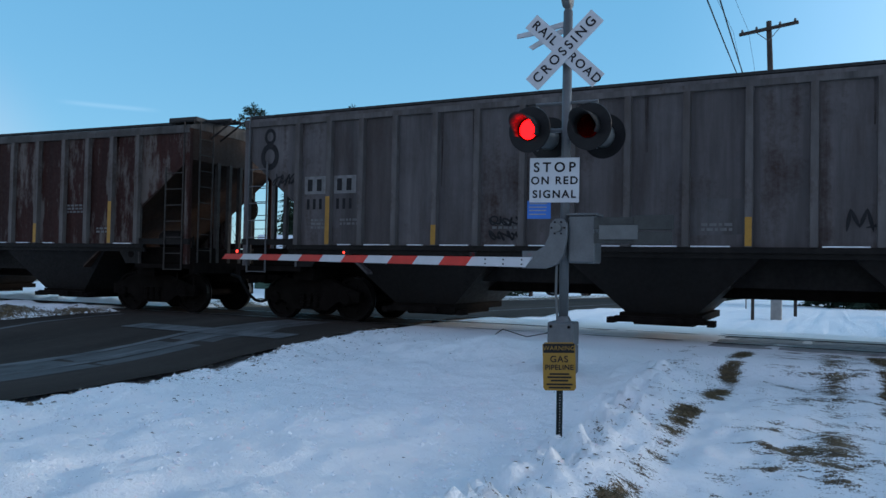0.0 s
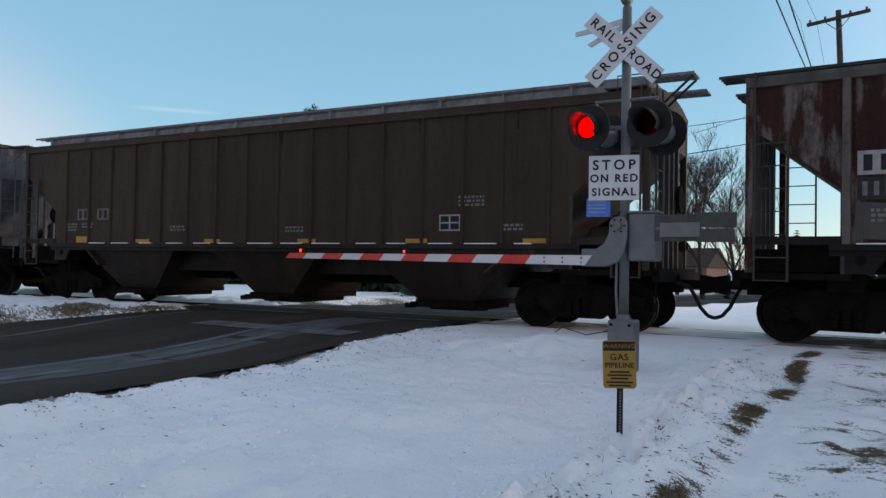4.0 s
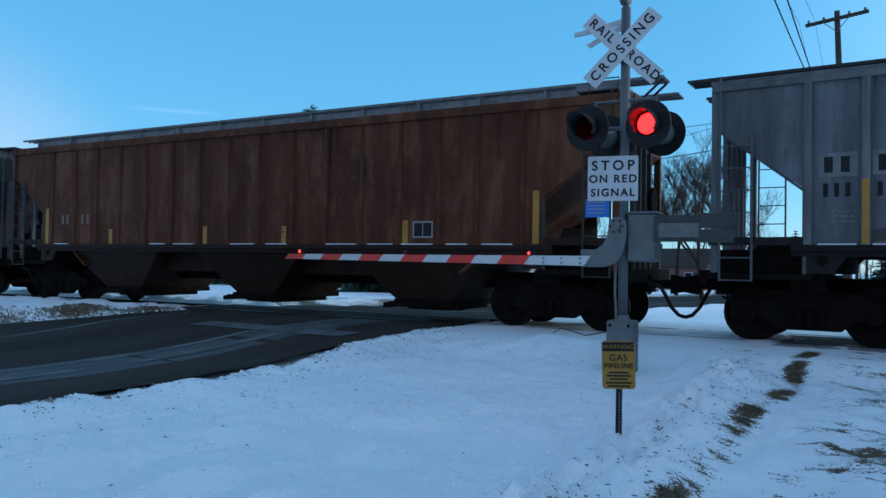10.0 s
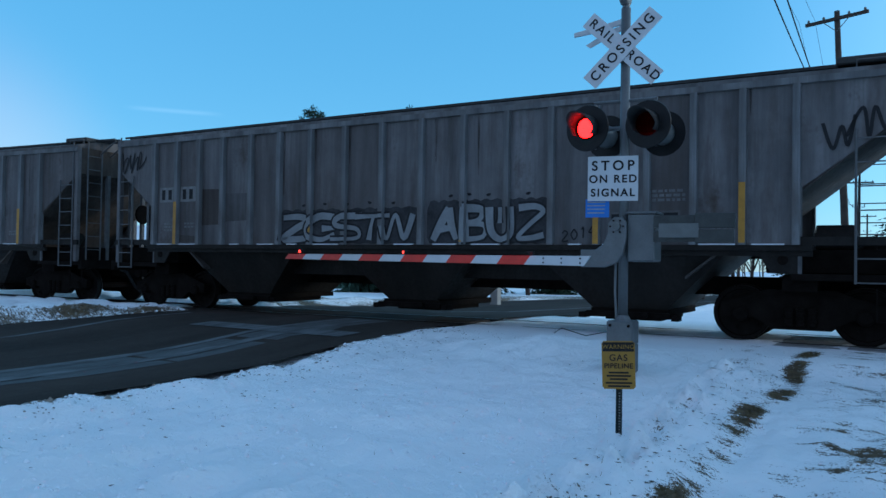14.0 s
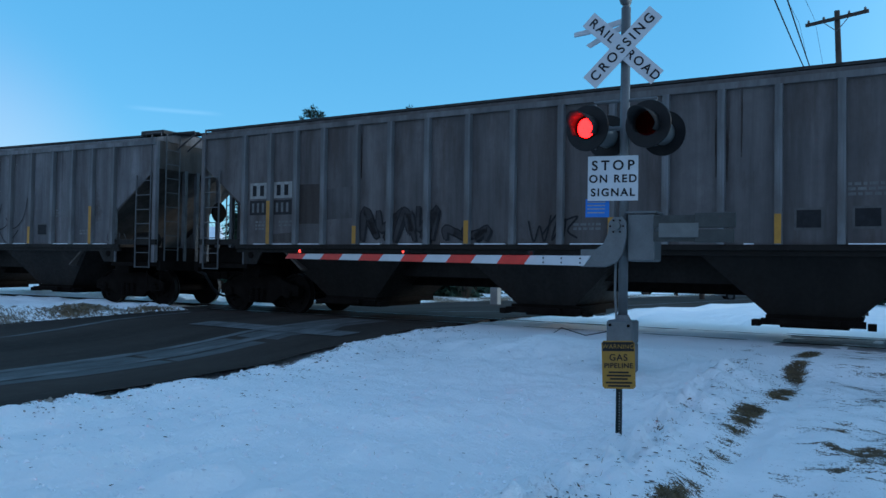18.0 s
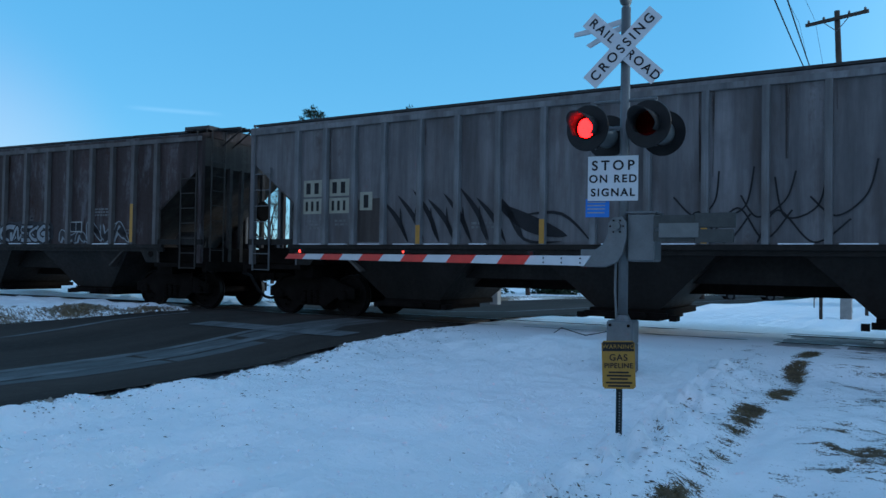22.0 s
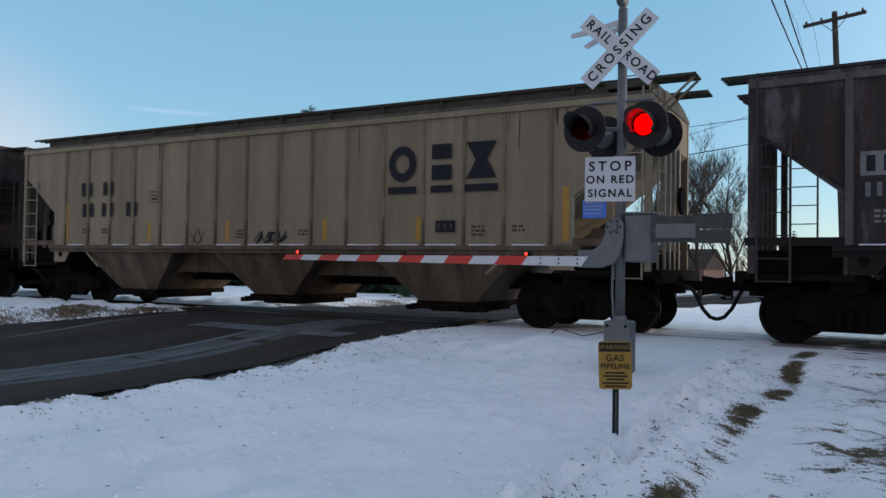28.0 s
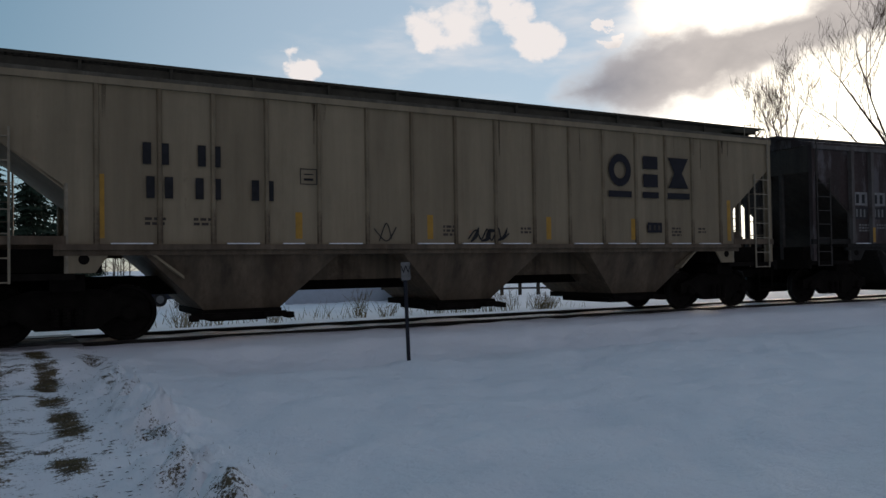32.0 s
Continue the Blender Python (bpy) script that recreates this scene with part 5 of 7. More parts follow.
    markings(c, 41, [(x, 1.585, 1.67 if k else 1.75) for k, x in enumerate((-6.17, -3.87, -1.50, 1.30, 4.06, 6.6))], low=True, ribbed=False)
    for x0, x1 in ((-6.39, -5.95), (-5.60, -5.14)):
        bm = bmesh.new(); plate(bm, x0, x1, 2.18, 2.47, 0.002); part("stencil_field", bm, brown_field, c, "faded painted stencil field")
        for k in (0, 1):
            mark(c, x0 + 0.05 + k * 0.2, 2.22, 0.15, 0.21, STENCIL_K)
    bm = bmesh.new(); plate(bm, 4.58, 5.04, 1.82, 2.14, 0.003); q = part("data_card", bm, STENCIL_W, c, "white-framed data card with four black squares")
    for x0 in (4.61, 4.83):
        for z0 in (1.85, 1.995):
            bm = bmesh.new(); plate(bm, x0, x0 + 0.185, z0, z0 + 0.115, 0.006); part("square", bm, STENCIL_K, q)
    # 3: light blue-grey
    p = car_paint("light_grey_car", (0.53, 0.55, 0.595), (0.22, 0.18, 0.15), 0.16, 16)
    c, xs = hopper_car(3, "posts", "light grey ribbed covered hopper car with yellow stripes", p, grey_low, trim_g, post=post_grey, roofwalk=walk_d, ends=p, patches=pp)
    markings(c, 51, RIBBED, fields=(dim_field, STENCIL_K), below=(None, STENCIL_K), cards=CARDS)
    tags(c, SPRAY_K, "thin dark sprayed scribble", (scrawl, 5.9, 6.15, 1.72, 2.0, 3, 0.016, 10))
    # 4: orange rust, smooth
    p = car_paint("orange_rust_car", (0.34, 0.108, 0.044), (0.12, 0.035, 0.016), 0.42, 17, (0.46, 0.23, 0.115), 0.55)
    c, xs = hopper_car(4, "smooth", "rust-orange smooth-sided covered hopper car, heavily streaked", p, rust_low, trim_d, roofwalk=walk_p, ends=p)
    markings(c, 61, ((-7.08, 1.58, 2.53), (-4.50, 1.58, 1.95), (-1.19, 1.58, 1.99), (1.19, 1.58, 1.97), (4.32, 1.58, 2.05), (7.12, 1.58, 2.56)), ribbed=False, fade=simple("rust_stencil", (0.075, 0.028, 0.014), 0.8, 0, 0.4, 12, 0))
    rubbed = simple("rubbed_stencil", (0.15, 0.10, 0.075), 0.8, 0, 0.5, 12, 0)
    for x in (-6.48, -6.29, -5.69, -5.47):
        mark(c, x, 2.10, 0.14, 0.25, rubbed)
    bm = bmesh.new(); plate(bm, 4.50, 4.96, 1.70, 2.03, 0.003); q = part("data_card", bm, STENCIL_W, c, "small white-framed card")
    for x0 in (4.53, 4.74):
        bm = bmesh.new(); plate(bm, x0, x0 + 0.19, 1.73, 2.0, 0.006); part("square", bm, STENCIL_K, q, "black card square")
    # 5: grey with pale graffiti
    p = car_paint("weathered_grey_car", (0.52, 0.50, 0.51), (0.19, 0.135, 0.105), 0.30, 18)
    c, xs = hopper_car(5, "posts", "weathered grey ribbed covered hopper car with pale outlined graffiti", p, grey_low, trim_g, post=post_grey, roofwalk=walk_d, ends=car_paint("sooty_grey_slope", (0.27, 0.25, 0.235), (0.12, 0.08, 0.06), 0.4, 45), patches=pp)
    markings(c, 71, ((-6.45, 1.58, 2.60), (-2.2, 1.62, 2.05), (1.25, 1.62, 2.1), (4.02, 1.58, 2.06), (6.40, 1.60, 2.56)), fields=(dim_field, STENCIL_K), cards=CARDS)
    throw_up(c, "ZCSTN", -3.08, 0.33, 1.58, 2.24, 0.13, 72, 1.35)
    throw_up(c, "ABUZ", 0.72, 3.10, 1.58, 2.34, 0.15, 75)
    for k, ch in enumerate("2014"):
        for stroke in GLYPHS[ch]:
            bm = bmesh.new(); band(bm, bend([(3.40 + 0.165 * k + u * 0.14, 1.62 + 0.03 * k + v * 0.20) for u, v in stroke], 5), [0.026]); part("graffiti", bm, SPRAY_K, c, "thin dark sprayed figure")
    tags(c, SPRAY_K, "dark sprayed tag", (scrawl, -8.5, -7.7, 3.35, 3.9, 6, 0.04, 13))
    leaves(c, "dark sprayed tag high on the end panel", (), ((((7.58, 3.42), (7.72, 3.02), (7.84, 3.36), (7.92, 3.06), (8.02, 3.52)), 0.05), (((7.9, 3.2), (8.12, 3.62), (8.2, 3.18), (8.28, 3.62), (8.42, 3.28), (8.55, 3.76)), 0.05)))
    # 6: grey with dark graffiti
    p = car_paint("mid_grey_car", (0.46, 0.43, 0.43), (0.16, 0.11, 0.085), 0.34, 19)
    c, xs = hopper_car(6, "posts", "mid-grey ribbed covered hopper car with dark sprayed shapes", p, grey_low, trim_g, post=post_grey, roofwalk=walk_d, ends=car_paint("brown_grey_slope", (0.30, 0.25, 0.21), (0.14, 0.09, 0.06), 0.4, 46), patches=pp)
    markings(c, 81, RIBBED, fields=(STENCIL_W, STENCIL_K), below=(black_field, STENCIL_G), cards=CARDS)
    wild(c, -3.9, -2.1, 1.58, 2.38, 4, 83, faded, SPRAY_K, 0.17)
    wild(c, -1.9, -1.0, 1.60, 1.95, 2, 84, faded, SPRAY_K, 0.12)
    leaves(c, "thin angular sprayed tag", (), ((((-0.16, 2.0), (-0.05, 1.62), (0.06, 1.9), (0.16, 1.62), (0.28, 2.1)), 0.035), (((0.12, 1.75), (0.42, 2.12), (0.30, 1.64), (0.55, 2.02), (0.50, 1.60)), 0.035), (((0.5, 1.98), (0.78, 2.06), (0.60, 1.82), (0.78, 1.68)), 0.035)))
    # 7: pale grey with pointed strokes
    p = car_paint("pale_grey_car", (0.56, 0.545, 0.565), (0.20, 0.15, 0.12), 0.26, 20)
    c, xs = hopper_car(7, "posts", "pale grey ribbed covered hopper car with pointed dark spray strokes", p, grey_low, trim_g, post=post_grey, roofwalk=walk_d, ends=car_paint("tan_grey_slope", (0.42, 0.38, 0.34), (0.16, 0.11, 0.08), 0.35, 47), patches=((-5.6, -4.95, 1.62, 2.5),))
    cream = simple("cream_stencil_field", (0.27, 0.265, 0.21), 0.7, 0, 0.15, 9, 0)
    markings(c, 91, RIBBED[1:], fields=(cream, STENCIL_K), below=(cream, STENCIL_K), cards=CARDS[:1])
    bm = bmesh.new(); plate(bm, -5.55, -5.23, 2.28, 2.66, 0.003); part("stencil_field", bm, cream, c, "cream stencil field"); mark(c, -5.48, 2.33, 0.18, 0.27, STENCIL_K)
    up = [((-4.62 + 0.36 * k + 0.30, 1.60 + 0.05 * (k % 2)), (-4.95 + 0.36 * k, 2.46 + 0.10 * (k % 3)), 0.10, 0.06) for k in range(8)]
    dn = [((-4.62 + 0.36 * k + 0.28, 1.62), (-4.55 + 0.36 * k + 0.02, 2.30), 0.055, -0.08) for k in range(7)]
    long = [((-2.35, 2.32), (-0.95, 1.72), 0.30, 0.05), ((-2.2, 2.28), (-1.05, 1.62), 0.05, 0.25), ((-1.9, 2.1), (-0.45, 1.55), 0.05, -0.2)]
    loops = [((0.90, 2.35), (1.25, 2.02), (1.55, 2.25), (1.62, 2.75)), ((1.38, 2.65), (1.50, 2.05), (2.0, 2.15), (2.15, 2.80)), ((1.95, 2.35), (2.2, 2.0), (2.6, 2.25), (2.75, 2.70)), ((2.45, 2.62), (2.6, 2.0), (3.05, 2.15), (3.2, 2.78)), ((2.95, 2.3), (3.3, 2.0), (3.7, 2.3), (3.85, 2.83)), ((0.95, 1.65), (1.3, 2.1), (1.7, 1.6), (2.1, 2.05)), ((1.4, 1.55), (1.9, 2.15), (2.3, 1.65), (2.7, 2.1)), ((2.2, 1.6), (2.5, 2.1), (3.0, 1.6), (3.5, 1.95))]
    leaves(c, "pointed dark spray strokes", up + dn + long, [(q, 0.028) for q in loops])
    tags(c, faded, "faint sprayed scribble", (scrawl, 7.0, 7.6, 1.62, 1.85, 4, 0.02, 17))
    # 8: purplish brown
    p = car_paint("purple_brown_car", (0.20, 0.145, 0.14), (0.115, 0.052, 0.038), 0.46, 22, (0.37, 0.35, 0.37), 0.72)
    c, xs = hopper_car(8, "posts", "purplish grey-brown ribbed covered hopper car with white graffiti", p, grey_low, trim_d, post=post_dull, roofwalk=walk_d, ends=car_paint("sooty_tan_slope", (0.22, 0.19, 0.165), (0.11, 0.07, 0.05), 0.4, 48), patches=((-5.64, -4.99, 1.9, 2.6), (-4.85, -4.2, 1.88, 2.17)))
    markings(c, 101, ((-6.45, 1.6, 2.0), (6.25, 1.62, 2.58)), fields=(dim_field, STENCIL_K), below=(black_field, STENCIL_G))
    throw_up(c, "NCNREZSNCNSOC", -1.53, 3.30, 1.58, 2.10, 0.11, 104, 1.75)
    wild(c, 3.70, 4.75, 1.58, 1.92, 3, 107, faded, SPRAY_W, 0.14)
    wild(c, 4.80, 6.25, 1.60, 2.15, 3, 109, faded, SPRAY_W, 0.16)
    bm = bmesh.new(); plate(bm, 4.10, 4.56, 1.88, 2.16, 0.024); q = part("data_card", bm, STENCIL_W, c, "white-framed card with dark squares")
    for x0 in (4.13, 4.34):
        bm = bmesh.new(); plate(bm, x0, x0 + 0.19, 1.91, 2.13, 0.028); part("square", bm, STENCIL_K, q)
    tags(c, SPRAY_K, "dark scribbled tag", (scrawl, -2.2, -1.7, 1.62, 2.3, 4, 0.03, 18))
    # 9: tan with the large mark
    p = car_paint("tan_car", (0.93, 0.75, 0.50), (0.26, 0.16, 0.10), 0.08, 23, None, 0.0, 0.85)
    # ribs: some rust, and a darker tan that paints in their shadow lines
    c, xs = hopper_car(9, "smooth", "tan smooth-sided covered hopper car with dark block markings", p, tan_low, trim_t, post=car_paint("tan_seams", (0.74, 0.59, 0.39), (0.16, 0.09, 0.06), 0.40, 26), stains=12, plates=p, roof=car_paint("tan_roof", (0.40, 0.36, 0.28), (0.2, 0.13, 0.08), 0.2, 24), roofwalk=simple("tan_roofwalk", (0.055, 0.049, 0.037), 0.7, 0.1, 0.3, 6), ends=p)
    dark_st = simple("faded_dark_stencil", (0.055, 0.045, 0.038), 0.8, 0, 0.4, 9, 0)
    markings(c, 111, ((-6.80, 1.66, 2.66), (-3.62, 1.66, 2.12), (-1.03, 1.66, 2.12), (1.76, 1.66, 2.13), (4.08, 1.66, 2.13), (7.14, 1.64, 2.62)), ribbed=False, fade=dark_st, data=((-6.15, 1.95, 0.32, 2), (-5.4, 1.95, 0.36, 2), (-0.75, 1.88, 0.3, 3), (1.05, 1.86, 0.28, 2), (5.25, 1.9, 0.3, 3), (6.1, 1.9, 0.25, 2)))
    logo_blocks(c)
    for z, row in ((2.84, (-6.21, -5.94, -5.36, -5.12)), (2.30, (-6.16, -5.88, -5.40, -5.12, -4.48, -4.23))):
        for x in row:
            mark(c, x, z, 0.19, 0.35, STENCIL_K, 0.03)
    leaves(c, "small dark sprayed tag", (((-0.15, 1.60), (0.05, 1.90), 0.08, 0.1), ((0.08, 1.62), (0.30, 1.88), 0.07, 0.3), ((0.2, 1.64), (0.5, 1.82), 0.07, -0.3), ((0.42, 1.62), (0.72, 1.90), 0.06, 0.2)), ((((-0.2, 1.66), (-0.02, 1.84), (0.1, 1.66), (0.24, 1.86), (0.34, 1.64), (0.5, 1.88), (0.58, 1.66), (0.76, 1.78)), 0.03),))
    leaves(c, "faint pointed scribble", (), ((((-2.1, 1.62), (-1.95, 1.95), (-1.85, 1.66)), 0.02), (((-2.2, 1.85), (-1.95, 1.62), (-1.75, 1.88)), 0.02)))
    bm = bmesh.new(); plate(bm, 4.48, 4.92, 1.82, 2.05, 0.03); q = part("test_card", bm, LOGO_BLUE, c, "small dark data card")
    for x0 in (4.52, 4.66, 4.80):
        bm = bmesh.new(); plate(bm, x0, x0 + 0.06, 1.88, 1.99, 0.033); part("square", bm, dark_st, q)
    for x0, x1, z0, z1 in ((-3.60, -3.29, 2.61, 2.625), (-3.60, -3.29, 2.875, 2.89), (-3.60, -3.585, 2.625, 2.875), (-3.305, -3.29, 2.625, 2.875), (-3.53, -3.36, 2.68, 2.72), (-3.53, -3.36, 2.78, 2.80)):
        bm = bmesh.new(); plate(bm, x0, x1, z0, z1, 0.03); part("frame_line", bm, STENCIL_K, c, "thin dark painted frame line")
    # 10: dark brown-grey
    p = car_paint("dark_brown_grey_car", (0.115, 0.100, 0.092), (0.09, 0.05, 0.038), 0.45, 25, (0.24, 0.215, 0.20), 0.45)
    c, xs = hopper_car(10, "posts", "dark brown-grey ribbed covered hopper car with peeling paint", p, dark_low, trim_d, post=post_dull, roofwalk=walk_d, ends=p)
    markings(c, 121, RIBBED, fields=(dim_field, STENCIL_K), cards=CARDS)
    for car, i in CARS:
        car.matrix_world = rail_pose(travel(0.0) - (i - 0.5) * PITCH)


build_train()


def train_motion():
    """The cars follow the curve; the wheels roll."""
    for car, i in CARS:
        walk(car, [(t, rail_pose(travel(t) - (i - 0.5) * PITCH)) for t in range(33)])
    times, f = [0.0], 0
    while f < 960:
        f = min(960, f + (3 if f > 200 else 2))
        times.append(f / 30)
    for w, a in WHEELSETS:
        walk(w, [(t, pose(a, 0, WHEEL_R, 0, math.degrees((travel(t) - travel(0)) / WHEEL_R), 0)) for t in times])

# ---------------------------------------------------------------- the crossing signal
HALF_PERIOD, PHASE = 0.6435, 0.27        # the two lamps take turns
DRUMS = []


def lamp_unit(signal, x, z, front, lit_first):
    """A flashing light: round background, hood, housing, red lens, and a turning drum whose one half shines."""
    s = -1 if front else 1
    yb = -0.30 if front else 0.46
    lamp = empty("flashing_light")
    lamp.parent = signal
    lamp.matrix_local = pose(x, 0, z, 0, 0, -10)
    lamp["label"] = "black round flashing light with hood and red lens"
    bm = bmesh.new()
    lathe(bm, [(yb, 0.115), (yb, 0.30), (yb - s * 0.018, 0.305), (yb - s * 0.018, 0.115)], 36, "y")
    part("background", bm, BLACK, lamp)
    bm = bmesh.new()
    lathe(bm, [(yb - s * 0.02, 0.16), (yb - s * 0.05, 0.155), (yb - s * (0.22 if front else 0.36), 0.125), (yb - s * (0.26 if front else 0.40), 0.07)], 24, "y")
    part("housing", bm, GALV if not front else MASTGREY, lamp, "grey lamp housing", True)
    # hood: a half pipe over the lens, longer above
    bm = bmesh.new()
    rows = []
    for k in range(25):
        a = math.radians(-38 + 256 * k / 24)
        length = 0.36 * (0.42 + 0.65 * max(0.0, math.sin(a)) ** 0.7)
        for r in (0.165,):
            rows.append([(r * math.cos(a), yb, r * math.sin(a)), (r * 1.02 * math.cos(a), yb + s * length, r * 1.02 * math.sin(a))])
    vs = [[bm.verts.new(p) for p in q] for q in rows]
    for a, b in zip(vs, vs[1:]):
        bm.faces.new((a[0], b[0], b[1], a[1]))
    ob = part("hood", bm, HOOD, lamp, "", True)
    so = ob.modifiers.new("thickness", "SOLIDIFY")
    so.thickness = 0.006
    # lens
    bm = bmesh.new()
    lathe(bm, [(yb + s * 0.012, 0.152), (yb + s * 0.022, 0.142), (yb + s * 0.034, 0.09), (yb + s * 0.040, 0.03)], 28, "y")
    lens = part("lens", bm, LENS, lamp, "red glass lens", True)
    lens.visible_shadow = False
    if front:
        bm = bmesh.new()
        prism(bm, [(0.130 * math.cos(2 * math.pi * k / 24), 0.130 * math.sin(2 * math.pi * k / 24)) for k in range(24)], -0.004, 0.0)
        drum = part("lamp_drum", bm, LIT, lamp, "turning disc, lit on one face")
        drum.data.materials.append(BLACK)
        bm = bmesh.new(); bm.from_mesh(drum.data)
        for f in bm.faces:
            f.material_index = 0 if f.normal.y < -0.5 else 1
        bm.to_mesh(drum.data); bm.free()
        drum.location = (0, yb - 0.005, 0)
        DRUMS.append((drum, (0, yb - 0.005, 0), lit_first))
    return lamp


def blade(signal, tilt, words, y):
    """One board of the crossbuck, its words along it."""
    m = pose(0, y, 3.90, 0, -tilt, 0)
    bm = bx(-0.61, 0.61, -0.006, 0.006, -0.114, 0.114)
    ob = part("blade", bm, WHITE, signal, "white crossbuck board with black letters")
    ob.matrix_local = m
    for text, at, size in words:
        lettering(text, size, INK, ob, pose(at, -0.009, 0), 1.42 if len(text) > 4 else 1.28, "", 0.003)
    return ob


def build_signal():
    sig = tagged(empty("crossing_signal", pose(-3.20, 9.79, 0.15, 0, 0, 3)), "grey railway crossing signal mast with crossbuck, flashing lights and lowered gate", "crossing signal")
    bm = bmesh.new(); tube(bm, [(0, 0, 0.3), (0.0, 0, 4.45)], 0.062, 16); part("mast", bm, MASTGREY, sig, "aluminium-grey pipe mast", True)
    bm = bmesh.new(); box(bm, -0.17, 0.17, -0.17, 0.17, 0.02, 0.33); bevelled(bm, 0.02); box(bm, -0.165, 0.165, -0.165, 0.165, -0.35, 0.018)
    lathe(bm, [(0.33, 0.11), (0.40, 0.075)], 12, "z"); part("base_box", bm, MASTGREY, sig, "cast grey mast base box")
    for x in (-0.12, 0.12):
        bm = bmesh.new(); lathe(bm, [(-0.19, 0.02), (-0.168, 0.02)], 6, "y", (x, 0, 0.27)); part("bolt", bm, STEEL_DARK, sig)
    # bell on top
    bm = bmesh.new(); lathe(bm, [(-0.085, 0.03), (-0.07, 0.11), (-0.02, 0.15), (0.02, 0.155), (0.045, 0.12), (0.06, 0.04)], 20, "x", (0.0, 0, 4.62)); part("bell", bm, MASTGREY, sig, "grey round bell on the mast top", True)
    bm = bmesh.new(); tube(bm, [(0, 0, 4.42), (0, 0, 4.56)], 0.05, 10); part("bell_stem", bm, MASTGREY, sig)
    # crossbuck turned a little towards the driveway
    cb = empty("crossbuck"); cb.parent = sig; cb.matrix_local = pose(-0.02, -0.085, 0, 0, 0, 9)
    blade(cb, 46, [("CROSSING", 0.0, 0.175)], -0.02)
    blade(cb, -43, [("RAIL", -0.36, 0.165), ("ROAD", 0.36, 0.165)], -0.005)
    bm = bmesh.new(); box(bm, -0.09, 0.09, 0.01, 0.05, 3.72, 3.79); box(bm, -0.09, 0.09, 0.01, 0.05, 3.99, 4.06); part("bracket", bm, GALV, cb)
    # finial arm seen behind the boards
    bm = bmesh.new(); prism(bm, [(-0.72, 4.22), (-0.30, 4.28), (0.0, 4.34), (0.0, 4.27), (-0.40, 4.19), (-0.72, 4.165)], 0.02, 0.05); part("back_board", bm, WHITE, sig, "edge of the crossbuck on the mast's far side")
    bm = bmesh.new(); prism(bm, [(-0.55, 4.03), (-0.28, 4.17), (0.0, 4.27), (0.0, 4.20), (-0.28, 4.09), (-0.5, 3.99)], 0.02, 0.05); part("back_board", bm, WHITE, sig)
    # crossarm and four lights
    bm = bmesh.new(); tube(bm, [(-0.42, 0, 3.22), (0.42, 0, 3.22)], 0.022, 8); tube(bm, [(-0.40, 0, 2.86), (0.40, 0, 2.86)], 0.03, 8)
    for x in (-0.40, 0.40):
        tube(bm, [(x, 0, 3.22), (x, 0, 2.6)], 0.02, 8)
    part("crossarm", bm, MASTGREY, sig, "pipe arm that carries the lights")
    lamp_unit(sig, -0.37, 2.84, True, True)
    lamp_unit(sig, 0.42, 2.84, True, False)
    lamp_unit(sig, -0.44, 2.83, False, True)
    lamp_unit(sig, 0.33, 2.83, False, False)
    # signs on the mast
    st = empty("stop_sign"); st.parent = sig; st.matrix_local = pose(-0.13, -0.085, 2.19, 0, 0, 10)
    bm = bx(-0.325, 0.325, -0.004, 0.004, -0.295, 0.295); part("plate", bm, WHITE, st, "white rectangular sign plate")
    for text, z, size, sp in (("STOP", 0.165, 0.180, 1.45), ("ON RED", -0.01, 0.142, 1.25), ("SIGNAL", -0.19, 0.142, 1.25)):
        lettering(text, size, INK, st, pose(0, -0.007, z), sp, "", 0.004)
    bm = bmesh.new()
    for z in (-0.25, 0.25):
        box(bm, -0.1, 0.2, 0.004, 0.03, z - 0.015, z + 0.015)
    part("clamp", bm, GALV, st)
    bl = empty("notice"); bl.parent = sig; bl.matrix_local = pose(-0.33, -0.095, 1.80, 0, 0, 10)
    part("plate", bx(-0.155, 0.155, -0.003, 0.003, -0.12, 0.12), BLUE, bl, "small blue notice plate")
    rnd = random.Random(5)
    for k, z in enumerate((0.08, 0.035, -0.01, -0.06)):
        part("text_bar", bx(-0.13, 0.13 - rnd.random() * 0.04, -0.0055, -0.0035, z - 0.007, z + 0.007), STENCIL_W, bl)
    # gate machine: cabinet, arm support, counterweights
    part("gate_cabinet", bx(0.09, 0.44, -0.16, 0.22, 1.10, 1.72, 0.02), MASTGREY, sig, "grey gate mechanism cabinet")
    part("cabinet_lid", bx(0.07, 0.46, -0.18, 0.24, 1.715, 1.745, 0.008), MASTGREY, sig)
    bm = bmesh.new()
    prism(bm, [(0.10, 1.60), (0.04, 1.67), (-0.06, 1.67), (-0.13, 1.60), (-0.14, 1.45), (-0.20, 1.32), (-0.30, 1.25), (-0.50, 1.25), (-0.50, 1.02), (-0.18, 1.02), (-0.02, 1.08), (0.06, 1.20), (0.10, 1.40)], -0.26, -0.20)
    part("arm_support", bevelled(bm, 0.008), MASTGREY, sig, "curved grey gate arm support plate")
    bm = bmesh.new(); lathe(bm, [(-0.30, 0.05), (-0.26, 0.055)], 14, "y", (-0.02, 0, 1.55)); part("pivot", bm, GALV, sig)
    for a in range(6):
        bm = bmesh.new(); lathe(bm, [(-0.275, 0.012), (-0.258, 0.012)], 6, "y", (-0.02 + 0.085 * math.cos(a * 1.047), 0, 1.55 + 0.085 * math.sin(a * 1.047))); part("bolt", bm, STEEL_DARK, sig)
    weights = simple("dull_galvanised", (0.058, 0.06, 0.058), 0.6, 0.2, 0.25, 7)
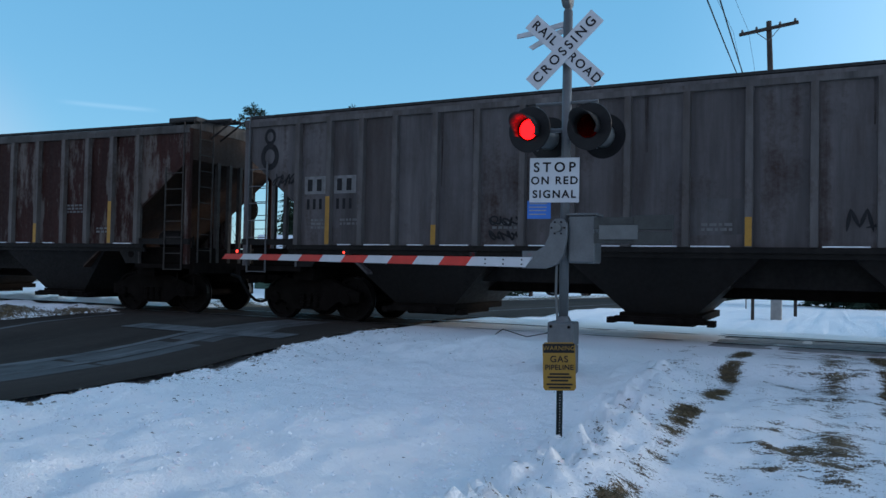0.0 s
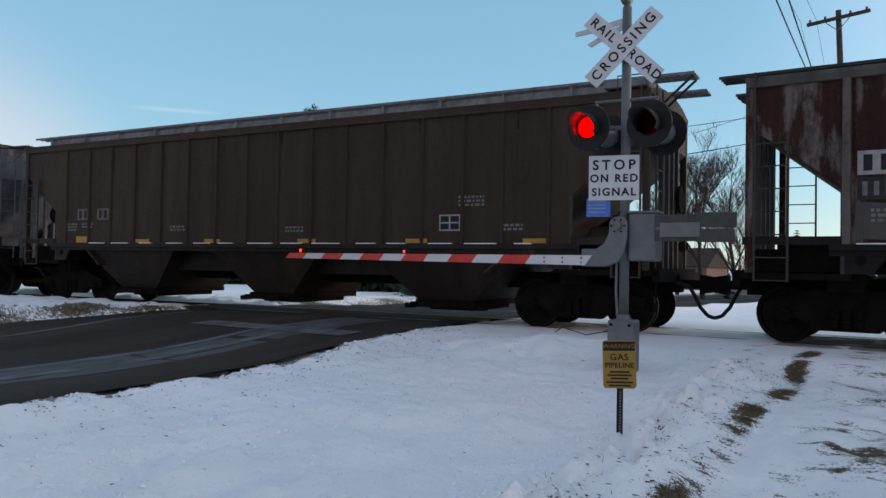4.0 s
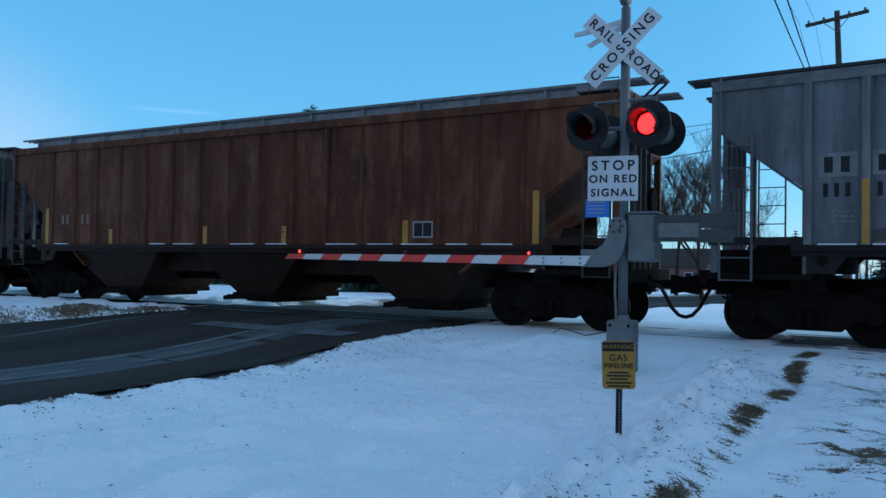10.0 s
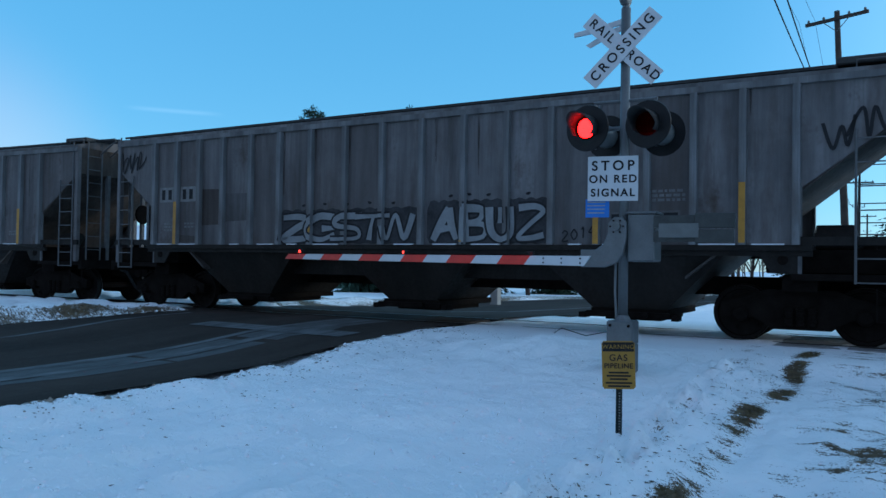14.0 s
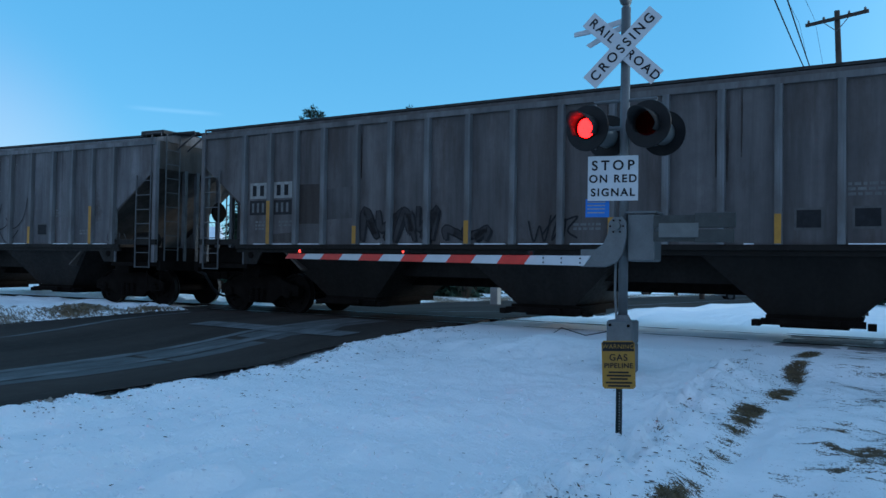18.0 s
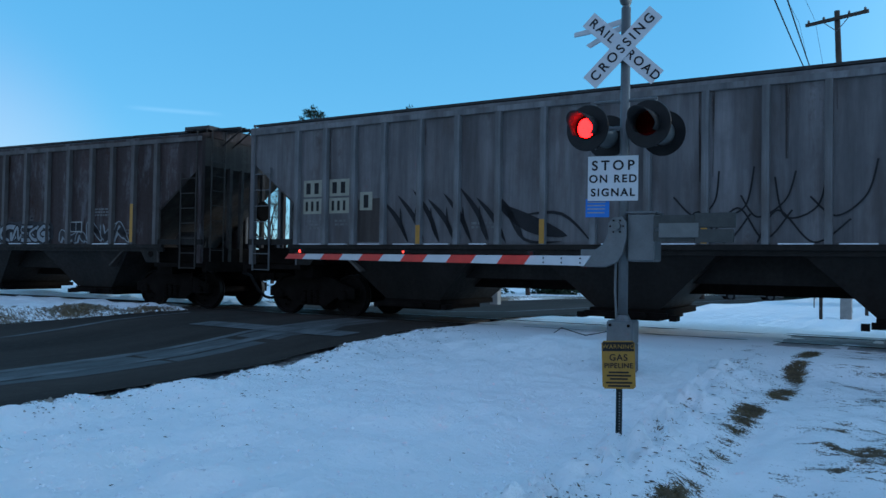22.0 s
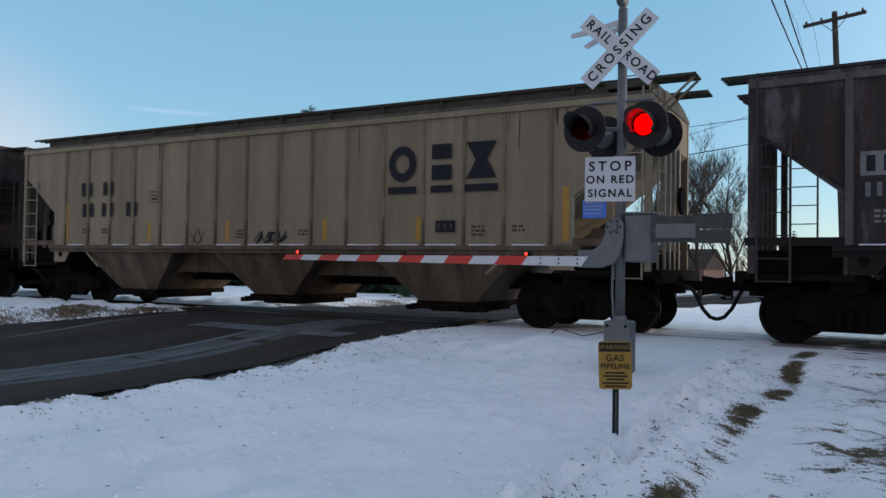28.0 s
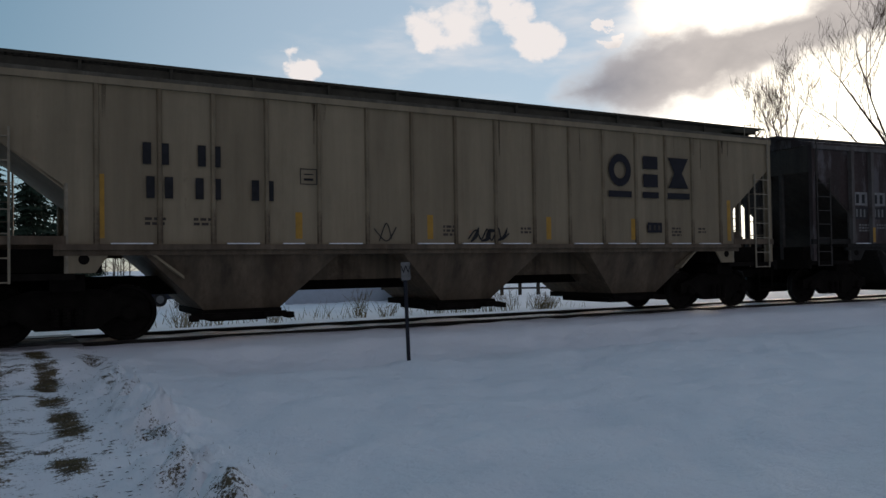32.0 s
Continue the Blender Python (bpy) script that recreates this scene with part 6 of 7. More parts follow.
    for z0, z1, x1 in ((1.52, 1.70, 1.42), (1.34, 1.50, 1.40)):
        part("counterweight", bx(0.95, x1, -0.30, -0.22, z0, z1, 0.006), weights, sig, "galvanised counterweight slab")
        part("counterweight_arm", bx(0.45, 0.95, -0.28, -0.24, z0 + 0.01, z1 - 0.02, 0.004), weights, sig)
    part("name_plate", bx(0.52, 1.0, -0.305, -0.285, 1.40, 1.58, 0.004), GALV, sig, "raised grey casting plate")
    # cable down the mast
    bm = bmesh.new(); tube(bm, [(-0.07, -0.05, 0.36), (-0.09, -0.06, 0.7), (-0.085, -0.06, 1.2), (-0.07, -0.06, 1.5)], 0.018, 6); part("conduit", bm, MASTGREY, sig)
    bm = bmesh.new(); tube(bm, [(-0.16, -0.1, 0.18), (-0.5, 0.0, 0.10), (-0.95, 0.3, 0.16), (-1.2, 0.7, 0.05)], 0.007, 5); part("ground_cable", bm, RUBBER, sig, "loose black cable lying over the snow", True)
    # the arm: white with red bands, three lamps on top
    arm = empty("gate_arm"); arm.parent = sig; arm.matrix_local = pose(-0.40, -0.26, 1.10, 0, 0.3, -10)
    L, taper = 5.98, 0.68
    def sect(a, b):
        b2 = bmesh.new()
        def half(u):
            return 0.066 * (1 - (1 - taper) * u / L)
        slant = -0.05
        v = []
        for u, sg in ((a, 0), (b, 0)):
            h = half(u)
            v.append([b2.verts.new((-(u + dz * slant), y, dz * h)) for y, dz in ((-0.02, -1), (0.02, -1), (0.02, 1), (-0.02, 1))])
        for j in range(4):
            b2.faces.new((v[0][j], v[0][(j + 1) % 4], v[1][(j + 1) % 4], v[1][j]))
        b2.faces.new(v[0][::-1]); b2.faces.new(v[1])
        bmesh.ops.recalc_face_normals(b2, faces=list(b2.faces))
        return b2
    part("arm_root", sect(0.0, 0.92), WHITE, arm, "bolted white aluminium arm root")
    u = 0.92
    red = True
    while u < L - 0.05:
        e = min(u + 0.46, L)
        part("red_band" if red else "white_band", sect(u, e), REDTAPE if red else WHITE, arm, "red reflective band" if red else "")
        u, red = e, not red
    for k in range(6):
        bm = bmesh.new(); lathe(bm, [(-0.028, 0.012), (-0.019, 0.012)], 6, "y", (-0.10 - 0.28 * (k // 2), 0, 0.03 if k % 2 else -0.03)); part("bolt", bm, STEEL_DARK, arm)
    for u, turn_of in ((5.63, None), (3.17, True), (0.87, False)):
        part("arm_lamp", bx(-u - 0.05, -u + 0.05, -0.022, 0.025, 0.055, 0.125, 0.008), BLACK, arm, "small gate arm lamp")
        bm = bmesh.new()
        if turn_of is None:
            lathe(bm, [(-0.040, 0.012), (-0.032, 0.026), (-0.024, 0.028)], 10, "y", (-u, 0, 0.092)); part("arm_lens", bm, LITSMALL, arm, "small glowing red lens")
        else:
            prism(bm, [(0.022 * math.cos(2 * math.pi * k / 12), 0.022 * math.sin(2 * math.pi * k / 12)) for k in range(12)], -0.003, 0.003)
            drum = part("arm_lens", bm, LITSMALL, arm, "small lens disc, lit on one face")
            drum.data.materials.append(BLACK)
            for f in drum.data.polygons:
                f.material_index = 0 if f.normal.y < -0.5 else 1
            drum.location = (-u, -0.056, 0.092)
            DRUMS.append((drum, (-u, -0.056, 0.092), turn_of))
    # the pipeline marker before it
    mk = tagged(empty("pipeline_marker", pose(-2.29, 6.93, -0.44, 0, 0, 8)), "yellow pipeline warning sign on a perforated steel post", "warning sign")
    bm = bmesh.new()
    prism(bm, [(-0.03, -0.012), (-0.018, 0.018), (0.018, 0.018), (0.03, -0.012), (0.022, -0.012), (0.012, 0.010), (-0.012, 0.010), (-0.022, -0.012)], -0.25, 0.92, "z")
    part("post", bm, simple("dark_green_post", (0.035, 0.045, 0.045), 0.6, 0.4, 0.3, 6), mk, "dark perforated channel post")
    for k in range(16):
        bm = bmesh.new(); lathe(bm, [(0.006, 0.007), (0.0095, 0.007)], 6, "y", (0, 0, 0.05 + k * 0.026)); part("post_hole", bm, STENCIL_W, mk)
    sg = empty("sign"); sg.parent = mk; sg.matrix_local = pose(-0.005, -0.03, 0.705, 0, -2.0, 10)
    bm = bmesh.new(); prism(bm, [(-0.125 + (0.02 if a in (0, 3) else 0), 0) for a in ()] or [(-0.15, -0.20), (-0.13, -0.222), (0.13, -0.222), (0.15, -0.20), (0.15, 0.20), (0.13, 0.222), (-0.13, 0.222), (-0.15, 0.20)], -0.002, 0.002)
    part("plate", bm, YELLOW, sg, "yellow rounded sign plate")
    part("header_band", bx(-0.142, 0.142, -0.0045, -0.003, 0.125, 0.21), INK, sg)
    lettering("WARNING", 0.056, YELLOW, sg, pose(0, -0.007, 0.167), 1.1)
    lettering("GAS", 0.085, INK, sg, pose(0, -0.006, 0.065), 1.1, "", 0.001)
    lettering("PIPELINE", 0.066, INK, sg, pose(0, -0.006, -0.01), 1.05, "", 0.001)
    for z, w in ((-0.07, 0.09), (-0.10, 0.11), (-0.13, 0.08), (-0.165, 0.12), (-0.195, 0.10)):
        part("text_bar", bx(-w, w, -0.005, -0.003, z - 0.008, z + 0.008), INK, sg)
    # thin post in the snow by the track
    tp = tagged(empty("whistle_post", pose(5.20, 9.76, -0.45, 0, -2.0, 0)), "thin dark steel whistle post in the snow near the rails", "whistle post")
    part("stake", bx(-0.022, 0.022, -0.022, 0.022, 0.0, 1.55, 0.004), simple("dark_stake", (0.02, 0.022, 0.03), 0.6, 0.3, 0.3, 6), tp)
    pl = part("whistle_plate", bx(-0.075, 0.075, -0.030, -0.024, 1.40, 1.66, 0.003), STENCIL_G, tp, "small pale plate with a black letter")
    lettering("W", 0.16, INK, pl, pose(0, -0.033, 1.55))


build_signal()


def signal_motion():
    """Each drum swings its lit face to the front for its turn."""
    for drum, p, first in DRUMS:
        rows, k, t = [(0.0, pose(*p, 0, 0, 0 if first else 180))], 1, 0.0
        state, ang = first, 0 if first else 180
        while True:
            t = k * HALF_PERIOD - PHASE
            k += 1
            if t >= 31.9:
                break
            if t <= 0.05:
                continue
            f = round(t * 30) - 1                 # the swing takes three frames and is over, or not begun, on the full second
            whole = round(t) * 30
            if f < whole < f + 3:
                f = whole - 3 if t < whole / 30 else whole
            for q in range(4):
                rows.append(((f + q) / 30, pose(*p, 0, 0, ang + 60 * q)))
            ang += 180
        rows.append((32.0, pose(*p, 0, 0, ang)))
        walk(drum, rows)

# ---------------------------------------------------------------- poles, wires, trees, far things


def gz(x, y):
    return float(ground_z(np.array([x]), np.array([y]))[0])


def utility_pole(x, y, height, lean=0.0, arms=1, label="weathered wooden utility pole with a crossarm", turn=0):
    p = tagged(empty("utility_pole", pose(x, y, gz(x, y), 0, lean, turn)), label, "utility pole", "utility poles")
    bm = bmesh.new(); tube(bm, [(0, 0, -0.3), (0, 0, height * 0.5), (0, 0, height)], 0.17, 10, 0.11); part("pole", bm, WOODPOLE, p, "", True)
    for k in range(arms):
        z = height - 0.35 - k * 1.0
        part("crossarm", bx(-1.25, 1.25, -0.16, -0.05, z - 0.07, z + 0.07, 0.01), WOODPOLE, p)
        for q in (-0.55, 0.55):
            bm = bmesh.new(); tube(bm, [(q, -0.14, z - 0.02), (0, -0.12, z - 0.55)], 0.018, 5); part("brace", bm, GALV, p)
        for q in (-1.12, -0.5, 0.5, 1.12):
            bm = bmesh.new(); lathe(bm, [(z + 0.07, 0.03), (z + 0.10, 0.055), (z + 0.15, 0.055), (z + 0.2, 0.03)], 8, "z", (q, -0.1, 0)); part("insulator", bm, GALV, p)
    for z in (height - 2.6, height - 2.75):
        bm = bmesh.new(); tube(bm, [(-0.5, -0.15, z), (0, -0.15, z - 0.1), (0.5, -0.15, z)], 0.02, 5)
        for q in (-0.5, 0.5):
            lathe(bm, [(z, 0.04), (z + 0.12, 0.05), (z + 0.16, 0.02)], 8, "z", (q, -0.15, 0))
        part("cable_bracket", bm, GALV, p)
    return p


def wire(a, b, sag, r=0.012, label="black overhead wire between poles"):
    a, b = Vector(a), Vector(b)
    pts = []
    for k in range(25):
        u = k / 24
        q = a.lerp(b, u)
        q.z -= sag * 4 * u * (1 - u)
        pts.append(q)
    bm = bmesh.new(); tube(bm, pts, r, 5)
    return tagged(part("overhead_wire", bm, RUBBER), label, "wire", "overhead wires")


class Sticks:
    """Many thin tapered twigs gathered into one mesh."""

    def __init__(self):
        self.v, self.f = [], []

    def add(self, pts, r, n, r1):
        v, f = self.v, self.f
        first = len(v)
        d = pts[-1] - pts[0]
        a = d.orthogonal().normalized()
        b = d.cross(a).normalized()
        m = len(pts) - 1
        dirs = [a * math.cos(2 * math.pi * j / n) + b * math.sin(2 * math.pi * j / n) for j in range(n)]
        for i, p in enumerate(pts):
            q = r + (r1 - r) * i / m
            for w in dirs:
                v.append((p.x + w.x * q, p.y + w.y * q, p.z + w.z * q))
        for i in range(m):
            o = first + i * n
            for j in range(n):
                k = (j + 1) % n
                f.append((o + j, o + k, o + n + k, o + n + j))

    def link(self, name, material, parent=None, label=""):
        me = bpy.data.meshes.new(name)
        me.from_pydata(self.v, [], self.f)
        me.materials.append(material)
        me.shade_smooth()
        ob = new(name, me)
        if parent is not None:
            ob.parent = parent
        if label:
            ob["label"] = label
        return ob


def bare_tree(x, y, height, seed, spread=0.5, twigs=5, label="leafless broad tree with fine dark twigs", trunk_r=None, depth=5):
    """A trunk that forks again and again down to fine twigs."""
    rnd = random.Random(seed)
    t = tagged(empty("bare_tree", pose(x, y, gz(x, y) - 0.1)), label, "tree", "bare trees")
    tr, cr = Sticks(), Sticks()

    def limb(bm, p, d, length, r, level):
        pts = [p]
        q, dd = p.copy(), d.copy()
        seg = 4 if level < 2 else 3
        for k in range(seg):
            dd = (dd + Vector((rnd.uniform(-1, 1), rnd.uniform(-1, 1), rnd.uniform(-0.25, 0.75))) * (0.10 + 0.05 * level)).normalized()
            q = q + dd * (length / seg)
            pts.append(q.copy())
        bm.add(pts, r, 6 if level < 2 else 3, r * 0.5)
        if level >= depth:
            return
        n = twigs if level else twigs + 2
        for k in range(n):
            u = rnd.uniform(0.35, 1.0) if level else rnd.uniform(0.3, 1.0)
            i = min(seg - 1, int(u * seg))
            base = pts[i].lerp(pts[i + 1], u * seg - i)
            side = Vector((rnd.uniform(-1, 1), rnd.uniform(-1, 1), rnd.uniform(0.0, 0.6))).normalized()
            nd = (dd * (1 - spread) + side * spread * 1.25 + Vector((0, 0, 0.22))).normalized()
            limb(cr, base, nd, length * rnd.uniform(0.48, 0.70), max(r * rnd.uniform(0.38, 0.55), 0.006), level + 1)
    limb(tr, Vector((0, 0, 0)), Vector((rnd.uniform(-0.08, 0.08), 0, 1)).normalized(), height * 0.50, trunk_r or height * 0.018, 0)
    tr.link("trunk", BARK, t)
    cr.link("crown", BARK, t, "bare branching crown")
    return t


def conifer(x, y, height, width, seed, label="dark green spruce with drooping boughs", bare=0.08):
    rnd = random.Random(seed)
    t = tagged(empty("spruce", pose(x, y, gz(x, y) - 0.1)), label, "tree", "conifers")
    bm = bmesh.new(); tube(bm, [(0, 0, 0), (0, 0, height * 0.97)], height * 0.016, 7, 0.02); part("trunk", bm, BARK, t, "", True)
    bm = bmesh.new()
    z = height * bare
    while z < height * 0.985:
        u = z / height
        r = width * (1 - u) ** 0.8 * rnd.uniform(0.75, 1.12)
        n = max(5, int(11 * (1 - u) + 4))
        for k in range(n):
            a = 2 * math.pi * (k + rnd.random() * 0.8) / n
            rr = r * rnd.uniform(0.6, 1.15)
            tip = Vector((math.cos(a) * rr, math.sin(a) * rr, z - rr * rnd.uniform(0.10, 0.38)))
            root = Vector((0, 0, z))
            d = (tip - root)
            side = Vector((-math.sin(a), math.cos(a), 0))
            # bough: feathered strip of small sprays
            m = 5
            for q in range(1, m + 1):
                c = root + d * (q / m)
                w = rr * 0.30 * (1.15 - q / m) + 0.07
                for sg in (-1, 1):
                    e = c + side * sg * w + Vector((0, 0, -w * rnd.uniform(0.2, 0.6))) + d.normalized() * w * 0.5
                    f = c + d.normalized() * (rr / m) * 0.9
                    g = c + side * sg * w * 0.4 + Vector((0, 0, w * 0.25))
                    bm.faces.new([bm.verts.new(p) for p in (c, e, f)])
                    bm.faces.new([bm.verts.new(p) for p in (c, g, e)])
        z += height * rnd.uniform(0.022, 0.034)
    part("crown", bm, NEEDLES, t, "layered dark needle boughs")
    return t


def pine(x, y, height, seed, crown=1.0):
    """A tall pine: bare leaning stem, limbs, and round tufts of needles with gaps between them."""
    rnd = random.Random(seed)
    t = tagged(empty("pine", pose(x, y, gz(x, y) - 0.1)), "tall dark green pine with a clumped rounded top", "tree", "conifers")
    bm = bmesh.new(); tube(bm, [(0, 0, 0), (0.1, 0, height * 0.5), (0, 0, height - 0.5)], height * 0.016, 7, 0.04); part("trunk", bm, BARK, t, "", True)
    tufts = [((rnd.uniform(-0.2, 0.2), rnd.uniform(-0.2, 0.2), height - 0.42), 0.42)]
    for k in range(7):
        a = 2 * math.pi * k / 7
        tufts.append(((0.62 * crown * math.cos(a), 0.62 * crown * math.sin(a), height - rnd.uniform(0.55, 0.95)), rnd.uniform(0.30, 0.42)))
    for k in range(34):
        a, z = rnd.uniform(0, 6.28), height - rnd.uniform(1.4, height * 0.45)
        q = crown * rnd.uniform(0.5, 0.9) * min(2.6, 0.8 + 0.45 * (height - z))
        tufts.append(((q * math.cos(a), q * math.sin(a), z), rnd.uniform(0.4, 0.7)))
    limbs, needles = bmesh.new(), bmesh.new()
    for (px, py, pz), r in tufts:
        tube(limbs, [(0, 0, pz - 0.5 - 0.2 * math.hypot(px, py)), (px, py, pz)], 0.035, 4, 0.015)
        for k in range(95):
            d = Vector((rnd.gauss(0, 1), rnd.gauss(0, 1), rnd.gauss(0, 0.8) + 0.25)).normalized()
            c = Vector((px, py, pz)) + d * r * rnd.uniform(0.2, 0.9)
            side = d.cross(Vector((rnd.gauss(0, 1), rnd.gauss(0, 1), rnd.gauss(0, 1)))).normalized() * rnd.uniform(0.025, 0.06)
            needles.faces.new([needles.verts.new(p) for p in (c - side, c + side, c + d * rnd.uniform(0.10, 0.24))])
    part("limbs", limbs, BARK, t)
    part("crown", needles, NEEDLES, t, "round tufts of dark needles")
    return t


def shrub(x, y, h, seed, mat=BARK, label="leafless brown shrub poking through snow", n=26):
    rnd = random.Random(seed)
    bm = bmesh.new()
    for k in range(n):
        a, s = rnd.random() * 6.28, rnd.uniform(0.1, 0.55)
        p = Vector((rnd.uniform(-0.15, 0.15), rnd.uniform(-0.15, 0.15), 0))
        q = p + Vector((math.cos(a) * s * h, math.sin(a) * s * h, h * rnd.uniform(0.6, 1.0)))
        tube(bm, [p, p.lerp(q, 0.5) + Vector((0, 0, 0.06 * h)), q], 0.010, 3, 0.004, cap=False)
        for j in range(3):
            b = p.lerp(q, rnd.uniform(0.4, 0.9))
            tube(bm, [b, b + Vector((rnd.uniform(-1, 1), rnd.uniform(-1, 1), rnd.uniform(0.3, 1))) * h * 0.22], 0.005, 3, 0.003, cap=False)
    ob = part("shrub", bm, mat)
    ob.location = (x, y, gz(x, y) - 0.03)
    return tagged(ob, label, "shrub", "dry shrubs")


def house(x, y, w, d, h, turn, wall, roofm, label, windows=3):
    e = tagged(empty("house", pose(x, y, gz(x, y), 0, 0, turn)), label, "house", "far houses")
    part("wall", bx(-w / 2, w / 2, -d / 2, d / 2, -0.3, h), wall, e)
    bm = bmesh.new(); prism(bm, [(-d / 2 - 0.35, h - 0.1), (0, h + d * 0.27), (d / 2 + 0.35, h - 0.1), (d / 2 + 0.35, h - 0.25), (-d / 2 - 0.35, h - 0.25)], -w / 2 - 0.3, w / 2 + 0.3, "x"); part("roof", bm, roofm, e, "snowy pitched roof")
    for k in range(windows):
        cx = -w / 2 + w * (k + 0.5) / windows
        win = part("window", bx(cx - 0.5, cx + 0.5, -d / 2 - 0.05, -d / 2 + 0.02, 0.95, 2.15), WHITE, e)
        part("pane", bx(cx - 0.42, cx + 0.42, -d / 2 - 0.065, -d / 2 - 0.05, 1.03, 2.07), BLACK, win)
    part("door", bx(w / 2 - 1.5, w / 2 - 0.6, -d / 2 - 0.05, -d / 2 + 0.02, 0.0, 2.05), BARK, e)
    return e


def parked_car(x, y, turn, paint, label, tall=1.45):
    """A far parked car: body, glasshouse, windows, wheels."""
    e = tagged(empty("parked_car", pose(x, y, gz(x, y) + 0.03, 0, 0, turn)), label, "car", "parked cars")
    k = tall / 1.45
    bm = bmesh.new(); prism(bm, [(-2.2, 0.32), (-2.2, 0.78 * k), (-2.0, 0.90 * k), (-1.2, 0.93 * k), (1.0, 0.92 * k), (2.0, 0.80 * k), (2.22, 0.6), (2.22, 0.32)], -0.88, 0.88); part("body", bevelled(bm, 0.05), paint, e)
    bm = bmesh.new(); prism(bm, [(-1.75, 0.91 * k), (-1.25, 1.40 * k), (-0.9, 1.45 * k), (0.2, 1.45 * k), (0.45, 1.40 * k), (1.15, 0.91 * k)], -0.76, 0.76); part("cabin", bevelled(bm, 0.04), paint, e)
    for s in (-1, 1):
        for x0, x1 in ((-1.35, -0.42), (-0.36, 0.62)):
            bm = bmesh.new(); prism(bm, [(x0 - (0.12 if x0 < -1 else 0), 0.96 * k), (x0 + (0.1 if x0 < -1 else 0), 1.34 * k), (x1 - (0.25 if x1 > 0.5 else 0), 1.34 * k), (x1 + (0.08 if x1 > 0.5 else 0), 0.96 * k)], s * 0.765, s * 0.775); part("window", bm, BLACK, e)
        for cx in (-1.35, 1.35):
            bm = bmesh.new(); lathe(bm, [(s * 0.70, 0.18), (s * 0.70, 0.33), (s * 0.90, 0.33), (s * 0.90, 0.2)], 16, "y", (cx, 0, 0.33)); w = part("wheel", bm, RUBBER, e)
            bm = bmesh.new(); lathe(bm, [(s * 0.895, 0.19), (s * 0.915, 0.17)], 12, "y", (cx, 0, 0.33)); part("rim", bm, GALV, w)
        part("headlight", bx(2.12, 2.235, s * 0.6 - 0.18, s * 0.6 + 0.18, 0.58, 0.72), WHITE, e)
        part("tail_light", bx(-2.215, -2.1, s * 0.66 - 0.16, s * 0.66 + 0.16, 0.62, 0.80), REDTAPE, e)
    return e


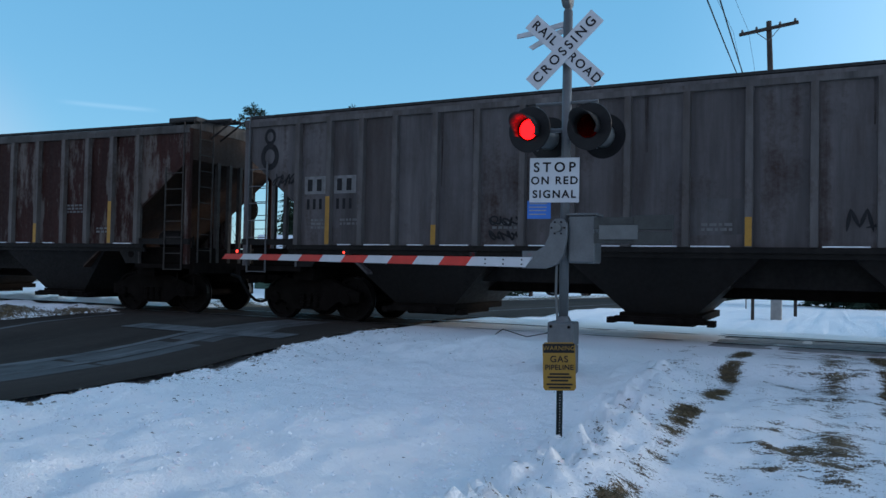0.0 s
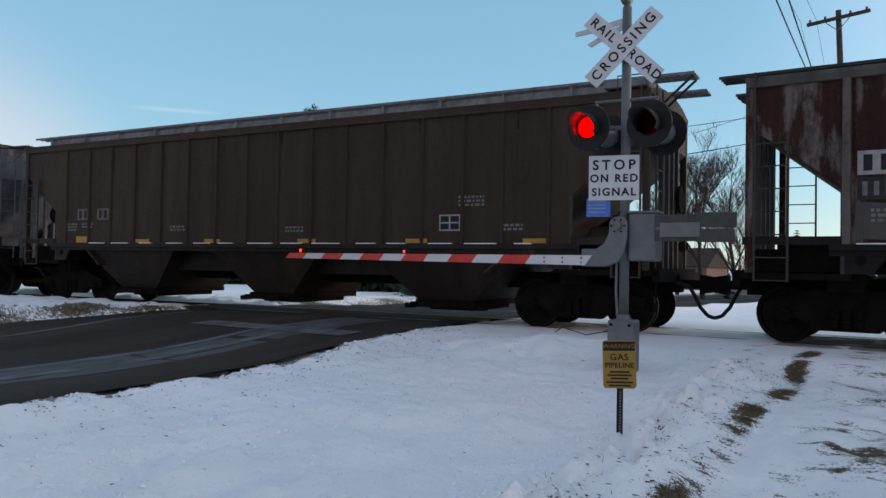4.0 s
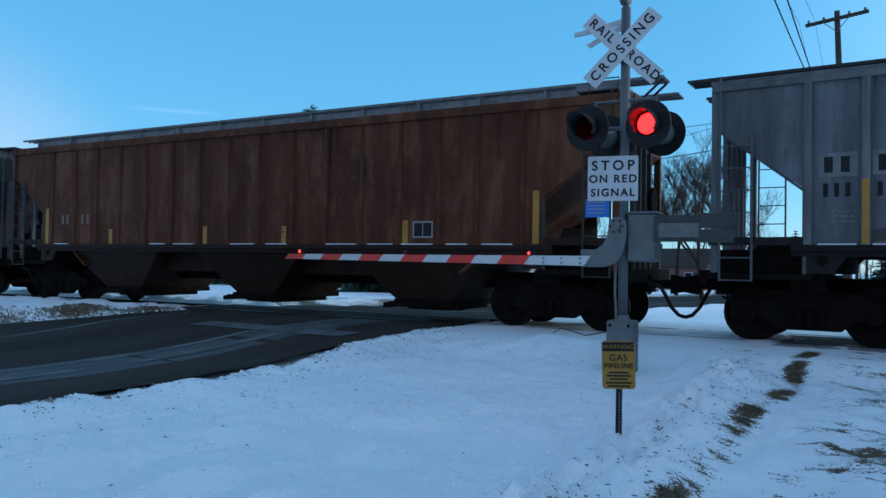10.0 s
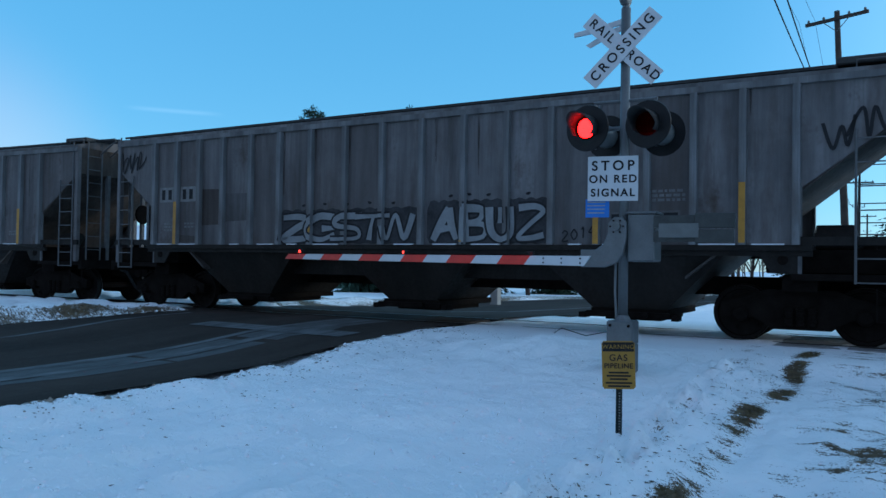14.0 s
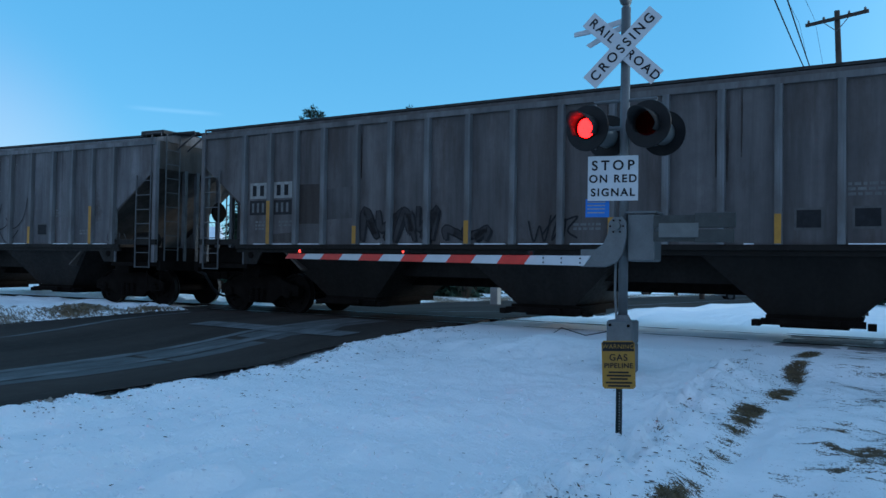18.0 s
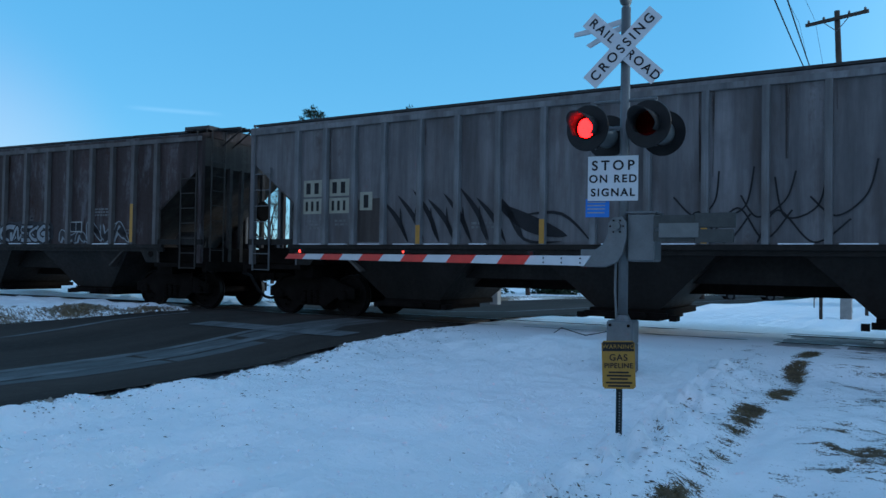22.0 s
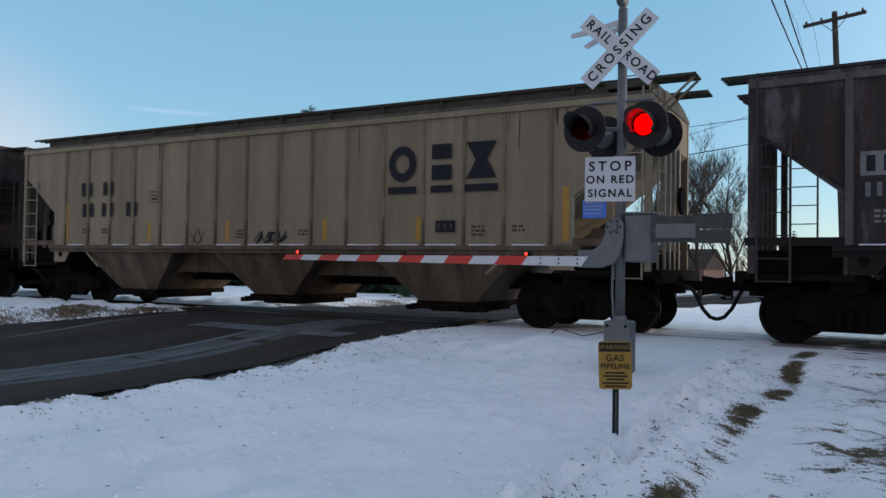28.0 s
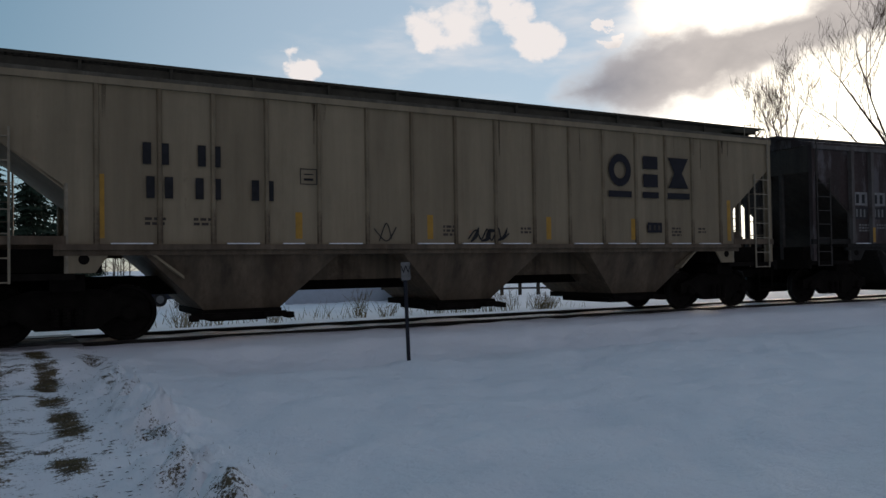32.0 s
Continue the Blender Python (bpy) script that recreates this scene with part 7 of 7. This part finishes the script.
def build_far():
    # poles along the road's far side, and their lines
    utility_pole(-2.15, 35.9, 12.75, -2.2, turn=-14)
    utility_pole(-4.3, 84.0, 11.5, 1.0, label="far wooden utility pole with a crossarm")
    utility_pole(-5.5, 135.0, 11.5, 0.0, label="very distant wooden utility pole")
    utility_pole(-2.0, -14.0, 12.0, 0.0, label="wooden utility pole behind the driveway")
    for x0, dx, z in ((-2.42, -0.48, 9.2), (-1.6, -0.25, 9.0)):
        wire((x0, -14, z + 0.6), (-3.1 + dx, 35.9, z), 0.6, 0.022)
        wire((-3.1 + dx, 35.9, z), (-4.4 + dx, 84, z - 1.5), 0.9, 0.022)
    for q in (-1.12, -0.5):
        wire((-3.3 + q, -14, 12.0), (-2.95 + q, 35.9, 11.9), 0.5, 0.007)
        wire((-2.95 + q, 35.9, 11.9), (-4.4 + q, 84, 9.8), 0.9, 0.007)
    wire((-2.9, 35.9, 8.2), (-30, 40.0, 8.6), 0.5, 0.014)
    wire((-2.9, 35.9, 7.2), (-30, 46.0, 7.2), 0.5, 0.018)
    wire((-2.9, 35.9, 9.0), (-26, 58.0, 9.8), 0.7, 0.010)
    # trees seen between the cars and over them; places from bearing (degrees right of the track's square) and range
    def bearing(a, r):
        return r * math.sin(math.radians(a)), r * math.cos(math.radians(a))
    for a, r, h, w, s in ((-31.2, 42, 8.6, 3.0, 3), (-36.2, 48, 9.0, 3.1, 4), (-29.0, 55, 10.5, 3.2, 5), (-38.5, 75, 12.0, 3.4, 6), (-6.6, 74, 6.4, 2.4, 7), (-1.0, 110, 9.0, 3.0, 8), (-46.5, 66, 8.5, 3.0, 9), (5.5, 90, 8.5, 3.0, 10), (-33.0, 70, 12.5, 3.6, 11), (-23.0, 60, 8.5, 2.8, 12), (0.2, 58, 10.4, 3.5, 13), (2.2, 54, 10.6, 3.6, 14), (4.0, 60, 10.2, 3.4, 15)):
        x, y = bearing(a, r)
        conifer(x, y, h, w, 100 + s)
    for a, r, h, s, w in ((-41.2, 62, 14.75, 1, 1.0), (-34.1, 62, 15.1, 2, 0.4)):
        x, y = bearing(a, r)
        pine(x, y, h, 400 + s, w)
    for a, r, h, s in ((-12.6, 56, 11.5, 1), (-10.6, 60, 11.0, 10), (-14.4, 66, 11.5, 11), (-16.5, 62, 10.5, 2), (-20.5, 56, 9.8, 3), (-25.0, 52, 9.6, 4), (-9.4, 90, 11.0, 5), (-27.5, 64, 11.0, 6), (3.0, 80, 11.0, 7), (-44.0, 80, 11.0, 8), (-55.5, 85, 13.0, 9)):
        x, y = bearing(a, r)
        bare_tree(x, y, h, 200 + s, 0.5, 5 if s in (1, 10) else 4)
    for a, r, h, s in ((55.6, 44, 13.4, 21), (61.2, 40, 14.4, 22), (65.5, 42, 14.0, 23)):
        x, y = bearing(a, r)
        bare_tree(x, y, h, 300 + s, 0.5, 4, "tall leafless tree against the bright sky", 0.11)
    # a far wood along the skyline, uncountable
    rnd = random.Random(77)
    wood = Sticks()
    for k in range(520):
        a = rnd.uniform(-85, 85)
        r = rnd.uniform(120, 200)
        x, y = bearing(a, r)
        h = rnd.uniform(5, 9.5)
        z0 = -1.4
        wood.add([Vector((x, y, z0)), Vector((x + rnd.uniform(-0.3, 0.3), y, z0 + h * 0.6)), Vector((x + rnd.uniform(-0.6, 0.6), y, z0 + h))], 0.16, 3, 0.03)
        for q in range(9):
            b = Vector((x, y, z0 + h * rnd.uniform(0.25, 0.8)))
            wood.add([b, b + Vector((rnd.uniform(-1, 1) * h * 0.28, 0, h * rnd.uniform(0.12, 0.34)))], 0.07, 3, 0.02)
    tagged(wood.link("far_wood", BARK), "hazy belt of distant leafless trees", "wood", kind="stuff")
    # houses, vehicles and fence beyond the track
    snowy = ROOFSNOW
    cream = simple("cream_siding", (0.42, 0.40, 0.36), 0.8, 0, 0.1, 3)
    green = simple("green_siding", (0.05, 0.10, 0.07), 0.8, 0, 0.2, 3)
    bluewall = simple("pale_blue_siding", (0.40, 0.46, 0.52), 0.7, 0, 0.1, 3)
    brick = simple("brown_brick", (0.16, 0.09, 0.07), 0.85, 0, 0.25, 6)
    x, y = bearing(-37.2, 62); house(x, y, 7, 6, 2.7, 30, green, snowy, "small dark green house with a snowy roof")
    x, y = bearing(-28.0, 95); house(x, y, 13, 8, 2.9, 10, cream, snowy, "long cream house far down the road")
    x, y = bearing(-15.0, 100); house(x, y, 12, 8, 2.9, -5, brick, BARK, "brown brick house far behind the crossing")
    x, y = bearing(-52.0, 75); house(x, y, 11, 8, 3.0, 35, cream, snowy, "pale house beyond the field")
    x, y = bearing(26.0, 38.0); house(x, y, 9.0, 5, 2.35, -26, bluewall, snowy, "low pale metal shed across the snowy yard", 2)
    darkblue = simple("dark_car_paint", (0.02, 0.025, 0.04), 0.3, 0.1, 0.1, 3, 0)
    redp = simple("dull_red_truck", (0.10, 0.03, 0.025), 0.4, 0.1, 0.1, 3, 0)
    silver = simple("silver_car_paint", (0.30, 0.31, 0.32), 0.35, 0.4, 0.1, 3, 0)
    parked_car(5.0, 37.0, 12, darkblue, "dark blue parked sedan in the snowy yard")
    x, y = bearing(-17.6, 66); parked_car(x, y, 8, redp, "dull red pickup-like car parked far off", 1.7)
    x, y = bearing(-20.0, 70); parked_car(x, y, 4, silver, "silver parked car far down the road")
    x, y = bearing(-9.6, 60); parked_car(x, y, 20, silver, "silver parked car near a snowbank")
    # flat trailer before the shed
    x, y = bearing(28.5, 34.5)
    e = tagged(empty("flat_trailer", pose(x, y, gz(x, y), 0, 0, -26)), "low flat trailer with two wheels by the shed", "trailer")
    part("deck", bx(-1.6, 1.6, -0.8, 0.8, 0.50, 0.62, 0.01), STEEL_DARK, e)
    for q in (-0.42, 0.42):
        bm = bmesh.new(); lathe(bm, [(-0.95, 0.2), (-0.95, 0.31), (-0.76, 0.31), (-0.76, 0.2)], 16, "y", (q, 0, 0.31)); w = part("wheel", bm, RUBBER, e)
        bm = bmesh.new(); lathe(bm, [(-0.965, 0.12), (-0.945, 0.18)], 12, "y", (q, 0, 0.31)); part("rim", bm, GALV, w)
    # rail fence
    f = tagged(empty("rail_fence"), "dark wooden post and rail fence in snow", "fence")
    pts = []
    for k in range(9):
        x, y = bearing(33.5 + k * 1.35, 40.5 - k * 0.35)
        pts.append(Vector((x, y, gz(x, y))))
    for p in pts:
        q = part("post", bx(-0.07, 0.07, -0.07, 0.07, -0.2, 1.05, 0.01), WOODPOLE, f); q.location = p
    for a, b in zip(pts, pts[1:]):
        for z in (0.35, 0.65, 0.95):
            bm = bmesh.new(); tube(bm, [a + Vector((0, -0.09, z)), b + Vector((0, -0.09, z))], 0.05, 5); part("rail", bm, WOODPOLE, f)
    # speed sign by the road beyond the crossing
    x, y = bearing(-5.45, 44.0)
    s = tagged(empty("speed_sign", pose(x, y, gz(x, y), 0, 0, 20)), "white speed limit sign on a thin post", "road sign")
    bm = bmesh.new(); tube(bm, [(0, 0, -0.1), (0, 0, 2.7)], 0.03, 6); part("post", bm, GALV, s)
    part("plate", bx(-0.31, 0.31, -0.045, -0.035, 1.95, 2.7, 0.003), WHITE, s)
    lettering("SPEED", 0.15, INK, s, pose(0, -0.05, 2.58)); lettering("LIMIT", 0.15, INK, s, pose(0, -0.05, 2.43)); lettering("25", 0.36, INK, s, pose(0, -0.05, 2.17))
    # marker posts and a cabinet past the track
    concrete = simple("concrete_post", (0.30, 0.29, 0.27), 0.85, 0, 0.2, 5)
    for x, y, h, w, lab in ((-1.75, 28.3, 1.0, 0.17, "squat pale marker post by the far driveway"), (-2.4, 27.2, 0.95, 0.05, "thin marker post by the far driveway"), (-13.75, 26.5, 1.15, 0.16, "pale crossing post beyond the rails"), (-28.2, 18.6, 1.0, 0.12, "short dark post in the snow"), (-29.4, 18.2, 1.0, 0.05, "thin stake in the snow"), (-1.35, 33.0, 0.8, 0.06, "thin marker stake in snow")):
        part_ob = part("marker_post", bx(-w, w, -w, w, -0.3, h, 0.015), concrete if w > 0.13 else WOODPOLE)
        part_ob.location = (x, y, gz(x, y))
        tagged(part_ob, lab, "post", "marker posts")
    # shrubs and dry stalks
    rs = random.Random(9)
    for k in range(16):
        x = rs.uniform(2.5, 15.0)
        shrub(x, Y_TRACK + rs.uniform(3.2, 5.5) - x * x / 514, rs.uniform(0.5, 1.0), 400 + k, DRYGRASS, "dry brown weeds beyond the rails", 14)
    for x, y, h in ((-25.0, 19.4, 1.3), (-23.6, 20.0, 0.9), (-19.6, 22.0, 0.9), (-16.5, 29.0, 1.2), (6.8, 34.0, 0.8), (9.5, 30.0, 0.8)):
        shrub(x, y, h, int(500 + h * 100 + x))


def stuff(name, v, f, material, label, category):
    me = bpy.data.meshes.new(name)
    me.from_pydata([tuple(map(float, p)) for p in v], [], f)
    me.materials.append(material)
    return tagged(new(name, me), label, category, kind="stuff")


def clutter():
    """Loose stuff: snow clods, dirt crumbs, grass."""
    r = np.random.RandomState(31)
    n = r.normal
    # clods: jittered small lumps
    by = r.uniform(5.0, 12.6, 520)
    spots = [(ROAD_R + np.abs(n(0.15, 0.30, 260)), r.uniform(3.0, 12.5, 260), r.uniform(0.010, 0.045, 260)),
             (snow_edge(by) + 0.1 - np.abs(n(0.2, 0.5, 520)), by, r.uniform(0.015, 0.065, 520)),
             (r.uniform(ROAD_R + 0.2, -2.3, 1100), r.uniform(3.0, 8.5, 1100), r.uniform(0.008, 0.026, 1100))]
    base = np.array(((1, 0, 0), (-1, 0, 0), (0, 1, 0), (0, -1, 0), (0, 0, 1), (0, 0, -1)), float)
    tris = [(0, 2, 4), (2, 1, 4), (1, 3, 4), (3, 0, 4), (2, 0, 5), (1, 2, 5), (3, 1, 5), (0, 3, 5)]
    for name, material, keep, label in (("snow_clods", ROOFSNOW, 0, "loose snow clods along road and driveway edges"), ("dirty_clods", simple("dirty_snow", (0.20, 0.18, 0.15), 0.8, 0, 0.5, 20, 0.004), 1, "dirty grey clods of snow and soil")):
        v, f = [], []
        for xs, ys, rs in spots:
            zs = ground_z(xs, ys)
            for i, (x, y, z, q) in enumerate(zip(xs, ys, zs, rs)):
                if (x < ROAD_R + 0.9 and i % 3 == 0 or x < -14.0 and i % 4 > 0) != bool(keep):
                    continue
                o = len(v)
                pts = base * q * r.uniform(0.5, 1.4, (6, 1)) * (1.2, 1.0, 0.7) + r.uniform(-0.3, 0.3, (6, 3)) * q
                v += list(pts + (x, y, z - q * 0.05))
                f += [tuple(o + k for k in t) for t in tris]
        stuff(name, v, f, material, label, "snow clods" if not keep else "dirty clods")
    # crumbs
    ya, yb = r.uniform(3.5, 11.5, 900), r.uniform(3.5, 11.5, 800)
    la, rb = strips(ya)[0], strips(yb)[1]
    xs = np.concatenate([ROAD_R + np.abs(n(0.15, 1.0, 1100)), r.uniform(-7.0, -1.4, 110), la - np.abs(n(0.0, 0.34, 900)), rb + np.abs(n(0.0, 0.42, 800))])
    ys = np.concatenate([r.uniform(3, 12, 1100), r.uniform(3.5, 12, 110), ya, yb])
    zs = ground_z(xs, ys)
    v, f = [], []
    for x, y, z in zip(xs, ys, zs):
        q, a, o = 0.004 + 0.022 * r.uniform(0, 1) ** 2.5, r.uniform(0, 6.28), len(v)
        w = r.uniform(0.5, 2.2)
        v += [(x + q * w * math.cos(a + k * 2.1) * r.uniform(0.5, 1.5), y + q / w * math.sin(a + k * 2.1) * r.uniform(0.5, 1.5), z + 0.001) for k in range(3)] + [(x + q * r.uniform(-0.4, 0.4), y, z + q * 0.35)]
        f += [(o, o + 1, o + 3), (o + 1, o + 2, o + 3), (o + 2, o, o + 3)]
    stuff("dirt_crumbs", v, f, simple("frozen_dirt", (0.075, 0.058, 0.042), 0.9, 0, 0.5, 40, 0), "dark crumbs of dirt and leaves on snow", "dirt")
    # turf in the bare strips
    m = 46000
    u = r.uniform(0, 1, m)
    ys = 3.2 + 9.8 * r.uniform(0, 1, m) ** 1.3
    xl, xr = strips(ys)
    xs = np.where(u < 0.44, xl + n(0, 0.13, m), np.where(u < 0.88, xr + n(0, 0.16, m), n(-0.3, 0.28, m)))
    ok = bare_amount(xs, ys) > 0.55 + 0.22 * r.uniform(0, 1, m)
    xs, ys = xs[ok][:26000], ys[ok][:26000]
    zs = ground_z(xs, ys)
    k = len(xs)
    h, a, w = r.uniform(0.006, 0.030, k), r.uniform(0, 6.28, k), r.uniform(0.002, 0.006, k)
    tip = np.stack([xs + r.uniform(-0.05, 0.05, k), ys + r.uniform(-0.05, 0.05, k), zs + h], -1)
    lo = np.stack([xs - w * np.cos(a), ys - w * np.sin(a), zs - 0.01], -1)
    hi = np.stack([xs + w * np.cos(a), ys + w * np.sin(a), zs - 0.01], -1)
    v = np.stack([lo, hi, tip], 1)
    half = k // 2
    stuff("turf", v[:half].reshape(-1, 3), [(3 * i, 3 * i + 1, 3 * i + 2) for i in range(half)], TURF, "flattened olive grass in bare driveway strips", "grass")
    stuff("dead_turf", v[half:].reshape(-1, 3), [(3 * i, 3 * i + 1, 3 * i + 2) for i in range(k - half)], simple("dead_grass", (0.12, 0.085, 0.04), 0.9, 0, 0.5, 3, 0), "flattened brown grass in bare driveway strips", "grass")
    # stalks
    xs = np.concatenate([n(-1.8, 0.25, 90), r.uniform(-7, -2, 60), r.uniform(2.5, 16, 240), n(1.3, 0.3, 60)])
    ys = np.concatenate([r.uniform(4, 12, 90), r.uniform(5, 12, 60), Y_TRACK + r.uniform(2.4, 7, 240), r.uniform(4, 11, 60)])
    zs = ground_z(xs, ys)
    v, f = [], []
    for x, y, z in zip(xs, ys, zs):
        far = y > 13
        h = r.uniform(0.2, 0.6) if far else r.uniform(0.015, 0.05)
        w, o = 0.010 if far else 0.003, len(v)
        v += [(x - w, y, z - 0.01), (x + w, y, z - 0.01), (x + r.uniform(-0.6, 0.6) * h, y + r.uniform(-0.6, 0.6) * h, z + h)]
        f.append((o, o + 1, o + 2))
    stuff("dry_stalks", v, f, DRYGRASS, "thin dry grass stalks standing in the snow", "grass")


build_far()
clutter()


def motions():
    train_motion()
    signal_motion()


motions()
